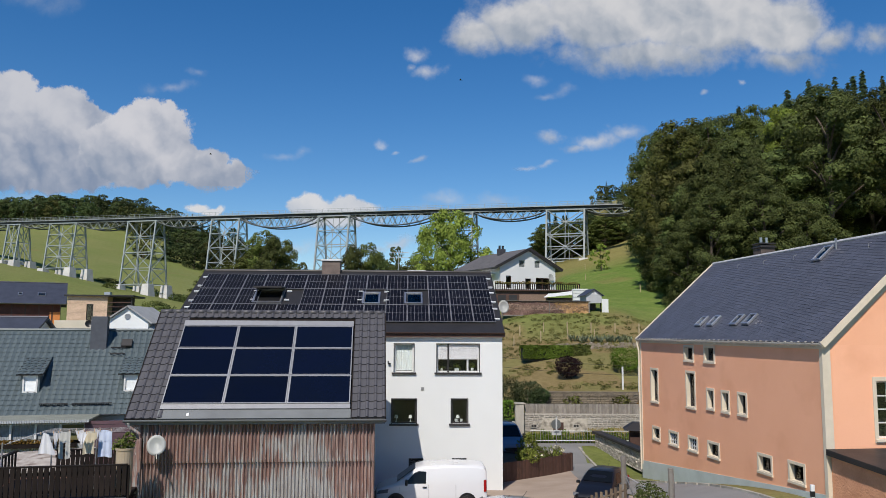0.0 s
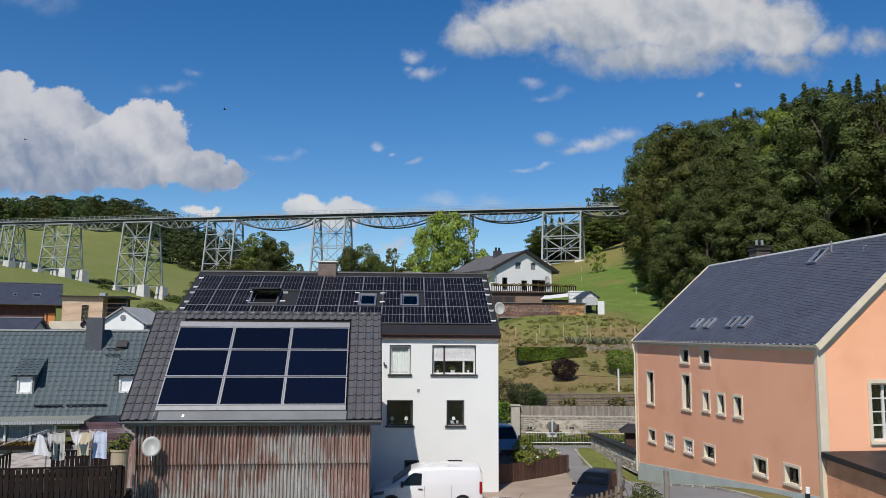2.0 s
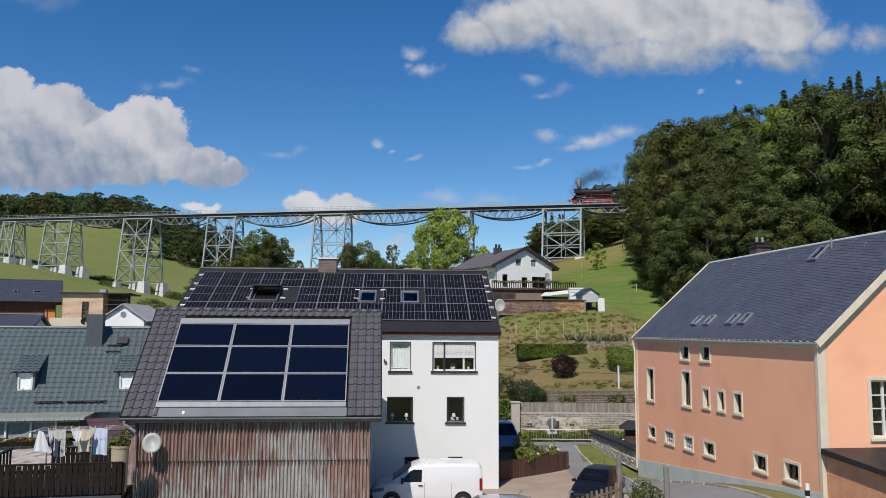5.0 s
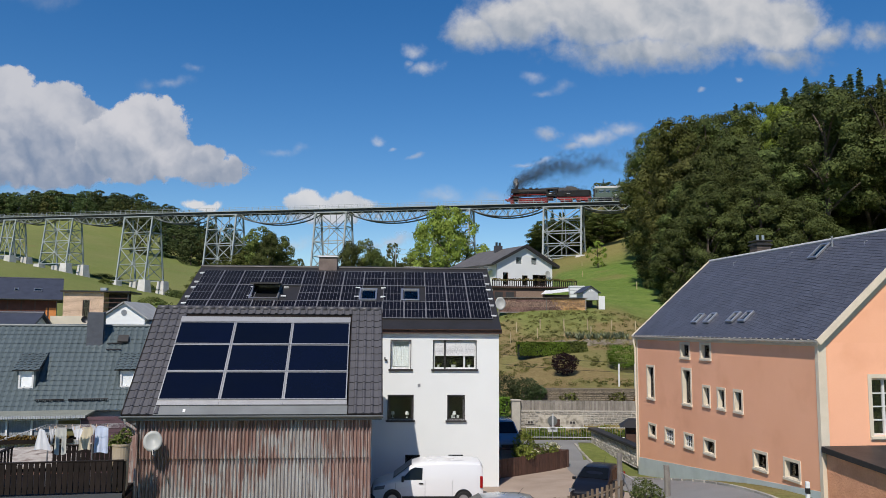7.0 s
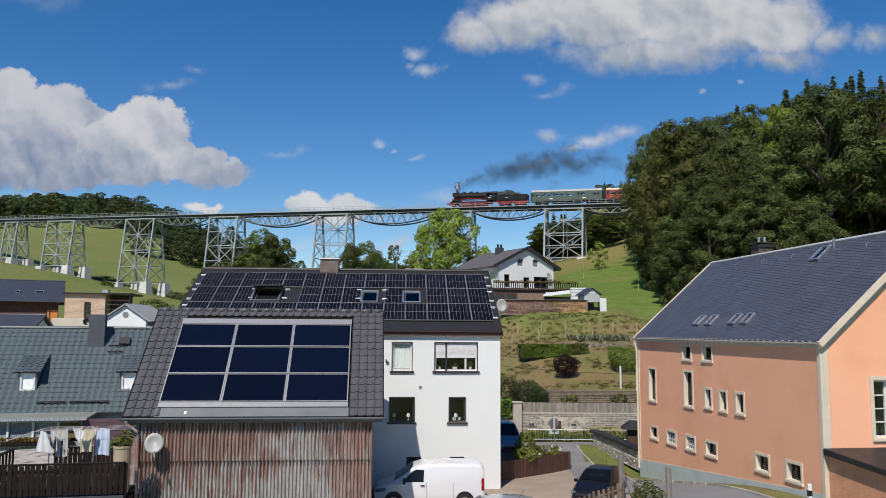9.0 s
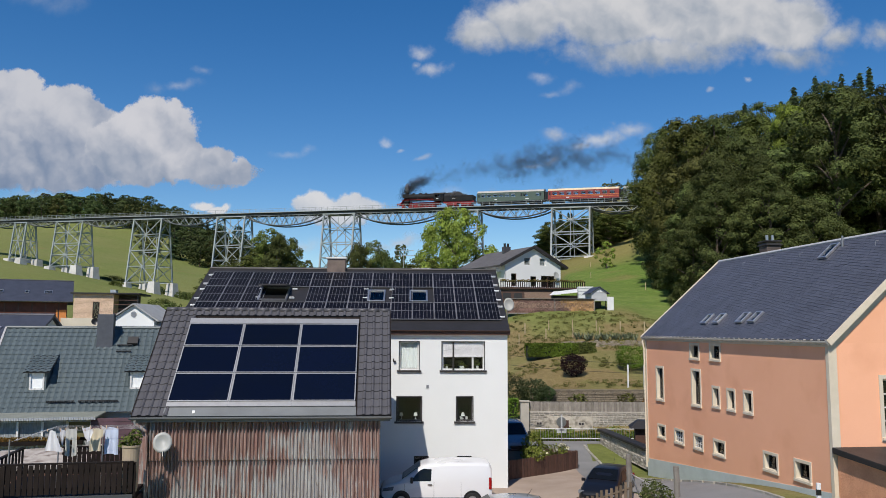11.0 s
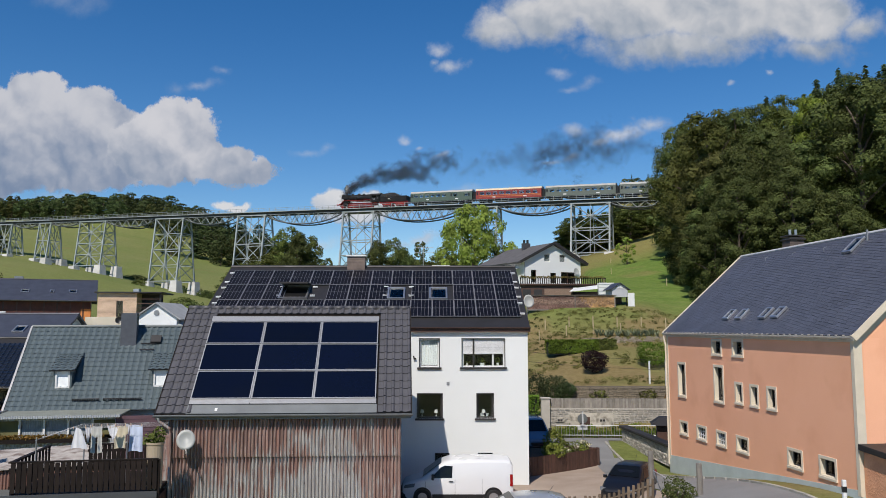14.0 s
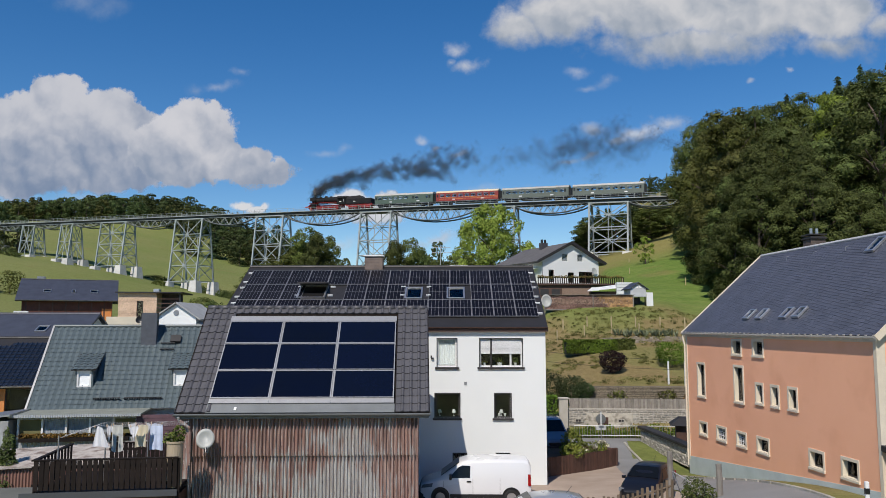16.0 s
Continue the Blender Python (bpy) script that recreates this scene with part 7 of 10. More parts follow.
    for x, y, h, r in ((7.42, 32.6, 1.9, 0.13), (8.74, 30.4, 1.2, 0.13)):
        p = thing("timber_post", "thick weathered grey timber post", "post", pose(x, y, land(x, y)))
        part("post", Geo().tube([(0, 0, -0.3), (0.02, 0, h * 0.5), (0, 0.02, h)], r, 8, r * 0.85), M["grey_wood"], p)
    g = thing("gate_frame", "grey tubular gate frame leaning beside the fence", "gate", pose(7.2, 31.2, land(7.2, 31.2)))
    part("frame", Geo().tube([(0, 0, 0), (0, 0, 1.35), (1.1, -0.3, 0.75), (1.1, -0.3, 0)], 0.035, 8), M["alu"], g)
    part("brace", Geo().tube([(0, 0, 1.3), (0.45, -0.1, 0.1)], 0.025, 6), M["alu"], g)
    rubble_wall("low_wall", "low mossy brown stone wall beside the lane", pose(8.15, 33.0, 0.45, 0, 0, -62), 3.4, 0, 0.95, 0.35, 12, 0.34, pattern="stone_dark")
    shrub("shrub", "leafy green bush beside the posts", 7.95, 30.6, 0.75, 1.0, "leaf_dark", 45, 1500, 0.08)
    mk = thing("marker_post", "white road marker post with a black band", "marker post", pose(11.75, 25.2, land(11.75, 25.2)))
    part("body", Geo().box(-0.06, 0.06, -0.05, 0.05, -0.2, 1.0), M["white_paint"], mk, bevel=0.015)
    part("band", Geo().box(-0.063, 0.063, -0.053, 0.053, 0.62, 0.80), M["black"], mk)
    # annex with the flat dark roof beside the gable
    an = thing("annex", "rough apricot annex with a dark flat sheet roof", "annex", pose(13.12, 27, 0, 0, 0, 8.17))
    part("wall", Geo().box(0.15, 7.5, -3.6, -0.05, 1.0, 3.85), M["orange_rough"], an)
    part("roof", Geo().hexa([(-0.05, -3.9, 3.62), (7.8, -3.9, 3.62), (7.8, -0.06, 3.85), (-0.05, -0.06, 3.85)], [(-0.05, -3.9, 3.80), (7.8, -3.9, 3.80), (7.8, -0.06, 4.06), (-0.05, -0.06, 4.06)]), M["black_roof"], an, bevel=0.02)


M["grey_white"] = mat("grey-white boards", (0.46, 0.47, 0.48), (0.40, 0.41, 0.42), 0.6, bump=0.2, rib=('Z', 0.14), vary=0)
M["cellar"] = mat("old cream plaster", (0.52, 0.475, 0.40), (0.36, 0.325, 0.27), 0.9, scale=1.6, fine=9, bump=0.5, vary=0, stain=((0.20, 0.18, 0.145), 0.45, 2.2))
M["sign_back"] = mat("bare sign metal", (0.16, 0.17, 0.17), (0.12, 0.13, 0.13), 0.5, 0.5, bump=0.05)
M["petal"] = leaf_mat("cream petals", (0.62, 0.58, 0.42), (0.72, 0.70, 0.56), (0.55, 0.50, 0.20))
M["grey_brown"] = mat("weathered brown slats", (0.16, 0.115, 0.075), (0.10, 0.075, 0.05), 0.85, scale=4, fine=40, vary=0.3)
M["stone_dark"] = mat("dark garden stone", (0.20, 0.165, 0.12), (0.12, 0.10, 0.075), 0.9, scale=2.5, fine=18, bump=0.5, vary=0.4)
M["orange_rough"] = mat("rough apricot roughcast", (0.70, 0.35, 0.205), (0.56, 0.26, 0.145), 0.95, scale=2.0, fine=14, bump=0.9, vary=0, relief=0.03)


# ---- vehicles ----
def hull(sections, mat_name, parent, name="body", smooth=True):
    """A body lofted from cross-sections: rows of (x, half width, sill z, belt z, roof half width, roof z)."""
    g = Geo()
    k = None
    for x, hw, z0, zb, rw, zr in sections:
        ring = [(hw * 0.96, z0), (hw, z0 + 0.12), (hw, (z0 + zb) / 2), (hw * 0.985, zb), (rw + (hw - rw) * 0.15, zb + (zr - zb) * 0.85), (rw * 0.86, zr - 0.02), (rw * 0.4, zr)]
        ring = ring + [(-y, z) for y, z in ring[::-1]]
        k = len(ring)
        g.v += [(x, y, z) for y, z in ring]
    n = len(sections)
    g.f = [(i * k + j, i * k + (j + 1) % k, (i + 1) * k + (j + 1) % k, (i + 1) * k + j) for i in range(n - 1) for j in range(k)]
    g.f += [tuple(range(k))[::-1], tuple((n - 1) * k + j for j in range(k))]
    return part(name, g, M[mat_name], parent, smooth=smooth, bevel=0.02)


def road_wheel(parent, x, y, r=0.32, w=0.2):
    rot = Matrix.Rotation(radians(90), 4, 'X')
    t = part("wheel", Geo().lathe([(r * 0.62, -w / 2), (r * 0.93, -w / 2), (r, -w * 0.35), (r, w * 0.35), (r * 0.93, w / 2), (r * 0.62, w / 2), (r * 0.62, -w / 2)], 24, rot), M["tyre"], parent, "", pose(x, y, r))
    part("rim", Geo().lathe([(0.0, -w * 0.3), (r * 0.2, -w * 0.36), (r * 0.6, -w * 0.42), (r * 0.62, w * 0.4), (0, w * 0.4)], 16, rot), M["rim"], t)


M["rim"] = mat("silver rim", (0.42, 0.42, 0.43), (0.3, 0.3, 0.31), 0.35, 0.7, bump=0)
M["car_white"] = mat("white car paint", (0.68, 0.68, 0.69), (0.65, 0.65, 0.66), 0.3, scale=0.5, bump=0, vary=0, coat=0.5)
M["car_dark"] = mat("black-blue car paint", (0.006, 0.006, 0.008), (0.005, 0.005, 0.007), 0.35, scale=0.5, bump=0, vary=0, coat=0.25)
M["car_blue"] = mat("blue car paint", (0.10, 0.145, 0.23), (0.085, 0.125, 0.20), 0.25, scale=0.5, bump=0, vary=0, coat=0.8)
M["car_silver"] = mat("silver car paint", (0.50, 0.51, 0.52), (0.46, 0.47, 0.48), 0.3, 0.6, scale=0.5, bump=0, vary=0, coat=0.6)
M["car_glass"] = mat("dark car glass", (0.006, 0.007, 0.008), (0.005, 0.006, 0.007), 0.05, scale=0.5, bump=0, vary=0, spec=0.25)
M["tail_red"] = mat("red lamp glass", (0.35, 0.01, 0.01), (0.28, 0.01, 0.01), 0.2, bump=0)


def hull_side(sections, x, z):
    """The half width of a hull at x and height z above its belt line."""
    for a, b in zip(sections, sections[1:]):
        if a[0] <= x <= b[0]:
            f = (x - a[0]) / (b[0] - a[0])
            _, hw, _, zb, rw, zr = (p + (q - p) * f for p, q in zip(a, b))
            hi = zb + (zr - zb) * 0.85
            u = min(max((z - zb) / (hi - zb), 0), 1)
            return hw * 0.985 + (rw + (hw - rw) * 0.15 - hw * 0.985) * u
    return sections[-1][1]


def side_glass(parent, sections, pts, sign, name="side_window"):
    """A window that lies on a hull's flank: pts of (x, z), counter-clockwise seen from the flank at -y."""
    out = [(x, sign * (hull_side(sections, x, z) + 0.008), z) for x, z in pts]
    mid = tuple(sum(p[i] for p in out) / len(out) for i in range(3))
    n = len(out)
    inner = [(x, y - sign * 0.02, z) for x, y, z in out]
    g = Geo().add([*out, *inner, mid], [(i, (i + 1) % n, 2 * n)[::1 if sign < 0 else -1] for i in range(n)] + [((i + 1) % n, i, n + i, n + (i + 1) % n)[::1 if sign < 0 else -1] for i in range(n)])
    return part(name, g, M["car_glass"], parent)


VAN = [(0.0, 0.70, 0.30, 0.60, 0.60, 0.70), (0.08, 0.84, 0.25, 0.75, 0.72, 0.88), (0.45, 0.92, 0.22, 0.93, 0.80, 1.02), (0.88, 0.95, 0.22, 1.03, 0.84, 1.15), (1.32, 0.955, 0.22, 1.08, 0.82, 1.47),
       (1.78, 0.96, 0.22, 1.10, 0.80, 1.79), (2.10, 0.96, 0.22, 1.12, 0.83, 1.88), (3.2, 0.96, 0.22, 1.12, 0.86, 1.93), (4.45, 0.96, 0.22, 1.12, 0.85, 1.91), (4.76, 0.95, 0.26, 1.12, 0.83, 1.86), (4.88, 0.92, 0.34, 1.05, 0.78, 1.70)]


def van(label, m, paint, panel=True):
    """A delivery van, nose at x = 0, tail at x = 4.88."""
    v = thing("van", label, "van", m)
    hull(VAN, paint, v)
    for y in (-1, 1):
        side_glass(v, VAN, [(1.30, 1.13), (2.22, 1.15), (2.24, 1.64), (1.90, 1.66), (1.72, 1.58)], y)
        if not panel:
            side_glass(v, VAN, [(2.40, 1.16), (3.40, 1.17), (3.40, 1.68), (2.40, 1.66)], y, "rear_side_window")
            side_glass(v, VAN, [(3.50, 1.17), (4.50, 1.17), (4.45, 1.66), (3.50, 1.68)], y, "rear_side_window")
        part("headlight", Geo().slab([(0.10, -0.855, 0.70), (0.56, -0.945, 0.76), (0.60, -0.95, 0.92), (0.16, -0.86, 0.84)], 0.03, Matrix.Diagonal((1, -y, 1, 1)) @ pose(0, -0.012, 0)), M["lamp_glass"], v)
        part("tail_light", Geo().box(4.74, 4.86, y * 0.93 - 0.05, y * 0.93 + 0.05, 0.80, 1.30), M["tail_red"], v, bevel=0.02)
        part("mirror", Geo().box(1.32, 1.44, y * 1.08 - 0.10, y * 1.08 + 0.10, 1.08, 1.34), M["black"], v, bevel=0.04)
        seam = Geo()
        for x, z0, z1 in ((2.34, 0.35, 1.12), (3.52, 0.40, 1.12), (1.06, 0.45, 1.02)):
            seam.box(x, x + 0.012, y * 0.963 - 0.006, y * 0.963 + 0.006, z0, z1)
        part("door_seam", seam, M["seam"], v)
        part("sill_trim", Geo().box(1.35, 3.65, y * 0.965 - 0.012, y * 0.965 + 0.012, 0.30, 0.46), M["black"], v, bevel=0.008)
        part("door_handle", Geo().box(2.08, 2.26, y * 0.975 - 0.02, y * 0.975 + 0.02, 0.98, 1.02), M["black"], v)
        for x in (0.93, 4.02):
            part("wheel_arch", Geo().lathe([(0.40, -0.03), (0.40, 0.03), (0.0, 0.03), (0.0, -0.03)], 24, Matrix.Translation((x, y * 0.945, 0.36)) @ Matrix.Rotation(radians(90), 4, 'X')), M["black"], v)
            road_wheel(v, x, y * 0.90, 0.33)
    part("windscreen", Geo().slab([(0.96, 0.76, 1.20), (0.96, -0.76, 1.20), (1.76, -0.70, 1.775), (1.76, 0.70, 1.775)], 0.02, pose(-0.012, 0, 0.016)), M["car_glass"], v)
    part("bumper", Geo().box(-0.06, 0.40, -0.86, 0.86, 0.20, 0.52), M["black"], v, bevel=0.08)
    part("grille", Geo().box(-0.02, 0.06, -0.5, 0.5, 0.56, 0.68), M["black"], v, bevel=0.02)


M["lamp_glass"] = mat("clear lamp glass", (0.20, 0.21, 0.23), (0.12, 0.13, 0.14), 0.12, bump=0, vary=0)
M["seam"] = mat("shadowed door gap", (0.22, 0.22, 0.23), (0.17, 0.17, 0.18), 0.6, bump=0, vary=0)
CAR = [(0.0, 0.60, 0.3, 0.55, 0.5, 0.62), (0.15, 0.76, 0.25, 0.66, 0.62, 0.76), (0.75, 0.82, 0.22, 0.84, 0.70, 0.96), (1.00, 0.83, 0.22, 0.90, 0.70, 1.05), (1.35, 0.84, 0.22, 0.92, 0.66, 1.30), (1.70, 0.84, 0.22, 0.93, 0.62, 1.47),
       (2.3, 0.84, 0.22, 0.94, 0.63, 1.52), (3.0, 0.83, 0.22, 0.95, 0.62, 1.49), (3.40, 0.81, 0.26, 0.96, 0.60, 1.40), (3.62, 0.78, 0.34, 0.92, 0.57, 1.08), (3.70, 0.72, 0.38, 0.75, 0.55, 0.84)]


def car(label, m, paint, length=3.7, height=1.5, category="car"):
    """A small car, nose at x = 0."""
    c = thing("car", label, category, m)
    s, h = length / 3.7, height / 1.5
    shape = [(x * s, w, z0, zb * h, rw, zr * h) for x, w, z0, zb, rw, zr in CAR]
    hull(shape, paint, c)
    part("windscreen", Geo().slab([(1.06 * s, 0.66, 1.09 * h), (1.06 * s, -0.66, 1.09 * h), (1.66 * s, -0.55, 1.455 * h), (1.66 * s, 0.55, 1.455 * h)], 0.02, pose(-0.014, 0, 0.016)), M["car_glass"], c)
    part("rear_window", Geo().slab([(3.60 * s, -0.58, 1.10 * h), (3.60 * s, 0.58, 1.10 * h), (3.42 * s, 0.52, 1.38 * h), (3.42 * s, -0.52, 1.38 * h)], 0.02, pose(0.02, 0, 0.008)), M["car_glass"], c)
    for y in (-1, 1):
        side_glass(c, shape, [(1.30 * s, 0.98 * h), (2.20 * s, 1.0 * h), (2.20 * s, 1.40 * h), (1.78 * s, 1.38 * h)], y)
        side_glass(c, shape, [(2.28 * s, 1.0 * h), (3.20 * s, 1.02 * h), (3.08 * s, 1.36 * h), (2.28 * s, 1.40 * h)], y, "rear_side_window")
        part("mirror", Geo().box(1.25 * s, 1.38 * s, y * 0.93 - 0.08, y * 0.93 + 0.08, 0.92 * h, 1.05 * h), M[paint], c, bevel=0.02)
        part("tail_light", Geo().box(3.60 * s, 3.70 * s, y * 0.70 - 0.06, y * 0.70 + 0.06, 0.75 * h, 1.05 * h), M["tail_red"], c)
        part("headlight", Geo().box(0.10 * s, 0.22 * s, y * 0.66 - 0.12, y * 0.66 + 0.12, 0.60 * h, 0.74 * h), M["lamp_glass"], c)
        for x in (0.72, 3.02):
            road_wheel(c, x * s, y * 0.78, 0.29, 0.17)
    part("aerial", Geo().tube([(2.9 * s, 0, 1.46 * h), (3.1 * s, 0, 1.75 * h)], 0.008, 4), M["black"], c)
    part("number_plate", Geo().box(3.70 * s, 3.715 * s, -0.26, 0.26, 0.52, 0.62), M["white_paint"], c)
    return c


# ---- balcony, laundry and lean-to beside the barn ----
def balcony():
    b = thing("balcony", "black-brown timber balcony with a slatted railing", "balcony", NEAR @ pose(-13.43, 22.5, 0, 0, 0, 11.2))
    L = 4.12
    part("floor", Geo().box(0, L, 0, 3.4, 3.02, 3.12), M["dark_wood"], b)
    part("edge_board", Geo().box(-0.35, L, -0.08, -0.045, 2.93, 3.12), M["deck_dark"], b)
    part("under_wall", Geo().box(-0.1, L, 0.15, 3.3, -0.3, 2.9), M["brown_wood"], b)
    slat = mesh_of("slat", Geo().box(-0.062, 0.062, -0.016, 0.016, 0, 0.86), M["dark_wood"])
    n = 27
    rnd = random.Random(5)
    for i in range(n):
        part("slat", slat, None, b, "", pose(0.08 + i * (L - 0.16) / (n - 1), -0.035, 3.17 + rnd.uniform(-0.01, 0.01), 0, rnd.uniform(-0.5, 0.5)))
    for i in range(11):
        part("slat", slat, None, b, "", pose(0.03, 0.2 + i * 0.30, 3.17, 0, 0, 90))
    for i in range(20):
        part("slat", slat, None, b, "", pose(1.3 + i * 0.148, 3.35, 3.17))
    for y0, y1, x0, x1 in ((-0.06, 0.05, -0.05, L), (3.30, 3.42, 1.2, L)):
        part("handrail", Geo().box(x0, x1, y0, y1, 4.03, 4.075), M["dark_wood"], b, bevel=0.008)
        part("rail", Geo().box(x0, x1, y0 + 0.05, y0 + 0.09, 3.28, 3.36), M["dark_wood"], b)
        part("rail", Geo().box(x0, x1, y0 + 0.05, y0 + 0.09, 3.80, 3.88), M["dark_wood"], b)
    part("handrail", Geo().box(-0.04, 0.08, 0.05, 3.3, 4.03, 4.075), M["dark_wood"], b)
    for x in (0.0, L - 0.05):
        part("post", Geo().box(x, x + 0.1, 0.0, 0.1, -0.3, 4.03), M["dark_wood"], b)
    # drying line
    d = thing("clothes_airer", "metal clothes line frame with thin lines", "clothes line", NEAR @ pose(-13.43, 22.5, 0, 0, 0, 11.2))
    for x, y in ((0.55, 0.35), (1.75, 0.9), (2.9, 1.4), (3.6, 1.4)):
        part("pole", Geo().tube([(x, y, 3.12), (x, y, 4.72 if x < 2 else 4.6)], 0.022, 6), M["zinc"], d)
    for i in range(5):
        y = 0.4 + i * 0.25
        part("line", Geo().tube([(0.5, y, 4.62), (1.6, y, 4.98), (2.7, y, 4.95), (4.2, y, 4.98)], 0.004, 4), M["zinc"], d)
    # laundry: x, width, drop, material, shape
    wash = [(1.52, 0.44, 0.60, "cloth_white", "cone"), (1.82, 0.18, 0.46, "cloth_white", "rag"), (1.93, 0.34, 0.82, "cloth_grey", "trousers"), (2.32, 0.28, 0.33, "cloth_white", "rag"), (2.58, 0.28, 0.33, "cloth_white", "rag"),
            (2.66, 0.38, 0.66, "cloth_cream", "shirt"), (3.06, 0.40, 0.80, "cloth_blue", "towel"), (2.86, 0.20, 0.30, "cloth_white", "rag")]
    names = {"cone": ("sheet", "white cloth hanging in a point"), "rag": ("cloth", "small white cloth pegged on the line"), "trousers": ("trousers", "pale grey trousers hanging on the line"), "shirt": ("shirt", "cream shirt hanging on the line"), "towel": ("towel", "pale blue towel hanging on the line")}
    for i, (x, w, dr, mt, kind) in enumerate(wash):
        nm, lab = names[kind]
        c = thing(nm, lab, "laundry", NEAR @ pose(-13.43, 22.5, 0, 0, 0, 11.2) @ pose(x, 0.4 + 0.25 * (i % 4), 4.95), group="laundry on the line")
        g = Geo()
        nx, nz = 10, 10
        for a in range(nz + 1):
            for q in range(nx + 1):
                u, t = q / nx, a / nz
                if kind == "cone":
                    px = w * (0.35 + (u - 0.35) * (0.35 + 0.75 * t))
                elif kind == "shirt":
                    px = w * (0.5 + (u - 0.5) * (1.15 if t < 0.35 else 0.85))
                elif kind == "rag":
                    px = w * (0.5 + (u - 0.5) * (1.0 - 0.75 * t))
                else:
                    px = w * (0.5 + (u - 0.5) * (0.92 + 0.1 * t))
                g.v.append((px, 0.02 * math.sin(u * 14 + i) * (0.3 + t), -dr * t + 0.02 * math.sin(u * 5 + i)))
        g.f = [(a * (nx + 1) + q, a * (nx + 1) + q + 1, (a + 1) * (nx + 1) + q + 1, (a + 1) * (nx + 1) + q) for a in range(nz) for q in range(nx) if not (kind == "trousers" and a > 3 and q in (4, 5))]
        part("fabric", g, M[mt], c, smooth=True)
        for px in (0.1, 0.9):
            part("peg", Geo().box(px * w - 0.01, px * w + 0.01, -0.012, 0.012, -0.03, 0.05), M["pale_wood"], c)
    p = thing("planter", "large beige planter with a leafy green plant", "planter", NEAR @ pose(-9.62, 23.6, 3.12))
    part("pot", Geo().lathe([(0.20, 0), (0.23, 0.1), (0.25, 1.3), (0.27, 1.32), (0.27, 1.38), (0.23, 1.38), (0.22, 1.3), (0, 1.3)], 20), M["beige"], p)
    part("plant", leaf_mesh("plant", leaf_cloud([((-0.10, 0, 1.48), (0.26, 0.24, 0.18)), ((0.1, 0, 1.58), (0.2, 0.2, 0.28)), ((-0.24, 0, 1.36), (0.14, 0.14, 0.1))], 420, 0.09, 77), M["leaf_mid"]), None, p)
    # dish on the barn
    dsh = thing("satellite_dish", "pale satellite dish on a wall bracket of the barn", "satellite dish", NEAR @ pose(-9.02, 24.55, 4.42))
    part("reflector", Geo().lathe([(0, 0.0), (0.12, 0.012), (0.22, 0.04), (0.315, 0.085), (0.32, 0.095), (0.22, 0.052), (0.12, 0.024), (0, 0.012)], 28, pose(0, 0, 0, 76, 0, 14) @ Matrix.Diagonal((0.9, 1, 1, 1))), M["dish_paint"], dsh, smooth=True)
    part("arm", Geo().tube([(0.0, 0.0, -0.28), (0.18, -0.42, -0.36)], 0.016, 6), M["zinc"], dsh)
    part("receiver", Geo().tube([(0.17, -0.40, -0.36), (0.13, -0.33, -0.22)], 0.035, 8), M["black"], dsh)
    part("bracket", Geo().tube([(0, 0.06, 0), (-0.02, 0.26, -0.08), (-0.10, 0.56, -0.1)], 0.022, 6).tube([(-0.02, 0.26, -0.05), (-0.02, 0.26, -0.5)], 0.02, 6), M["zinc"], dsh)


M["beige"] = mat("beige glazed pot", (0.42, 0.34, 0.24), (0.34, 0.27, 0.19), 0.55, bump=0.05)
M["dish_paint"] = mat("pale dish paint", (0.38, 0.39, 0.375), (0.33, 0.34, 0.325), 0.5, bump=0.02)
for key, c in (("cloth_white", (0.62, 0.62, 0.65)), ("cloth_grey", (0.50, 0.50, 0.47)), ("cloth_cream", (0.56, 0.49, 0.36)), ("cloth_blue", (0.55, 0.62, 0.78))):
    M[key] = mat(key.replace("_", " "), c, tuple(x * 0.85 for x in c), 0.9, scale=4, fine=60, bump=0.1)


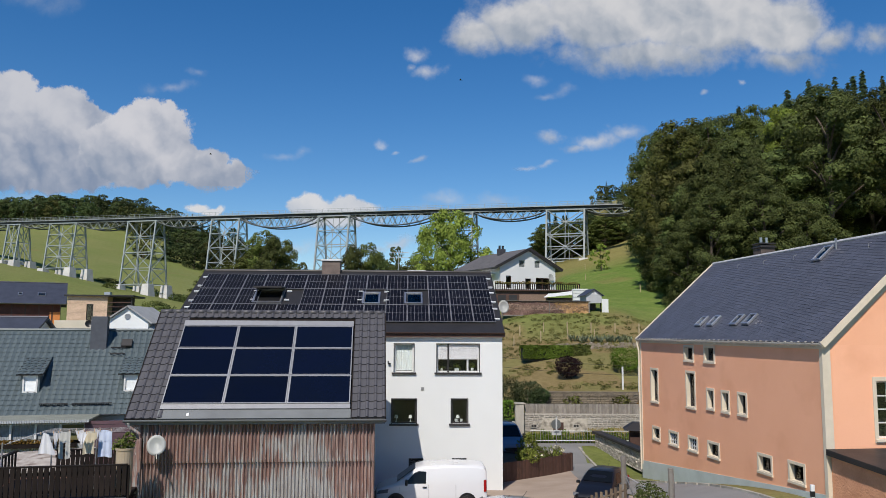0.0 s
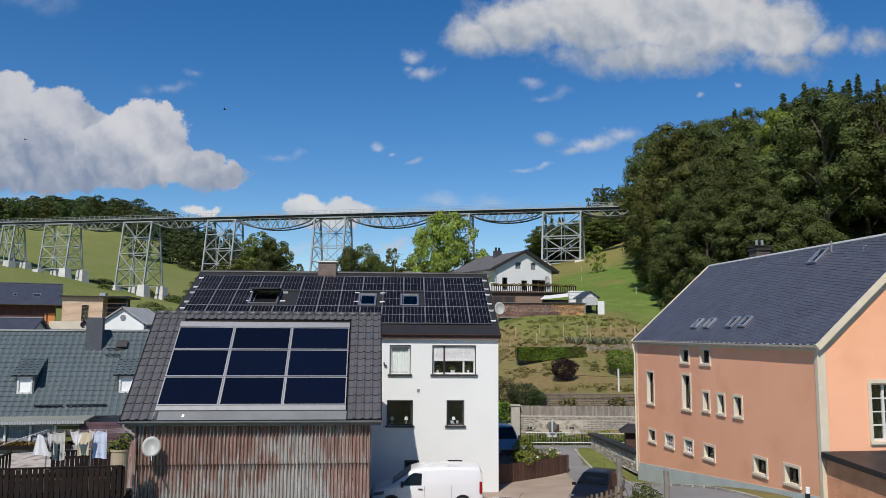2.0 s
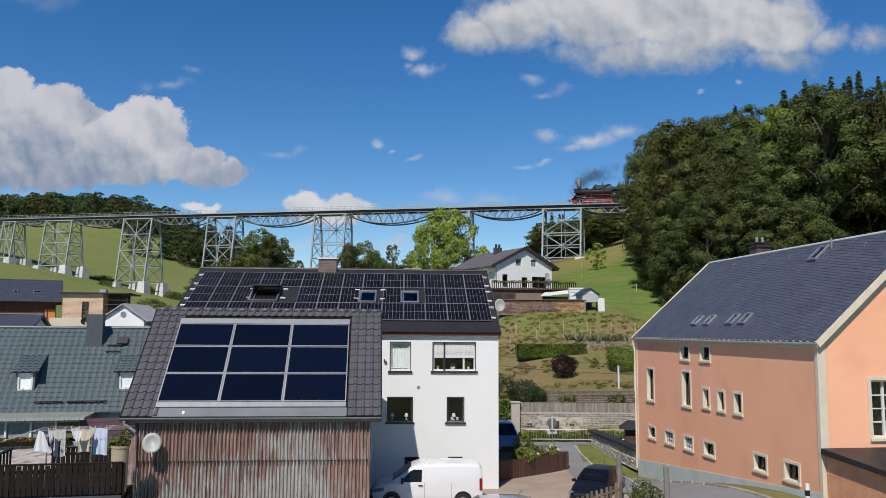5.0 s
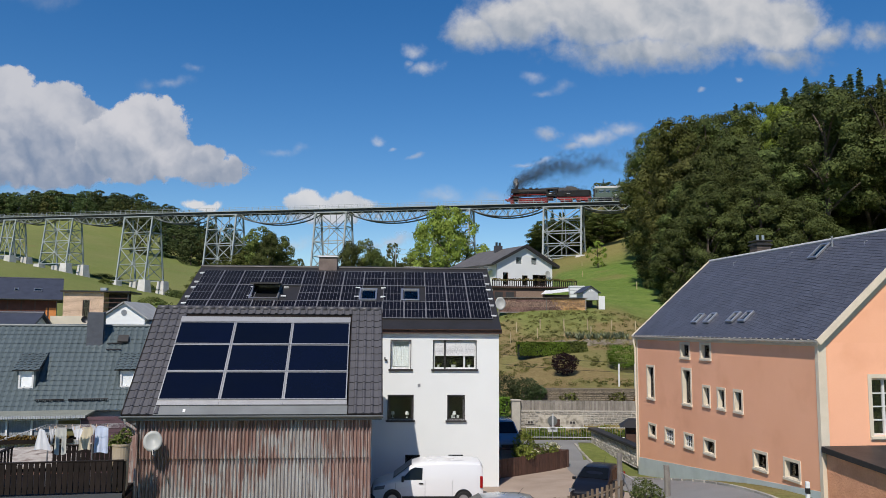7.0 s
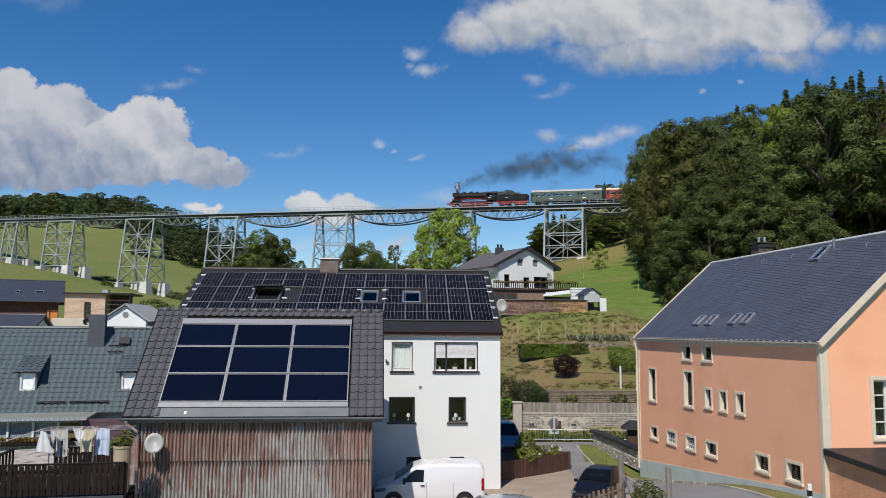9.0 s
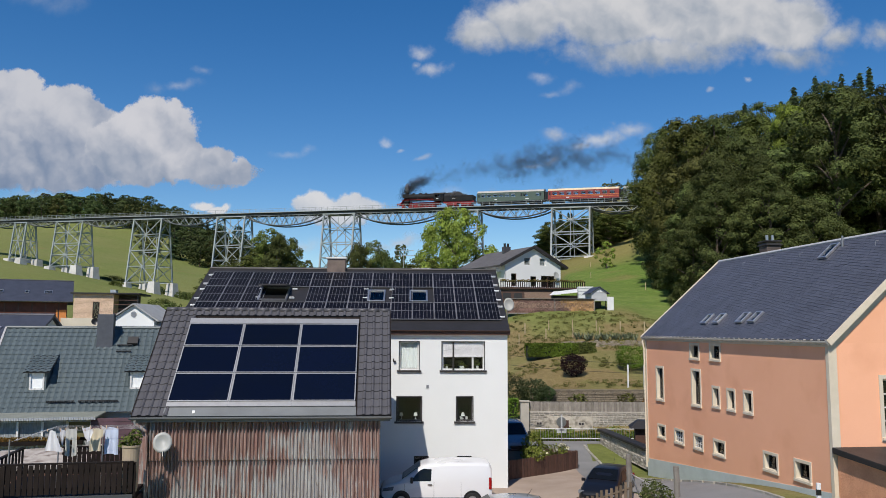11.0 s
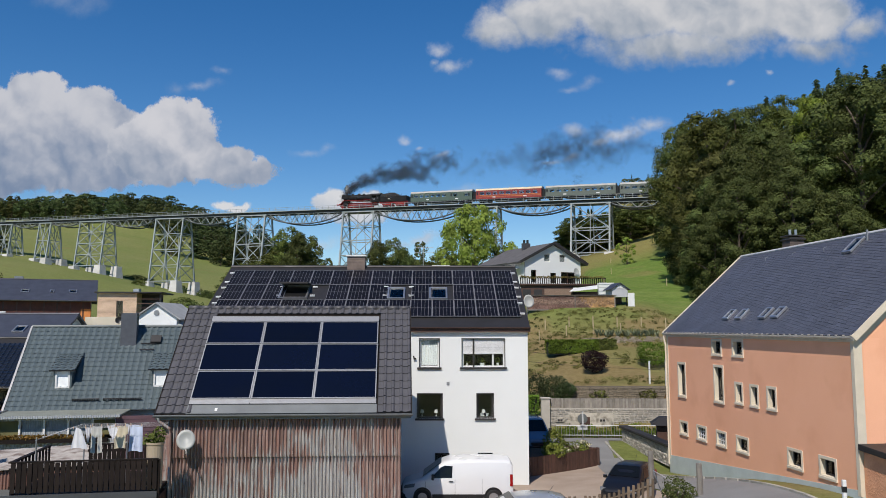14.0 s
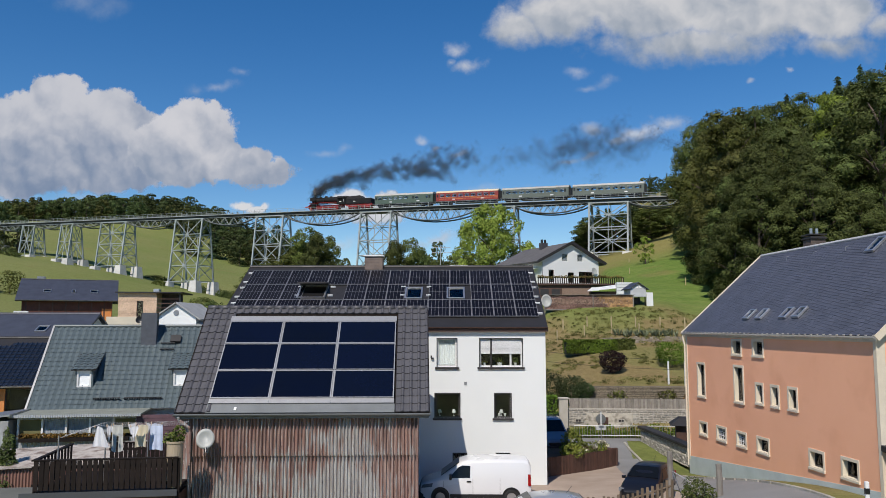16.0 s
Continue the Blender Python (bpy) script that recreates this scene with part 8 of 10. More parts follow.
def lean_to():
    """The glazed porch under the green roof, with flower boxes, and the low roofs before it."""
    t = thing("porch", "white porch with a sheet roof, curtained windows and flower boxes", "porch", pose(-24.9, 40.0, 0.52, 0, 0, 12))
    L = 6.1
    part("wall", Geo().box(0, L, 0, 0.12, 0, 1.55).box(0, L, 0, 0.12, 2.55, 2.75), M["corr_grey"], t)
    part("roof", Geo().hexa([(-0.3, -0.4, 2.72), (L + 0.2, -0.4, 2.72), (L + 0.2, 2.2, 2.78), (-0.3, 2.2, 2.78)], [(-0.3, -0.4, 2.82), (L + 0.2, -0.4, 2.82), (L + 0.2, 2.2, 2.86), (-0.3, 2.2, 2.86)]), M["sheet_green"], t)
    part("fascia", Geo().box(-0.32, L + 0.22, -0.44, -0.405, 2.70, 2.84), M["corr_grey"], t)
    part("back", Geo().box(0, L, 1.2, 1.3, 0, 2.75), M["room"], t)
    for i in range(6):
        part("post", Geo().box(i * (L - 0.1) / 5, i * (L - 0.1) / 5 + 0.1, -0.02, 0.12, 1.55, 2.6), M["white_paint"], t)
    for i in range(5):
        x = i * (L - 0.1) / 5 + 0.12
        part("curtain", Geo().box(x, x + 1.06, 0.1, 0.11, 1.75, 2.55), M["porch_curtain" if i not in (0, 4) else "cloth_olive"], t)
    part("flower_box", Geo().box(0.2, L - 0.4, -0.35, -0.05, 1.42, 1.62), M["dark_wood"], t)
    lob = [((0.3 + i * 0.28, -0.2, 1.72), (0.2, 0.16, 0.14)) for i in range(19)]
    part("flower_row", leaf_mesh("flower_row", leaf_cloud(lob, 1500, 0.09, 91), M["leaf_autumn"]), None, t)["kind"] = "stuff"
    s = thing("awning_wall", "dull purple boarded wall beside the porch", "wall panel", pose(-18.95, 41.1, 0, 0, 0, 12))
    part("boards", Geo().box(0, 7.5, 0, 0.12, 0, 3.25), M["purple"], s)
    for i in range(14):
        part("board_joint", Geo().box(0, 7.5, -0.006, 0.0, 0.2 + i * 0.22, 0.212 + i * 0.22), M["black"], s)
    # low roofs and yard walls further down
    lr = thing("low_shed", "low shed with a weathered pale sheet roof", "shed", NEAR @ pose(-19.6, 27.0, 0, 0, 0, 14))
    part("roof", Geo().hexa([(0, 0, 2.80), (6.5, 0, 2.95), (6.5, 3.2, 3.25), (0, 3.2, 3.0)], [(0, 0, 2.87), (6.5, 0, 3.02), (6.5, 3.2, 3.32), (0, 3.2, 3.07)]), M["old_sheet"], lr)
    lw = Geo()
    corrugated(lw, 0.1, 6.4, 0, 2.82, 0.12, 0.11, 0.025)
    part("wall", lw, M["rust_pale"], lr)
    part("body", Geo().box(0.1, 6.4, 0.2, 3.0, 0, 2.8), M["brown_wood"], lr)
    dk = thing("flat_roof", "dark flat roof beside the balcony", "flat roof", NEAR @ pose(-19, 20.6, 0, 0, 0, 10))
    part("roof", Geo().box(-3, 5.3, 0, 5.0, 2.35, 2.5), M["felt"], dk)
    part("wall", Geo().box(-2.9, 5.2, 0.1, 4.9, -0.3, 2.35), M["brown_wood"], dk)
    part("verge", Geo().box(-3, 5.3, -0.04, 0.0, 2.3, 2.55), M["zinc"], dk)
    yw = thing("yard_building", "grey plastered outbuilding beside the porch", "outbuilding", pose(-28.5, 38.6, 0, 0, 0, 12))
    part("wall", Geo().box(0, 3.6, 0, 3, 0, 3.1), M["grey_plaster"], yw)
    part("cap", Geo().hexa([(-0.05, -0.1, 2.95), (3.7, -0.1, 3.35), (3.7, 3, 3.35), (-0.05, 3, 2.95)], [(-0.05, -0.1, 3.05), (3.7, -0.1, 3.45), (3.7, 3, 3.45), (-0.05, 3, 3.05)]), M["zinc"], yw)
    th = thing("thuja_tree", "small dark green columnar thuja", "tree", pose(-20.9, 33.0, 0))
    part("trunk", Geo().tube([(0, 0, -0.3), (0, 0, 2.9)], 0.06, 7, 0.02), M["bark"], th)
    lob = [((0.1 * math.cos(i * 2.4), 0.1 * math.sin(i * 2.4), 0.5 + i * 0.29), (0.62 - 0.052 * i,) * 2 + (0.5,)) for i in range(10)]
    part("crown", leaf_mesh("crown", leaf_cloud(lob, 6000, 0.10, 14), M["leaf_dark"]), None, th)


M["corr_grey"] = mat("grey corrugated panel", (0.42, 0.44, 0.46), (0.33, 0.35, 0.37), 0.6, 0.2, scale=1, bump=0.6, rib=('X', 0.12), vary=0, relief=0.05)
M["sheet_green"] = mat("grey-green translucent sheet", (0.26, 0.27, 0.23), (0.20, 0.21, 0.18), 0.5, scale=1, bump=0.3, rib=('X', 0.15), vary=0)
M["porch_curtain"] = mat("grey net curtain", (0.30, 0.32, 0.33), (0.20, 0.22, 0.23), 0.9, scale=5, fine=30, bump=0.5, rib=('X', 0.12), vary=0.1, relief=0.05)
M["cloth_olive"] = mat("olive curtain", (0.17, 0.155, 0.06), (0.13, 0.12, 0.05), 0.9, bump=0.1)
M["leaf_autumn"] = leaf_mat("flowers and leaves", (0.10, 0.10, 0.025), (0.17, 0.11, 0.03), (0.26, 0.12, 0.035))
M["purple"] = mat("dull purple boards", (0.115, 0.062, 0.078), (0.085, 0.046, 0.058), 0.7, scale=1.5, bump=0.1, vary=0)
M["old_sheet"] = mat("flaking pale sheet roof", (0.46, 0.42, 0.38), (0.30, 0.26, 0.23), 0.85, scale=2.5, bump=0.4, rib=('X', 0.18), vary=0, stain=((0.16, 0.12, 0.10), 0.4, 2.0))
M["rust_pale"] = mat("pale rusty sheet", (0.24, 0.13, 0.10), (0.17, 0.09, 0.07), 0.8, scale=1, bump=0.2, vary=0)
M["felt"] = mat("grey roofing felt", (0.12, 0.12, 0.105), (0.085, 0.085, 0.075), 0.95, scale=0.8, bump=0.3, vary=0)
M["grey_plaster"] = mat("weathered grey plaster", (0.34, 0.35, 0.36), (0.25, 0.26, 0.27), 0.9, scale=0.9, bump=0.3, vary=0, stain=((0.2, 0.19, 0.18), 0.3, 1.2))


# ---- houses further left ----
def simple_house(name, label, m, L, D, E, R, wall, roof, skylights=(), windows=(), ov=0.35, extra=None):
    """Gabled house with its front at y = 0, x from 0 to L, ridge along x."""
    h = thing(name, label, "house", m)
    g = Geo()
    wall_with_holes(g, 0, L, -1.5, E, 0, 0.3, [(x, x + w, z, z + hh) for x, z, w, hh in windows])
    part("wall", g, M[wall], h)
    gable_walls(h, 0, L, D, E, R - 0.15, wall, low=-1.5)
    drop = ov * (R - E) / (D / 2)
    for sg in (1, -1):
        ya = -ov if sg > 0 else D + ov
        pts = [(-ov, ya, E - drop + 0.1), (L + ov, ya, E - drop + 0.1), (L + ov, D / 2, R + 0.1), (-ov, D / 2, R + 0.1)]
        part("roof", Geo().slab(pts if sg > 0 else pts[::-1], 0.18), M[roof], h)
    rf = roof_frame(-ov, E - drop + 0.1, D / 2, R + 0.1)
    for x, y, w, hh in skylights:
        skylight(h, rf @ pose(x, y, 0.01), w, hh, "small pale-framed roof window")
    for x, z, w, hh in windows:
        window(h, pose(x, 0, z), w, hh, "dark_frame")
    gutter(h, (L + ov, -ov - 0.06, E - drop + 0.08), (-ov, -ov - 0.06, E - drop + 0.08), 0.07)
    part("ridge_cap", Geo().tube([(-ov, D / 2, R + 0.1), (L + ov, D / 2, R + 0.1)], 0.1, 8), M[roof], h)
    return h, rf


def left_houses():
    # dark red boarded house with a slate roof and its wooden extension
    h, rf = simple_house("house", "dark red boarded house with a wide slate roof", pose(-58.13, 92.94, 7.7, 0, 0, 26), 10.35, 9.5, 3.9, 6.4, "red_wood", "slate", ((2.2, 2.2, 0.95, 0.8), (5.5, 2.2, 0.5, 0.75), (7.7, 2.2, 0.95, 0.8)), ov=0.7)
    for i in range(7):
        part("wall_post", Geo().box(0.4 + i * 1.5, 0.55 + i * 1.5, -0.06, 0.0, 0, 3.8), M["brown_wood"], h)
    part("corner_wall", Geo().box(9.2, 10.37, -0.02, 0.3, -1.5, 2.6), M["orange_wood"], h, "orange boarded corner")
    part("white_screen", Geo().box(-0.6, 1.0, -2.2, -2.1, -1.0, 2.2), M["white_plaster"], h)
    chimney(h, pose(1.6, 5.2, 6.2), 1.0, 0.7, 0.7, "zinc", False)
    x = thing("extension", "flat-roofed extension clad in pale larch boards", "house extension", pose(-45.75, 93.0, 7.0, 0, 0, 10))
    g = Geo()
    wall_with_holes(g, 0, 4.6, -1.5, 5.15, 0, 0.3, [(2.2, 3.0, 2.2, 4.2)])
    g.box(0, 0.3, 0.3, 6, -1.5, 5.15).box(4.3, 4.6, 0.3, 6, -1.5, 5.15).box(0.3, 4.3, 5.7, 6, -1.5, 5.15)
    part("wall", g, M["pale_wood"], x)
    for i in range(28):
        part("board_joint", Geo().box(0, 4.6, -0.005, 0.0, 1.4 + i * 0.135, 1.415 + i * 0.135), M["brown_wood"], x)
    window(x, pose(2.2, 0, 2.2), 0.8, 2.0, "dark_frame")
    part("roof", Geo().box(-0.3, 7.7, -0.4, 6.3, 5.15, 5.32), M["black_roof"], x)
    part("pergola_post", Geo().box(7.3, 7.45, 0, 0.15, 0.5, 5.15), M["dark_frame"], x)
    part("pergola_shelf", Geo().box(4.7, 7.3, 2.0, 2.1, -1.0, 5.1), M["room"], x)
    for i in range(5):
        part("pergola_bar", Geo().box(4.7, 7.3, 0.02, 0.1, 2.2 + i * 0.55, 2.28 + i * 0.55), M["brown_wood"], x)
    part("skylight", Geo().box(3.9, 4.6, 1, 2, 5.4, 5.75), M["alu"], x)
    w = thing("terrace_wall", "cream plastered terrace wall below the extension", "garden wall", pose(-46.2, 91.0, 5.0, 0, 0, 7))
    part("wall", Geo().box(0, 7.6, 0, 0.4, 0, 4.2), M["cream_wall"], w)
    # small white gabled house
    h = thing("house", "small white house with a grey roof and pointed gable", "house", pose(-32.5, 74, 3.0, 0, 0, 0))
    g = Geo().add([(a, b, c) for b in (0, 6) for a, c in ((0, 0), (4.0, 0), (4.0, 5.9), (2.0, 7.25), (0, 5.9))], [(0, 1, 2, 3, 4), (9, 8, 7, 6, 5), (0, 5, 6, 1), (1, 6, 7, 2), (2, 7, 8, 3), (3, 8, 9, 4), (4, 9, 5, 0)])
    part("wall", g, M["white_plaster"], h)
    for sg in (1, -1):
        pts = [(2.0, -0.3, 7.42), (2.0, 6.3, 7.42), (2.0 + sg * 2.5, 6.3, 5.75), (2.0 + sg * 2.5, -0.3, 5.75)]
        part("roof", Geo().slab(pts[::-1] if sg > 0 else pts, 0.12), M["zinc_dark"], h)
    part("round_window", Geo().lathe([(0, 0), (0.28, 0), (0.28, 0.05), (0, 0.05)], 18, pose(2.0, 0.0, 6.35, 90)), M["zinc"], h)
    for xx in (4.3, 5.6):
        chimney(h, pose(xx, 5.0, 5.6), 0.6, 0.5, 1.4)
    part("side_roof", Geo().slab([(4.2, 1.0, 5.0), (8.5, 1.0, 5.0), (8.5, 4.5, 6.6), (4.2, 4.5, 6.6)], 0.2), M["zinc_dark"], h)
    part("side_wall", Geo().box(4.2, 8.4, 1.4, 4.4, 0, 5.0), M["white_plaster"], h)
    part("lower_roof", Geo().slab([(2.3, -2.5, 4.0), (8.5, -2.5, 4.0), (8.5, 0.9, 5.6), (2.3, 0.9, 5.6)], 0.2), M["zinc_dark"], h)
    part("lower_wall", Geo().box(2.4, 8.4, -2.1, 0.9, 0, 4.0), M["white_plaster"], h)
    # slate roof house between
    h, rf = simple_house("house", "house with a plain dark slate roof and one roof window", pose(-49, 58, 0.0, 0, 0, 5), 16.2, 9.0, 6.6, 9.0, "white_plaster", "slate", ((12.4, 2.2, 0.9, 1.0), (6.0, 1.2, 0.6, 0.9)), ov=0.3)
    # glazed black tiles with the orange wall below
    h, rf = simple_house("house", "orange boarded house with a black glazed tile roof", pose(-40.6, 43.6, 0.0, 0, 0, 14), 14.0, 9.0, 4.55, 7.15, "orange_wood", "black_roof", (), ((11.2, 2.6, 2.2, 1.6),), ov=0.5)
    tile = roof_tile_mesh("tile", 0.30, 0.36, M["black_tile"], 0.05)
    n = 0
    for j in range(15):
        for i in range(22):
            if n < 300:
                part("tile", tile, None, h, "", rf @ pose(14.5 - (i + 1) * 0.30, j * 0.36, 0.01))
                n += 1
    part("balcony_rail", wall_with_holes(Geo(), 8, 14, 1.7, 2.75, -0.95, -0.88, [(8.1 + i * 0.45, 8.45 + i * 0.45, 1.85, 2.65) for i in range(13)]), M["brown_wood"], h)


M["cream_wall"] = mat("cream garden wall", (0.58, 0.52, 0.42), (0.50, 0.45, 0.36), 0.9, scale=0.8, bump=0.2, vary=0)
M["zinc_dark"] = mat("grey sheet roof", (0.33, 0.33, 0.32), (0.26, 0.26, 0.25), 0.6, 0.0, scale=1, bump=0.05)


# ---- the slope above the street ----
def chalet():
    # front gable turned towards the valley
    m = pose(7.6, 106.0, 11.2, 0, 0, 28)
    h = thing("house", "white house with a broad brown roof above a terrace", "house", m)
    L, D, E, R = 9.4, 12.0, 6.2, 8.5
    wins = [(1.0, 2.9, 0.9, 1.75), (4.2, 2.9, 1.0, 1.45), (6.0, 2.9, 2.4, 1.6), (3.2, 5.9, 1.05, 1.05), (5.7, 5.9, 1.05, 1.05)]
    g = Geo()
    wall_with_holes(g, 0, L, 0, 5.9, 0, 0.3, [q and (q[0], q[0] + q[2], q[1], q[1] + q[3]) for q in wins[:3]])
    # the gable above, stepped round its two windows by strips under the roof line
    k = 47
    for i in range(k):
        x0, x1 = L * i / k, L * (i + 1) / k
        top = lambda x: E + (R - E) * (1 - abs(x - L / 2) / (L / 2))
        z = 5.9
        for a, c, w, hh in wins[3:]:
            if a < (x0 + x1) / 2 < a + w:
                z = c + hh
        if min(top(x0), top(x1)) > z:
            g.hexa([(x0, 0, z), (x1, 0, z), (x1, 0.3, z), (x0, 0.3, z)], [(x0, 0, top(x0)), (x1, 0, top(x1)), (x1, 0.3, top(x1)), (x0, 0.3, top(x0))])
    g.box(0, 0.3, 0.3, D, 0, E).box(L - 0.3, L, 0.3, D, 0, E).box(0.3, L - 0.3, D - 0.3, D, 0, E)
    part("wall", g, M["white_plaster"], h)
    for i, (x, z, w, hh) in enumerate(wins):
        window(h, pose(x, 0, z), w, hh, "brown_wood" if i < 3 else "white_frame", (0.5,) if w > 2 else (), curtain="" if i < 3 else "porch_curtain", label="")
    for sg in (1, -1):
        xa = L / 2 - sg * (L / 2 + 1.0)
        pts = [(xa, D + 0.8, E - 0.45), (xa, -0.45, E - 0.45), (L / 2, -0.45, R + 0.12), (L / 2, D + 0.8, R + 0.12)]
        part("roof", Geo().slab(pts if sg > 0 else pts[::-1], 0.28), M["brown_roof"], h)
        v = Geo().beam((xa, -0.48, E - 0.52), (L / 2, -0.48, R + 0.05), 0.06, 0.36)
        part("verge_board", v, M["dark_frame"], h)
    part("roof_window", Geo().box(-2.6, -1.2, 0, 1.0, 0, 0.1), M["dark_frame"], h, "", Matrix.Translation((L / 2, 7, R - 0.1)) @ Matrix.Rotation(-math.atan2(R - E + 0.5, L / 2 + 1), 4, 'Y'))
    ch = chimney(h, pose(L / 2 - 0.7, 6.0, R - 0.2), 1.1, 0.7, 0.75, "dark_tile", False)
    for x in (-0.28, 0.28):
        part("flue", Geo().tube([(x, 0, 0.7), (x, 0, 1.25)], 0.17, 10), M["black"], ch, "dark chimney pot")
    part("downpipe", Geo().tube([(-0.1, -0.1, 5.7), (-0.05, -0.05, 5.3), (-0.05, -0.05, 0)], 0.05, 6), M["zinc"], h)
    part("wall_dish", Geo().lathe([(0, 0.0), (0.3, 0.03), (0.5, 0.1), (0.5, 0.12), (0, 0.02)], 20, pose(8.3, -0.35, 4.6, 80, 0, 10)), M["dish_paint"], h)
    part("side_awning", Geo().hexa([(-2.6, 1.2, 4.4), (-0.02, 1.2, 4.9), (-0.02, 5, 4.9), (-2.6, 5, 4.4)], [(-2.6, 1.2, 4.5), (-0.02, 1.2, 5.0), (-0.02, 5, 5.0), (-2.6, 5, 4.5)]), M["white_paint"], h)
    # terrace with railing and flowers
    t = thing("terrace", "timber terrace with flower boxes along its railing", "terrace", pose(6.6, 101.2, 0, 0, 0, 6))
    part("floor", Geo().box(0, 11.5, 0, 5.5, 13.45, 13.65), M["brown_wood"], t)
    part("front_wall", Geo().box(0.2, 7.2, 0.3, 0.5, 9.5, 13.45), M["brown_wood"], t)
    part("cladding", Geo().box(3.3, 7.0, 0.22, 0.3, 11.6, 13.0), M["firewood"], t)
    for x0, x1 in ((0.4, 1.5), (1.9, 3.0), (6.2, 7.1)):
        part("dark_window", Geo().box(x0, x1, 0.24, 0.3, 12.1, 12.9), M["dark_frame"], t)
    bar = mesh_of("bar", Geo().box(-0.06, 0.06, -0.03, 0.03, 13.6, 14.35), M["dark_wood"])
    for i in range(40):
        part("bar", bar, None, t, "", pose(0.1 + i * 0.29, 0.0, 0))
    part("handrail", Geo().box(0, 11.5, -0.05, 0.05, 14.35, 14.45), M["dark_wood"], t)
    rng = random.Random(6)
    lob = [((0.2 + i * 0.4, -0.15, 14.5 + rng.uniform(-0.1, 0.1)), (0.27, 0.16, 0.15)) for i in range(28)]
    part("flower_band", leaf_mesh("flower_band", leaf_cloud(lob, 2200, 0.11, 92), M["leaf_flowers"]), None, t)["kind"] = "stuff"
    # white tarpaulin, boxes
    tp = thing("tarpaulin", "white tarpaulin stretched beside the terrace", "tarpaulin", pose(12.6, 97.5, 0))
    part("sheet", Geo().hexa([(0, 0, 12.4), (3.9, 0, 12.8), (3.9, 2.5, 13.3), (0.8, 2.5, 12.9)], [(0, 0, 12.46), (3.9, 0, 12.86), (3.9, 2.5, 13.36), (0.8, 2.5, 12.96)]), M["white_paint"], tp)
    part("support", Geo().box(0.5, 3.7, 0.3, 2.3, 9.5, 12.4), M["dark_wood"], tp)
    bx = thing("white_crate", "stack of pale plastic crates", "crates", pose(16.2, 97, 0))
    part("crate", Geo().box(0, 1.9, 0, 1.2, 11, 13.5), M["white_paint"], bx)
    for i in range(4):
        part("rim", Geo().box(-0.03, 1.93, -0.03, 0.0, 12.0 + i * 0.42, 12.06 + i * 0.42), M["zinc"], bx)


M["brown_roof"] = mat("brown-grey tile roof", (0.115, 0.106, 0.102), (0.085, 0.079, 0.077), 0.7, scale=1.2, fine=6, bump=0.4, rib=('Y', 0.35), vary=0, relief=0.06)
M["leaf_flowers"] = leaf_mat("flowering boxes", (0.08, 0.085, 0.025), (0.13, 0.105, 0.035), (0.24, 0.11, 0.05))


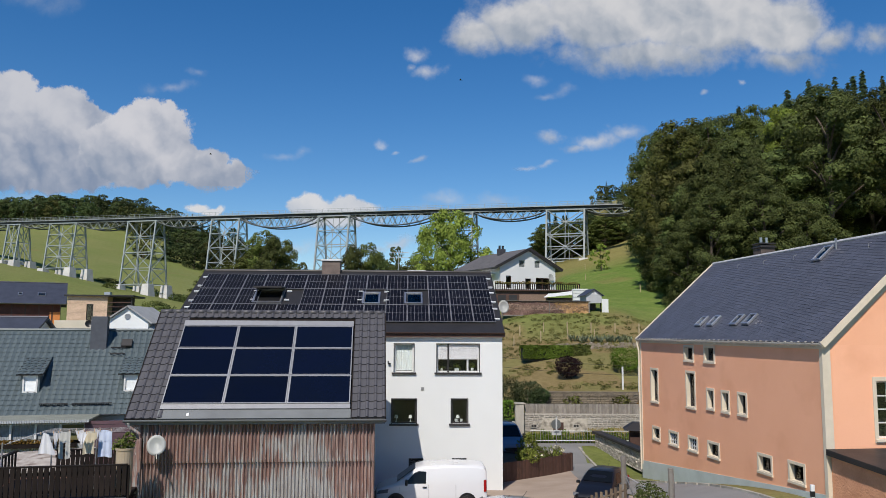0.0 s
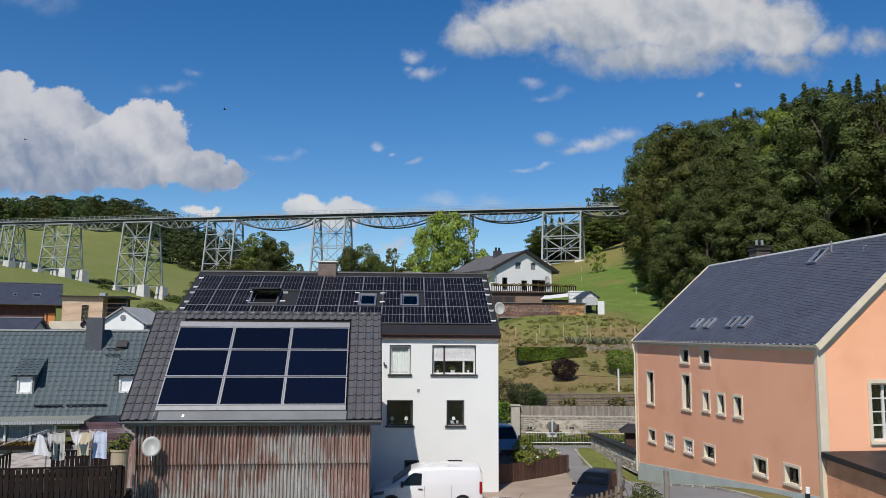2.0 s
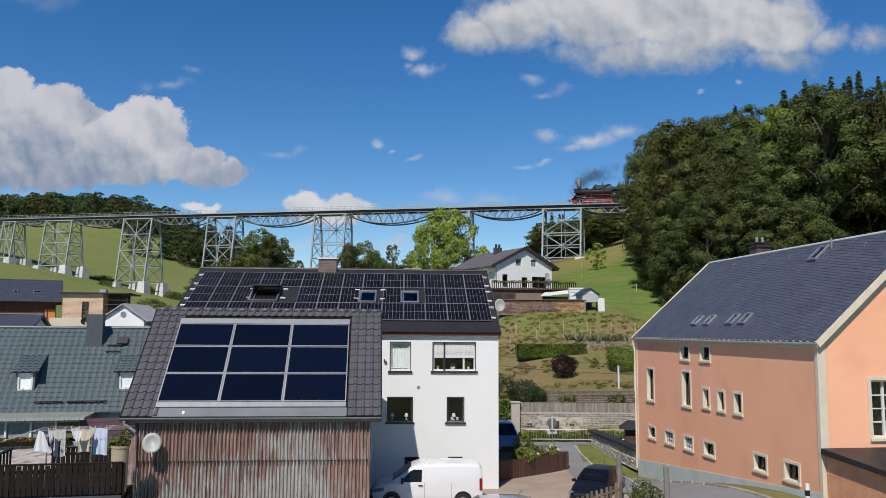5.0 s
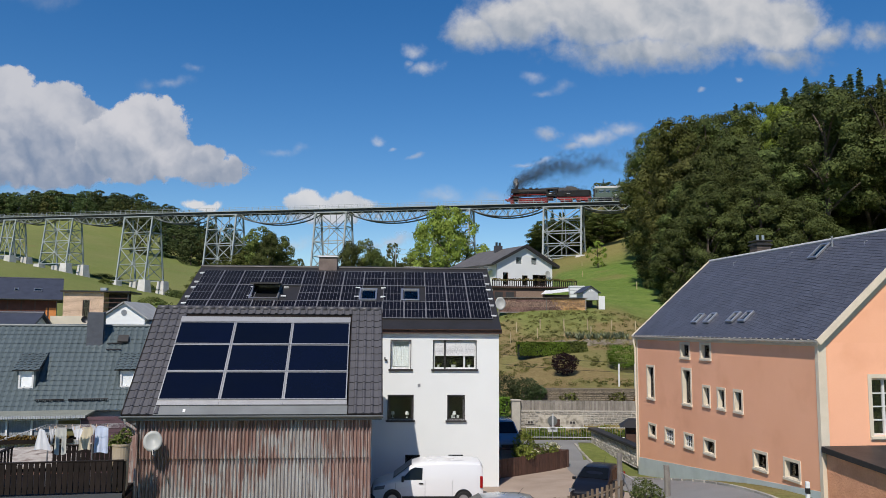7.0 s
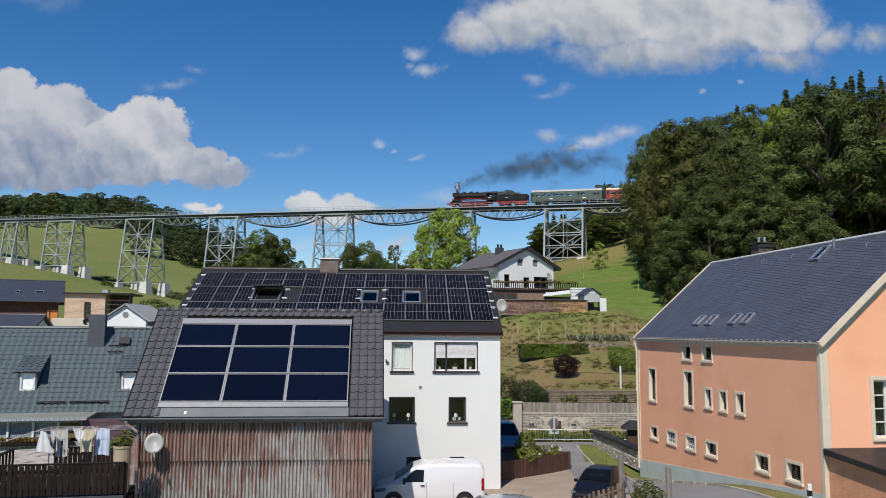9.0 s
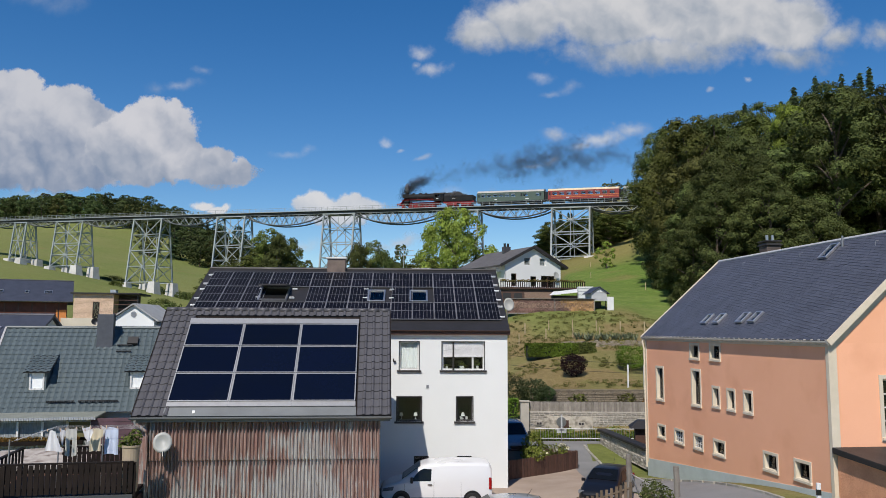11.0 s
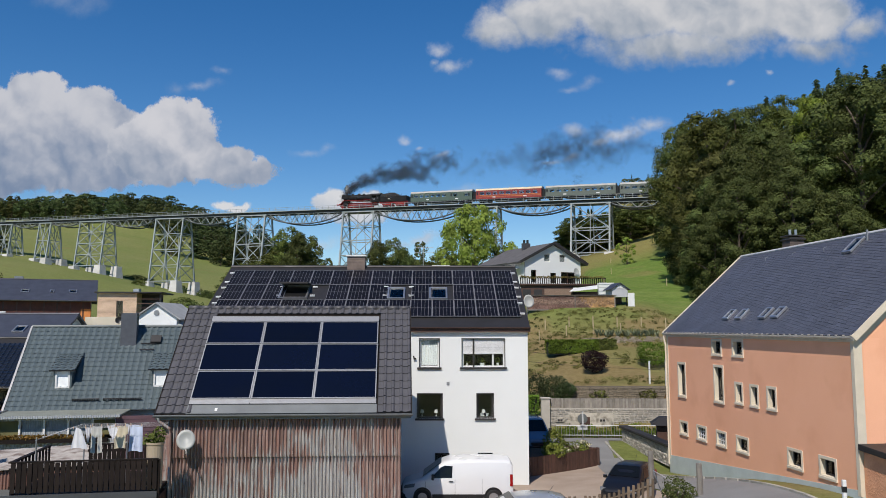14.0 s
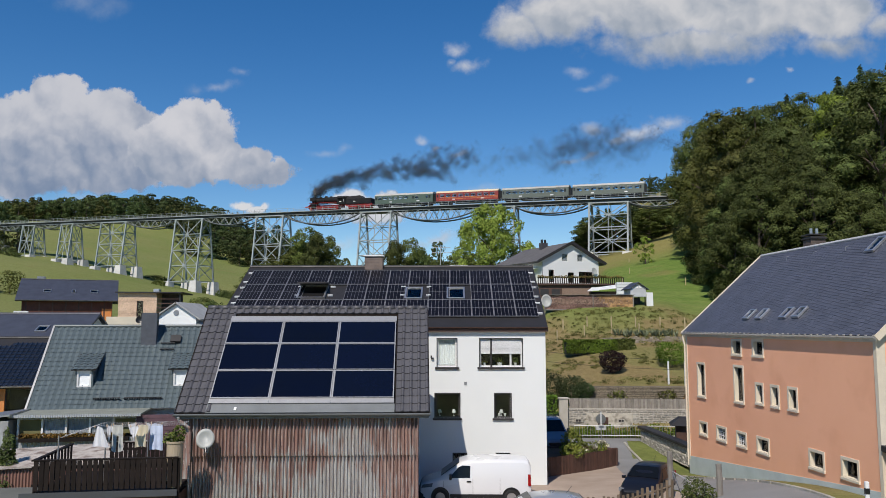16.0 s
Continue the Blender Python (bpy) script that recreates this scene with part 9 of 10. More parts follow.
def woodpile():
    w = thing("woodpile", "long covered stack of split firewood, grey and yellow", "woodpile", pose(6.6, 89.6, 0, 0, 0, 1))
    L, z0, z1 = 10.3, 10.0, 11.6
    rnd = random.Random(8)
    def log(seed):
        r = random.Random(seed)
        n = r.choice((3, 4, 5))
        s = r.uniform(0.07, 0.115)
        pts = [(s * math.cos(2 * math.pi * i / n + 0.4) * r.uniform(0.8, 1.1), s * math.sin(2 * math.pi * i / n + 0.4) * r.uniform(0.8, 1.1)) for i in range(n)]
        g = Geo().add([(x, y, z) for y in (0.0, 0.45) for x, z in pts], [tuple(range(n))[::-1], tuple(range(n, 2 * n))] + [(i, (i + 1) % n, n + (i + 1) % n, n + i) for i in range(n)])
        return g
    logs = [log(i) for i in range(12)]
    old = [mesh_of("log", g, M["firewood"]) for g in logs]
    fresh = [mesh_of("log", g, M["straw"]) for g in logs]
    rest_old, rest_new = Geo(), Geo()
    count = 0
    rows = 11
    for j in range(rows):
        x = 0.1 + rnd.uniform(0, 0.1)
        while x < L - 0.1:
            k = rnd.randrange(12)
            yellow = x > 7.0 + rnd.uniform(-0.4, 0.4) + (0.6 - 0.15 * j)
            mm = pose(x, rnd.uniform(-0.05, 0.05), z0 + 0.08 + j * 0.141 + rnd.uniform(-0.03, 0.03), 0, rnd.uniform(0, 360), 0)
            if count < 280 and j >= 4:
                part("log", (fresh if yellow else old)[k], None, w, "", mm)
                count += 1
            else:
                (rest_new if yellow else rest_old).add(logs[k].v, logs[k].f, mm)
            x += rnd.uniform(0.125, 0.175)
    part("log", rest_old, M["firewood_field"], w)["kind"] = "stuff"
    if rest_new.v:
        part("log", rest_new, M["straw_field"], w)["kind"] = "stuff"
    part("backing", Geo().box(0, L, 0.12, 0.6, z0 - 0.1, z1), M["firewood"], w)
    part("base_beam", Geo().box(0, L, -0.05, 0.5, z0 - 0.12, z0), M["grey_wood"], w)
    for x in (0.05, 5.6, 10.2):
        part("post", Geo().box(x - 0.05, x + 0.05, -0.12, -0.02, z0 - 1.2, z1 + 0.05), M["grey_wood"], w)
    part("cover", Geo().box(-0.1, L + 0.1, -0.15, 0.7, z1 + 0.02, z1 + 0.07), M["grey_wood"], w)
    # hutch on legs
    h = thing("garden_hutch", "grey-white gabled garden hutch standing on dark legs", "hutch", pose(16.6, 90.2, 9.9, 0, 0, 12))
    part("cabin", Geo().add([(a, b, c) for b in (0, 2.0) for a, c in ((0, 1.55), (1.9, 1.55), (1.9, 2.55), (0.95, 3.15), (0, 2.55))], [(0, 1, 2, 3, 4), (9, 8, 7, 6, 5), (0, 5, 6, 1), (1, 6, 7, 2), (2, 7, 8, 3), (3, 8, 9, 4), (4, 9, 5, 0)]), M["grey_white"], h)
    for sg in (1, -1):
        pts = [(0.95, -0.2, 3.24), (0.95, 2.2, 3.24), (0.95 + sg * 1.25, 2.2, 2.42), (0.95 + sg * 1.25, -0.2, 2.42)]
        part("roof", Geo().slab(pts[::-1] if sg > 0 else pts, 0.07), M["slate"], h)
    for x0 in (0.45, 1.0):
        part("gable_pane", Geo().add([(x0, -0.02, 2.55), (x0 + 0.45, -0.02, 2.55), (x0 + (0.4 if x0 < 0.5 else 0.05), -0.02, 2.85)], [(0, 1, 2)]), M["white_paint"], h)
    for x in (0.05, 1.75):
        for y in (0.05, 1.85):
            part("leg", Geo().box(x, x + 0.1, y, y + 0.1, -0.8, 1.55), M["dark_wood"], h)
    part("screen", Geo().box(0.1, 1.8, 1.5, 1.55, -0.5, 1.5), M["dark_frame"], h)
    part("steps_side", Geo().box(1.95, 2.75, 0.0, 0.06, -0.15, 2.05), M["white_paint"], h)




def island_mat(name, c, c2):
    m = leaf_mat(name, c, tuple((a + b) / 2 for a, b in zip(c, c2)), c2, 0.0)
    return m


M["firewood_field"] = island_mat("stacked grey firewood", (0.15, 0.10, 0.075), (0.42, 0.28, 0.21))
M["straw_field"] = island_mat("stacked fresh firewood", (0.30, 0.19, 0.08), (0.55, 0.36, 0.17))


def gardens():
    hedge("clipped_hedge", "clipped green hedge on the slope", (7.3, 72.5), (12.2, 73.5), 1.0, 1.12, "leaf_hedge", 51, z=5.55, count=6500, size=0.085)
    hedge("clipped_hedge", "grey-green hedge on the slope", (12.2, 73.4), (13.9, 73.8), 1.0, 1.18, "leaf_mid", 52, z=5.55, count=2400, size=0.085)
    shrub("purple_shrub", "round dark purple-leaved shrub on the dry lawn", 10.5, 66, 1.25, 2.2, "leaf_purple", 53, 4200, 0.11)
    shrub("shrub", "round bright green shrub beside the garden posts", 15.7, 67.5, 1.7, 2.5, "leaf_hedge", 54, 4500, 0.11)
    for i, (x, y, r, h) in enumerate(((4.6, 58.3, 1.5, 3.1), (6.2, 58.8, 1.2, 2.6), (3.3, 59.0, 1.4, 3.4), (7.2, 59.4, 0.9, 1.5))):
        shrub("shrub", "large dark green shrub above the retaining wall", x, y, r, h, "leaf_cool", 55 + i, 4200, 0.10)
    for i, (x, y) in enumerate(((9.7, 59.2), (13.4, 59.3), (15.4, 59.2))):
        shrub("shrub", "low rusty green plant by the terrace wall", x, y, 0.8, 0.9, "leaf_autumn" if i == 2 else "leaf_olive", 61 + i, 300, 0.15, 2.4)
    rnd = random.Random(9)
    # wild growth in the gardens: tufts and low plants
    vs = []
    for i in range(1250):
        y = rnd.uniform(62, 89.2)
        x = rnd.uniform(3.5, 26)
        s = rnd.uniform(0.12, 0.6) * rnd.uniform(0.6, 1)
        if 72 < y < 75 or 64 < y < 68:
            continue
        vs.append(leaf_cloud([((x, y, land(x, y) + s * 0.3), (s, s, s * 0.5))], 80, 0.085, 300 + i))
    ob = part("undergrowth", leaf_mesh("undergrowth", np.concatenate(vs), M["leaf_dry"]), None)
    tagged(ob, "tufts of dry grass and weeds on the garden slope", "undergrowth", kind="stuff")
    vs = []
    for i in range(26):
        x, y = 13.0 + i * 0.24 + rnd.uniform(-0.2, 0.2), 79.5 + rnd.uniform(-0.6, 0.6)
        n = 18
        a = np.array([rnd.uniform(0, 6.28) for _ in range(n)])
        l = np.array([rnd.uniform(0.5, 0.95) for _ in range(n)])
        base = np.array([x, y, land(x, y)])
        d = np.stack([np.cos(a) * 0.55, np.sin(a) * 0.55, np.full(n, 0.9)], 1) * l[:, None]
        sd = np.stack([-np.sin(a), np.cos(a), np.zeros(n)], 1) * 0.05
        vs.append(np.stack([base + sd, base + d * 0.6 + sd, base + d, base - sd], 1).reshape(-1, 3))
    ob = part("yucca_bed", leaf_mesh("yucca_bed", np.concatenate(vs), M["leaf_grey"]), None)
    tagged(ob, "bed of spiky grey-green yucca leaves", "plants", kind="stuff")
    # stony bank
    g = Geo()
    for i in range(420):
        x = rnd.uniform(9, 30)
        y = 77.2 + rnd.uniform(-1.0, 1.0) + (x - 12) * 0.12
        s = rnd.uniform(0.08, 0.28)
        z = land(x, y)
        j = [rnd.uniform(0.6, 1.1) for _ in range(8)]
        q = [(-1, -1), (1, -1), (1, 1), (-1, 1)]
        g.hexa([(x + s * a * j[k], y + s * b * j[k], z - 0.1) for k, (a, b) in enumerate(q)], [(x + s * 0.7 * a * j[k + 4], y + s * 0.7 * b * j[k + 4], z + s * 0.9 * j[k]) for k, (a, b) in enumerate(q)])
    ob = part("stony_bank", g, M["stone_dark"])
    tagged(ob, "bank of loose brown stones on the slope", "stones", kind="stuff")
    # fence posts on the slope and the wire between
    pl = mesh_of("fence_post", Geo().box(-0.05, 0.05, -0.05, 0.05, -0.4, 1.15), M["pale_post"])
    for i, (x, y) in enumerate([(5.6 + i * 2.55, 84.0 - 0.15 * i) for i in range(11)] + [(7.2 + i * 2.8, 80.5) for i in range(4)] + [(27.5, 150), (31.5, 172), (20.5, 118), (30, 118)]):
        f = thing("fence_post", "pale wooden fence post on the grass slope", "post", pose(x, y, land(x, y)), group="fence posts on the slope")
        part("post", pl, None, f)
    for x, y, h in ((14.2, 62.0, 1.8), (15.3, 61.2, 2.0)):
        f = thing("line_post", "thin white post carrying wires", "post", pose(x, y, land(x, y)))
        part("post", Geo().box(-0.06, 0.06, -0.06, 0.06, -0.3, h), M["white_paint"], f)
    wr = thing("wire", "two thin dark wires across the garden", "wire")
    for z in (4.85, 5.6):
        part("strand", Geo().tube([(2.5, 60, z + 0.7), (6, 60.5, z + 0.3), (10, 61, z), (15, 62, z - 0.25), (22, 63, z)], 0.012, 4), M["black"], wr)
    d = thing("satellite_dish", "large pale satellite dish on a bracket at the gable", "satellite dish", pose(3.38, 44.6, 9.45))
    part("reflector", Geo().lathe([(0, 0.0), (0.14, 0.012), (0.28, 0.05), (0.38, 0.1), (0.385, 0.112), (0.28, 0.062), (0.14, 0.026), (0, 0.014)], 28, pose(0, 0, 0, 80, 0, 12) @ Matrix.Diagonal((0.82, 1, 1, 1))), M["dish_paint"], d, smooth=True)
    part("bracket", Geo().tube([(0, 0.05, 0), (0, 0.25, -0.1), (-0.05, 0.3, -0.9), (-0.75, 0.3, -0.95)], 0.025, 6), M["zinc"], d)


M["leaf_dry"] = leaf_mat("dry tufts", (0.20, 0.16, 0.06), (0.13, 0.13, 0.04), (0.06, 0.085, 0.02))
M["leaf_hedge"] = leaf_mat("clipped hedge leaves", (0.055, 0.105, 0.014), (0.105, 0.175, 0.024), (0.18, 0.27, 0.042))
M["leaf_cool"] = leaf_mat("cool dark garden foliage", (0.032, 0.055, 0.022), (0.062, 0.090, 0.038), (0.11, 0.14, 0.062))
M["leaf_grey"] = leaf_mat("grey-green blades", (0.12, 0.14, 0.085), (0.16, 0.18, 0.11), (0.20, 0.22, 0.14))
M["pale_post"] = mat("pale fence post", (0.42, 0.34, 0.20), (0.34, 0.27, 0.16), 0.85, bump=0.2)

street_side()
van("white panel van parked beside the white house", pose(-3.05, 35.1, 0.3, 0, 0, 2.0), "car_white")
car("small black-blue car parked in the yard", pose(6.2, 33.6, 0.42, 0, 0, 62), "car_dark", 3.6, 1.5)
car("silver car parked in the yard, mostly hidden", pose(-0.3, 29.4, 0.3, 0, 0, 6), "car_silver", 4.1, 1.5)
van("blue-grey people carrier parked behind the white house", pose(4.1, 46.9, 0.45, 0, 0, 100), "car_blue", False)
balcony()
lean_to()
left_houses()
chalet()
woodpile()
gardens()


# ---- clouds: far soft banks behind everything, each on its own sheet ----
CLOUD_FAR = 3600.0
CLOUD_VIEW = pose(0, 0, EYE, 96.171, -0.237, 0.136)


def cloud_mat(name, lumps, soft, dense, lit, shade, grad):
    """lumps: ellipses (x, y, rx, ry) in the sheet's units; soft: width of the edge; grad: lower and upper height between
    which the grey base turns to the sunlit top."""
    m = bpy.data.materials.new(name)
    m.use_nodes = True
    nt = m.node_tree
    n, link = nt.nodes, nt.links.new
    n.remove(n["Principled BSDF"])
    tc = n.new("ShaderNodeTexCoord")

    def vec(op, a, b):
        v = n.new("ShaderNodeVectorMath")
        v.operation = op
        for i, q in enumerate((a, b)):
            if isinstance(q, tuple):
                v.inputs[i].default_value = q
            elif q is not None:
                link(q, v.inputs[i])
        return v

    def num(op, a, b=None, c=None, clamp=False):
        v = n.new("ShaderNodeMath")
        v.operation, v.use_clamp = op, clamp
        for i, q in enumerate((a, b, c)):
            if isinstance(q, (int, float)):
                v.inputs[i].default_value = q
            elif q is not None:
                link(q, v.inputs[i])
        return v.outputs[0]

    def fbm(p, scale, detail, rough=0.55):
        t = n.new("ShaderNodeTexNoise")
        t.inputs["Scale"].default_value, t.inputs["Detail"].default_value, t.inputs["Roughness"].default_value = scale, detail, rough
        link(p, t.inputs["Vector"])
        return t

    here = tc.outputs["Object"]
    warp = fbm(here, 1.1, 5)
    w = vec('SCALE', vec('SUBTRACT', warp.outputs["Color"], (0.5, 0.5, 0.5)).outputs[0], None)
    w.inputs["Scale"].default_value = 0.55
    p = vec('ADD', here, w.outputs[0]).outputs[0]
    best = None
    for x, y, rx, ry in lumps:
        d = vec('MULTIPLY', vec('SUBTRACT', p, (x, y, 0)).outputs[0], (1 / rx, 1 / ry, 0))
        ln = vec('LENGTH', d.outputs[0], None).outputs["Value"]
        q = num('MULTIPLY', num('SUBTRACT', 1.0, ln), max(min(rx, ry) * 2, 0.5))
        best = q if best is None else num('MAXIMUM', best, q)
    fine = fbm(here, 3.2, 8, 0.62)
    dens = num('MULTIPLY_ADD', num('SUBTRACT', fine.outputs["Fac"], 0.5), 0.75, best)
    al = n.new("ShaderNodeMapRange")
    al.interpolation_type = 'SMOOTHSTEP'
    al.inputs["From Min"].default_value, al.inputs["From Max"].default_value, al.inputs["To Max"].default_value = 0.0, soft, dense
    link(dens, al.inputs["Value"])
    # billows: relief lit from above
    b1 = fbm(p, 1.15, 4, 0.45)
    b2 = fbm(vec('ADD', p, (0.10, 0.13, 0)).outputs[0], 1.15, 4, 0.45)
    rel = num('MULTIPLY', num('SUBTRACT', b1.outputs["Fac"], b2.outputs["Fac"]), 2.6)
    sep = n.new("ShaderNodeSeparateXYZ")
    link(p, sep.inputs[0])
    g = n.new("ShaderNodeMapRange")
    g.inputs["From Min"].default_value, g.inputs["From Max"].default_value = grad
    link(sep.outputs["Y"], g.inputs["Value"])
    mott = fbm(here, 0.7, 2)
    raw = num('ADD', num('ADD', num('MULTIPLY', g.outputs[0], 0.75), rel), num('MULTIPLY_ADD', mott.outputs["Fac"], 0.9, -0.46))
    smooth = n.new("ShaderNodeMapRange")
    smooth.interpolation_type = 'SMOOTHSTEP'
    smooth.inputs["From Min"].default_value, smooth.inputs["From Max"].default_value = -0.45, 1.05
    link(raw, smooth.inputs["Value"])
    tone = smooth.outputs[0]
    mix = n.new("ShaderNodeMix")
    mix.data_type = 'RGBA'
    mix.inputs["A"].default_value, mix.inputs["B"].default_value = (*shade, 1), (*lit, 1)
    link(tone, mix.inputs["Factor"])
    em, tr, ms = n.new("ShaderNodeEmission"), n.new("ShaderNodeBsdfTransparent"), n.new("ShaderNodeMixShader")
    link(mix.outputs["Result"], em.inputs["Color"])
    link(al.outputs[0], ms.inputs[0])
    link(tr.outputs[0], ms.inputs[1])
    link(em.outputs[0], ms.inputs[2])
    link(ms.outputs[0], n["Material Output"].inputs["Surface"])
    return m


def cloud(name, label, cx, cy, lumps, soft=0.15, dense=1.0, lit=(0.68, 0.68, 0.70), shade=(0.31, 0.37, 0.46), far=0.0):
    """A cloud bank centred at (cx, cy) of the view's hundredths, up counted downwards; lumps relative to that centre."""
    loc = [((x - cx) / 100, -(y - cy) / 100, rx / 100, ry / 100) for x, y, rx, ry in lumps]
    x0, x1 = min(a - r - min(r * 0.8, 0.5) for a, _, r, _ in loc) - 0.16, max(a + r + min(r * 0.8, 0.5) for a, _, r, _ in loc) + 0.16
    y0, y1 = min(b - r - min(r * 0.8, 0.5) for _, b, _, r in loc) - 0.16, max(b + r + min(r * 0.8, 0.5) for _, b, _, r in loc) + 0.16
    lo, hi = min(b - r * 0.7 for _, b, _, r in loc), max(b + r * 0.6 for _, b, _, r in loc)
    g = Geo()
    k = 8
    g.v = [(x0 + (x1 - x0) * i / k, y0 + (y1 - y0) * j / k, 0) for j in range(k + 1) for i in range(k + 1)]
    g.f = [(j * (k + 1) + i, j * (k + 1) + i + 1, (j + 1) * (k + 1) + i + 1, (j + 1) * (k + 1) + i) for j in range(k) for i in range(k)]
    d = CLOUD_FAR + far
    f = d / 1358
    m = CLOUD_VIEW @ Matrix.Translation(((cx - 784) * f, -(cy - 441) * f, -d)) @ Matrix.Diagonal((f * 100, f * 100, f * 100, 1))
    ob = part(name, g, cloud_mat(name, loc, soft, dense, lit, shade, (lo, hi)), None, "", m)
    tagged(ob, label, "cloud", kind="structure")
    return ob


def clouds():
    cloud("backdrop_cloud", "large white cumulus cloud with a grey base", 170, 250,
          [(10, 180, 70, 55), (-60, 250, 120, 95), (100, 205, 85, 50), (170, 240, 60, 50), (120, 295, 150, 44), (-40, 310, 140, 40), (90, 245, 75, 52)], shade=(0.185, 0.25, 0.375), lit=(0.56, 0.57, 0.62), far=30)
    cloud("backdrop_cloud", "sunlit white cumulus heads beside the large cloud", 290, 270,
          [(205, 262, 70, 60), (270, 232, 74, 56), (300, 290, 70, 42), (365, 300, 55, 40), (415, 308, 36, 28), (250, 305, 90, 30)], shade=(0.23, 0.29, 0.40), lit=(0.62, 0.62, 0.66))
    cloud("backdrop_cloud", "broad white cumulus cloud with a soft grey base", 1150, 50,
          [(845, 62, 66, 48), (930, 35, 120, 62), (1080, 20, 170, 85), (1250, 25, 170, 90), (1380, 45, 110, 72), (1470, 68, 60, 36), (1545, 72, 60, 26), (1150, 95, 220, 44), (1390, 105, 90, 36)],
          soft=0.7, shade=(0.25, 0.31, 0.40), lit=(0.62, 0.62, 0.64))
    cloud("backdrop_cloud", "small torn white cloud", 750, 110, [(738, 95, 24, 18), (757, 128, 36, 17), (728, 118, 14, 12)], soft=0.7, dense=0.75, far=40)
    cloud("backdrop_cloud", "small torn white cloud", 975, 165, [(965, 170, 30, 10), (995, 160, 26, 14), (950, 140, 26, 12)], soft=0.8, dense=0.5, far=40)
    cloud("backdrop_cloud", "low white cloud over the wood's edge", 1040, 245, [(975, 243, 30, 17), (1055, 250, 62, 20), (1105, 235, 44, 22), (1020, 262, 40, 12)], soft=0.6, dense=0.75, far=20)
    cloud("backdrop_cloud", "faint streak of cloud", 945, 293, [(930, 296, 30, 7), (965, 290, 20, 7)], soft=0.6, dense=0.55, far=60)
    cloud("backdrop_cloud", "white cumulus low behind the viaduct", 590, 372, [(545, 365, 40, 26), (600, 368, 55, 24), (640, 372, 40, 18), (590, 385, 90, 22)], soft=0.2, lit=(0.66, 0.67, 0.70), shade=(0.40, 0.46, 0.56))
    cloud("backdrop_cloud", "pale low cloud behind the viaduct", 830, 362, [(790, 350, 60, 20), (870, 358, 80, 20), (760, 372, 90, 18)], soft=0.9, dense=0.75, lit=(0.56, 0.60, 0.66), far=80)
    cloud("backdrop_cloud", "small white cloud behind the hill", 365, 370, [(350, 366, 26, 11), (378, 374, 22, 10)], soft=0.25, shade=(0.6, 0.64, 0.7))
    cloud("backdrop_cloud", "pale low cloud in the valley gap", 690, 432, [(705, 430, 34, 16), (660, 440, 40, 14)], soft=0.6, dense=0.8, lit=(0.56, 0.59, 0.66), far=30)
    cloud("backdrop_cloud", "pale low cloud in the valley gap", 520, 440, [(520, 438, 60, 16), (470, 445, 40, 12)], soft=0.8, dense=0.6, far=90)
    cloud("backdrop_cloud", "faint veil of cloud", 505, 275, [(500, 275, 50, 11), (530, 272, 20, 12)], soft=0.9, dense=0.45, far=50)
    cloud("backdrop_cloud", "faint torn veil of cloud", 300, 150, [(265, 158, 28, 16), (310, 152, 44, 13), (345, 128, 26, 12)], soft=0.9, dense=0.5, far=70)
    cloud("backdrop_cloud", "faint grey cloud high up", 85, 12, [(100, 5, 70, 30), (60, -10, 80, 30)], soft=1.0, dense=0.4, lit=(0.40, 0.46, 0.56), shade=(0.32, 0.38, 0.48), far=100)
    cloud("backdrop_cloud", "tiny scraps of cloud", 705, 270, [(675, 255, 14, 9), (740, 286, 17, 6), (700, 268, 10, 5)], soft=0.6, dense=0.5, far=55)
    cloud("backdrop_cloud", "tiny scraps of cloud", 1250, 160, [(1247, 160, 10, 8), (1310, 145, 12, 7)], soft=0.5, dense=0.5, far=65)
    cloud("backdrop_cloud", "hazy cloud bank low over the left hills", -20, 350, [(-90, 345, 90, 20), (60, 352, 90, 16)], soft=0.9, dense=0.6, lit=(0.62, 0.66, 0.72), far=110)


clouds()


# ---- smoke and birds ----
def smoke_mat(name, c, dense):
    """Thin flakes of smoke, shaded as round puffs."""
    m = bpy.data.materials.new(name)
    m.use_nodes = True
    nt = m.node_tree
    n, link = nt.nodes, nt.links.new
    n.remove(n["Principled BSDF"])
    tc, vt, nz = n.new("ShaderNodeTexCoord"), n.new("ShaderNodeVectorTransform"), n.new("ShaderNodeVectorMath")
    vt.vector_type, vt.convert_from, vt.convert_to = 'NORMAL', 'OBJECT', 'WORLD'
    nz.operation = 'NORMALIZE'
    link(tc.outputs["Object"], vt.inputs[0])
    link(vt.outputs[0], nz.inputs[0])
    df, tl, half, tr, ms = (n.new("ShaderNode" + k) for k in ("BsdfDiffuse", "BsdfTranslucent", "MixShader", "BsdfTransparent", "MixShader"))
    df.inputs["Color"].default_value = tl.inputs["Color"].default_value = (*c, 1)
    link(nz.outputs[0], df.inputs["Normal"])
    half.inputs[0].default_value = 0.35
    link(df.outputs[0], half.inputs[1])
    link(tl.outputs[0], half.inputs[2])
    ms.inputs[0].default_value = dense
    link(tr.outputs[0], ms.inputs[1])
    link(half.outputs[0], ms.inputs[2])
    link(ms.outputs[0], n["Material Output"].inputs["Surface"])
    return m


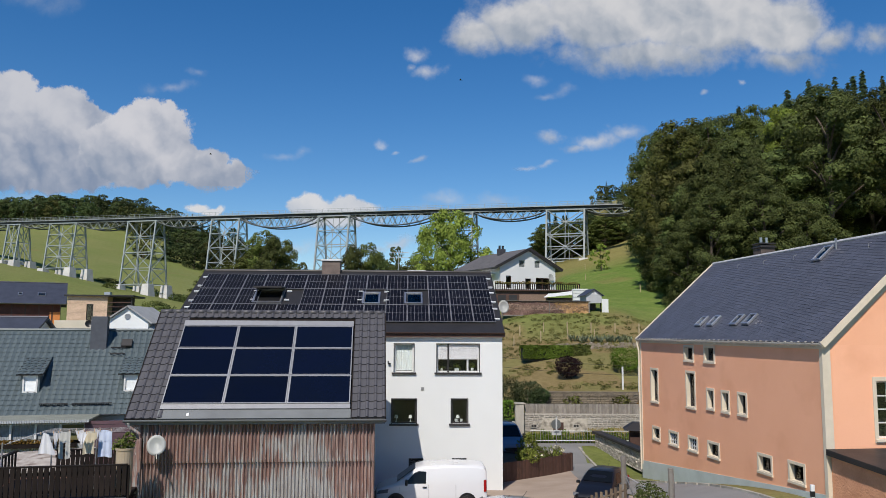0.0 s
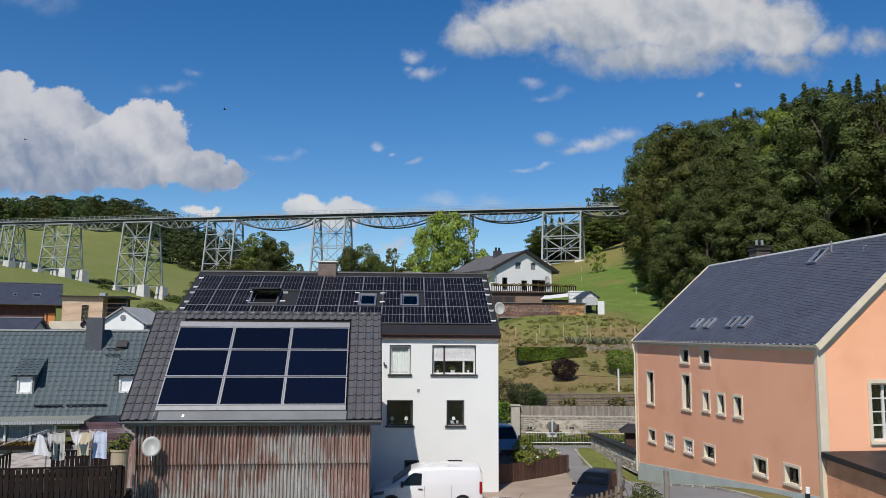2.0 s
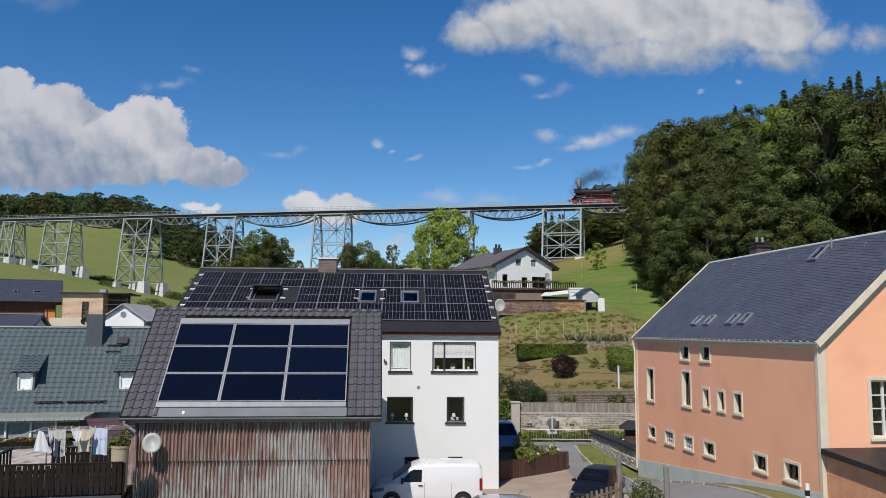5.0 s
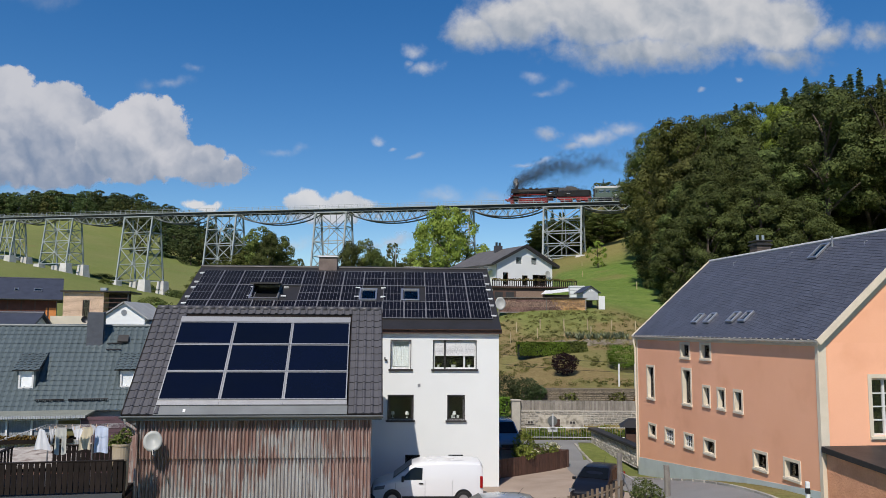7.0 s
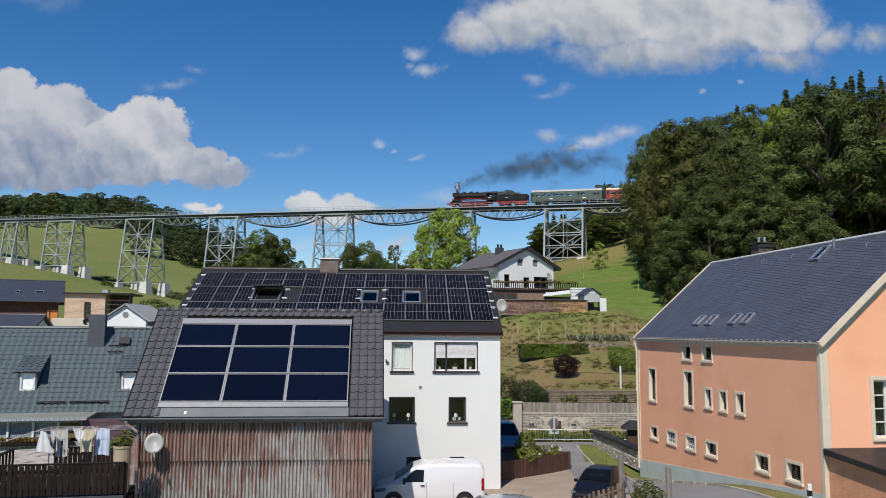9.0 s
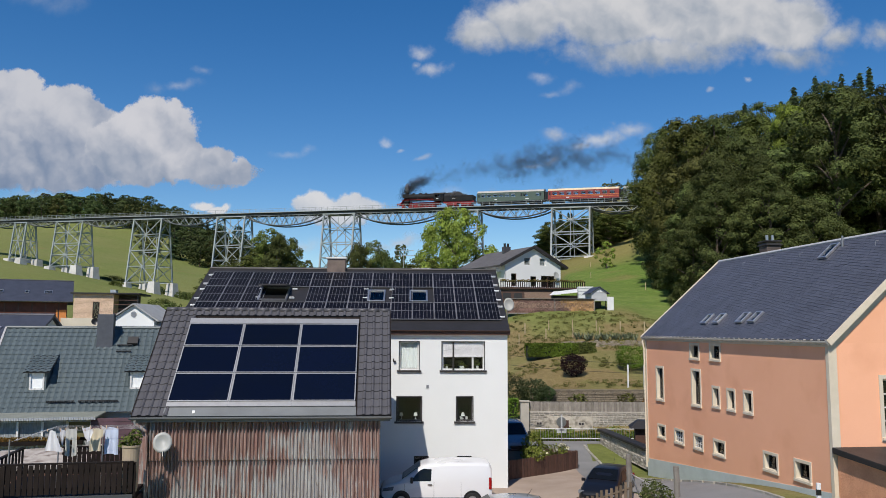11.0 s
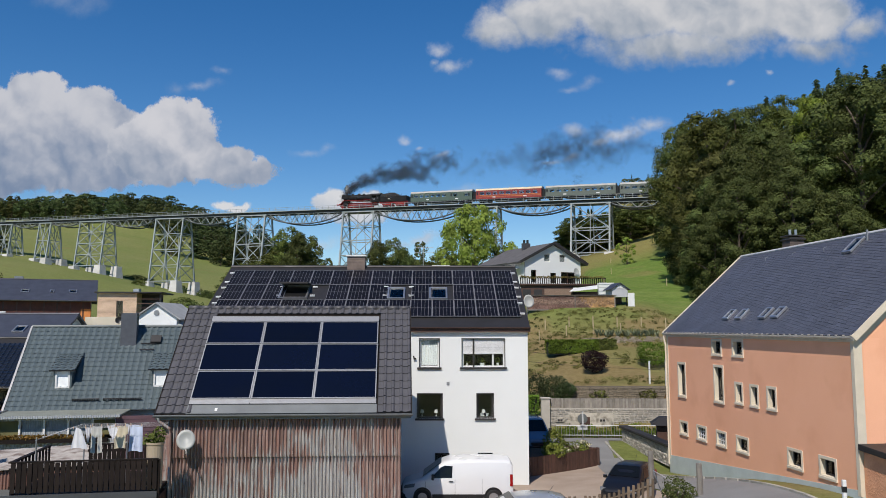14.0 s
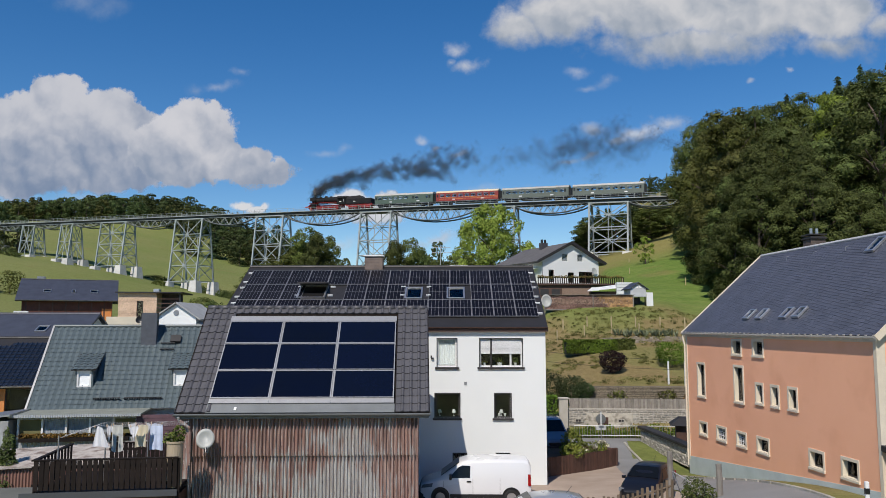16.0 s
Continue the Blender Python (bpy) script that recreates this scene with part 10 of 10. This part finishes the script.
def puff_mesh(name, material, seed, lx, r, count=140):
    """A puff of small flakes, dense at its heart and thinning out."""
    rng = np.random.default_rng(seed)
    p = rng.normal(size=(count, 3)) * np.array([lx, r, r]) * 0.48
    nrm = rng.normal(size=(count, 3)) + np.array([0, -1.2, 0])
    nrm /= np.linalg.norm(nrm, axis=1)[:, None]
    t = np.cross(nrm, rng.normal(size=nrm.shape))
    t /= np.linalg.norm(t, axis=1)[:, None]
    b = np.cross(nrm, t)
    s = rng.uniform(0.35, 0.95, count)[:, None]
    k = rng.uniform(0.7, 1.2, (4, count, 1))
    return leaf_mesh(name, np.stack([p + t * s * k[0], p + b * s * k[1], p - t * s * k[2], p - b * s * k[3]], 1).reshape(-1, 3), material)


M["smoke_thin"] = smoke_mat("drifting coal smoke", (0.20, 0.20, 0.215), 0.021)
M["smoke"] = smoke_mat("dark coal smoke", (0.175, 0.175, 0.19), 0.038)


def smoke_things():
    """Puffs wait inside the tender and leave by its chimney one after the other. Returns rows of (object, slot, time of leaving, seed)."""
    rnd = random.Random(17)
    dark = [puff_mesh("smoke_puff", M["smoke"], i, 2.3, 1.05, 100) for i in range(7)]
    thin = [puff_mesh("smoke_puff", M["smoke_thin"], 9 + i, 3.2, 1.45, 105) for i in range(7)]
    times = []
    for a, b, rate in ((4.0, 5.2, 30), (5.2, 7.5, 52), (7.5, 8.2, 22), (8.2, 10.3, 8), (10.3, 12.4, 42), (12.4, 14.6, 34), (14.6, 15.95, 56)):
        k = int((b - a) * rate * 0.7)
        times += [a + (b - a) * (i + rnd.random()) / k for i in range(k)]
    first = thing("smoke_plume", "drifting plume of dark coal smoke above the train", "smoke")
    second = thing("smoke_plume", "fresh thick plume of black coal smoke from the chimney", "smoke")
    out = []
    for t in sorted(times):
        slot = Vector((-16.4 - 0.9 * rnd.random(), 0.0, 2.5))
        ob = part("smoke_puff", rnd.choice(dark if t > 10.3 else thin), None, first if t < 10.3 else second, "", Matrix.Translation(slot))
        ob["kind"] = "stuff"
        out.append((ob, slot, t, rnd.random()))
    return [first, second], out


plumes, puffs = smoke_things()
M["steam"] = smoke_mat("white steam", (0.92, 0.92, 0.93), 0.42)
steam = thing("steam_wisp", "small wisp of white steam over the engine's chimney", "steam")
for i, (x, z, k) in enumerate(((-2.78, 4.7, 0.38), (-2.75, 5.2, 0.46), (-2.7, 5.8, 0.50), (-2.5, 6.3, 0.44))):
    part("steam_puff", puff_mesh("steam_puff", M["steam"], 40 + i, 1.0, 0.9, 60), None, steam, "", pose(x, 0, z) @ Matrix.Diagonal((k, k, k * 1.3, 1)))


def bird(label):
    b = thing("bird", label, "bird", group="birds in the sky")
    part("body", Geo().lathe([(0.0, -0.22), (0.05, -0.16), (0.075, 0.0), (0.05, 0.14), (0.03, 0.2), (0.0, 0.25)], 10, Matrix.Rotation(radians(90), 4, 'Y')), M["black"], b)
    wings = []
    for sg in (1, -1):
        g = Geo().slab([(0.09, 0.03 * sg, 0), (0.05, 0.32 * sg, 0.04), (-0.06, 0.50 * sg, 0.02), (-0.10, 0.30 * sg, 0.01), (-0.09, 0.03 * sg, 0)][::sg], 0.012)
        wings.append(part("wing", g, M["black"], b))
    part("tail", Geo().slab([(-0.18, -0.03, 0.0), (-0.18, 0.03, 0.0), (-0.36, 0.07, 0.0), (-0.36, -0.07, 0.0)][::-1], 0.01), M["black"], b)
    return b, wings


birds = [bird("dark bird gliding across the sky"), bird("dark bird flapping across the sky")]


# ---- everything that moves ----
SPEED = 8.31


def front_at(t):
    """How far along the line the engine's buffers are."""
    return 11.3 + SPEED * (t - 6.5)


BIRD_A = ((0.0, (2.37, 120.0, 48.37)), (3.5, (-62.86, 120.0, 40.48)))
BIRD_B = ((0.0, (-40.58, 130.0, 38.4)), (1.5, (-64.23, 130.0, 40.49)))
RAIL_TURN = Matrix.Rotation(math.atan2(RAIL_DIR.y, RAIL_DIR.x), 4, 'Z') @ Matrix.Rotation(-math.atan(GRADE), 4, 'Y')


def motions():
    half_secs = [i * 0.5 for i in range(33)]
    for ob, back in [(engine, 0.0)] + [(c, -22.94 - i * 19.15) for i, (c, _) in enumerate(coaches)]:
        walk(ob, [(t, Matrix.Translation(rail(front_at(t) + back)) @ RAIL_TURN) for t in half_secs])
    tenths = [i * 0.1 for i in range(161)]

    def rolling(ob, r):
        at = ob.matrix_basis.translation.copy()
        walk(ob, [(t, Matrix.Translation(at) @ Matrix.Rotation(SPEED * t / r, 4, 'Y')) for t in tenths])
    for ob in driving:
        rolling(ob, 0.70)
    for rod in rods:
        at = rod.matrix_basis.translation.copy()
        walk(rod, [(t, Matrix.Translation(at + 0.33 * Vector((math.cos(SPEED * t / 0.7), 0, -math.sin(SPEED * t / 0.7))))) for t in tenths])

    # smoke rides with the engine until it leaves the chimney, then hangs in the air and spreads
    for ob in [*plumes, steam]:
        walk(ob, [(t, Matrix.Translation(rail(front_at(t))) @ RAIL_TURN) for t in half_secs])
    for ob, slot, t0, seed in puffs:
        rnd = random.Random(int(abs(seed) * 1e6))
        ax, ay, az = rnd.gauss(0, 1), rnd.gauss(0, 0.7), rnd.gauss(0, 1)
        spin = rnd.uniform(-1, 1)
        lift = rnd.uniform(0.85, 1.15)
        rows = [(0.0, Matrix.Translation(slot)), (t0 - 0.40, Matrix.Translation(slot)), (t0 - 0.20, Matrix.Translation((-9.5, 0, 2.9))), (t0 - 0.06, Matrix.Translation((-2.75, 0, 3.2)))]
        for d in (0.0, 0.12, 0.3, 0.6, 1.0, 1.6, 2.4, 3.4, 4.6, 6.0, 8.0, 10.0, 12.0):
            t = t0 + d
            if t > 16.0:
                break
            grow = 0.35 + 1.35 * (1 - math.exp(-d / 1.6)) + 0.12 * d
            up = 4.3 + lift * (5.2 * (1 - math.exp(-d / 0.85)) + 0.42 * d)
            s = front_at(t0) - 2.75 + 1.5 * (1 - math.exp(-d / 0.25)) - 0.25 * d
            rows.append((t, Matrix.Translation((s - front_at(t) + ax * grow * 1.1, ay * grow, up + az * grow * 0.75)) @ Matrix.Rotation(1.0 * math.exp(-d / 0.5) + spin * min(d, 4) * 0.3, 4, 'Y')))
        d = 16.0 - t0
        grow = 0.35 + 1.35 * (1 - math.exp(-d / 1.6)) + 0.12 * d
        up = 4.3 + lift * (5.2 * (1 - math.exp(-d / 0.85)) + 0.42 * d)
        s = front_at(t0) - 2.75 + 1.5 * (1 - math.exp(-d / 0.25)) - 0.25 * d
        if rows[-1][0] < 15.9:
            rows.append((16.0, Matrix.Translation((s - front_at(16.0) + ax * grow * 1.1, ay * grow, up + az * grow * 0.75)) @ Matrix.Rotation(1.0 * math.exp(-d / 0.5) + spin * min(d, 4) * 0.3, 4, 'Y')))
        walk(ob, rows)
    # two birds cross the sky towards the left and are gone
    paths = [BIRD_A, BIRD_B]
    for (ob, wings), path in zip(birds, paths):
        (ta, pa), (tb, pb) = path
        v = (Vector(pb) - Vector(pa)) / (tb - ta)
        turn = Matrix.Rotation(math.atan2(v.y, v.x), 4, 'Z')
        walk(ob, [(t, Matrix.Translation(Vector((pa[0] + v.x * t, pa[1], pa[2] + v.z * min(t, 4) + 2.5 * max(t - 4, 0) + 0.35 * math.sin(t * 2.1)))) @ turn) for t in half_secs])
        for w, sg in zip(wings, (1, -1)):
            walk(w, [(t, Matrix.Rotation(sg * radians(8 + 26 * math.sin(t * 17)), 4, 'X')) for t in tenths])


motions()
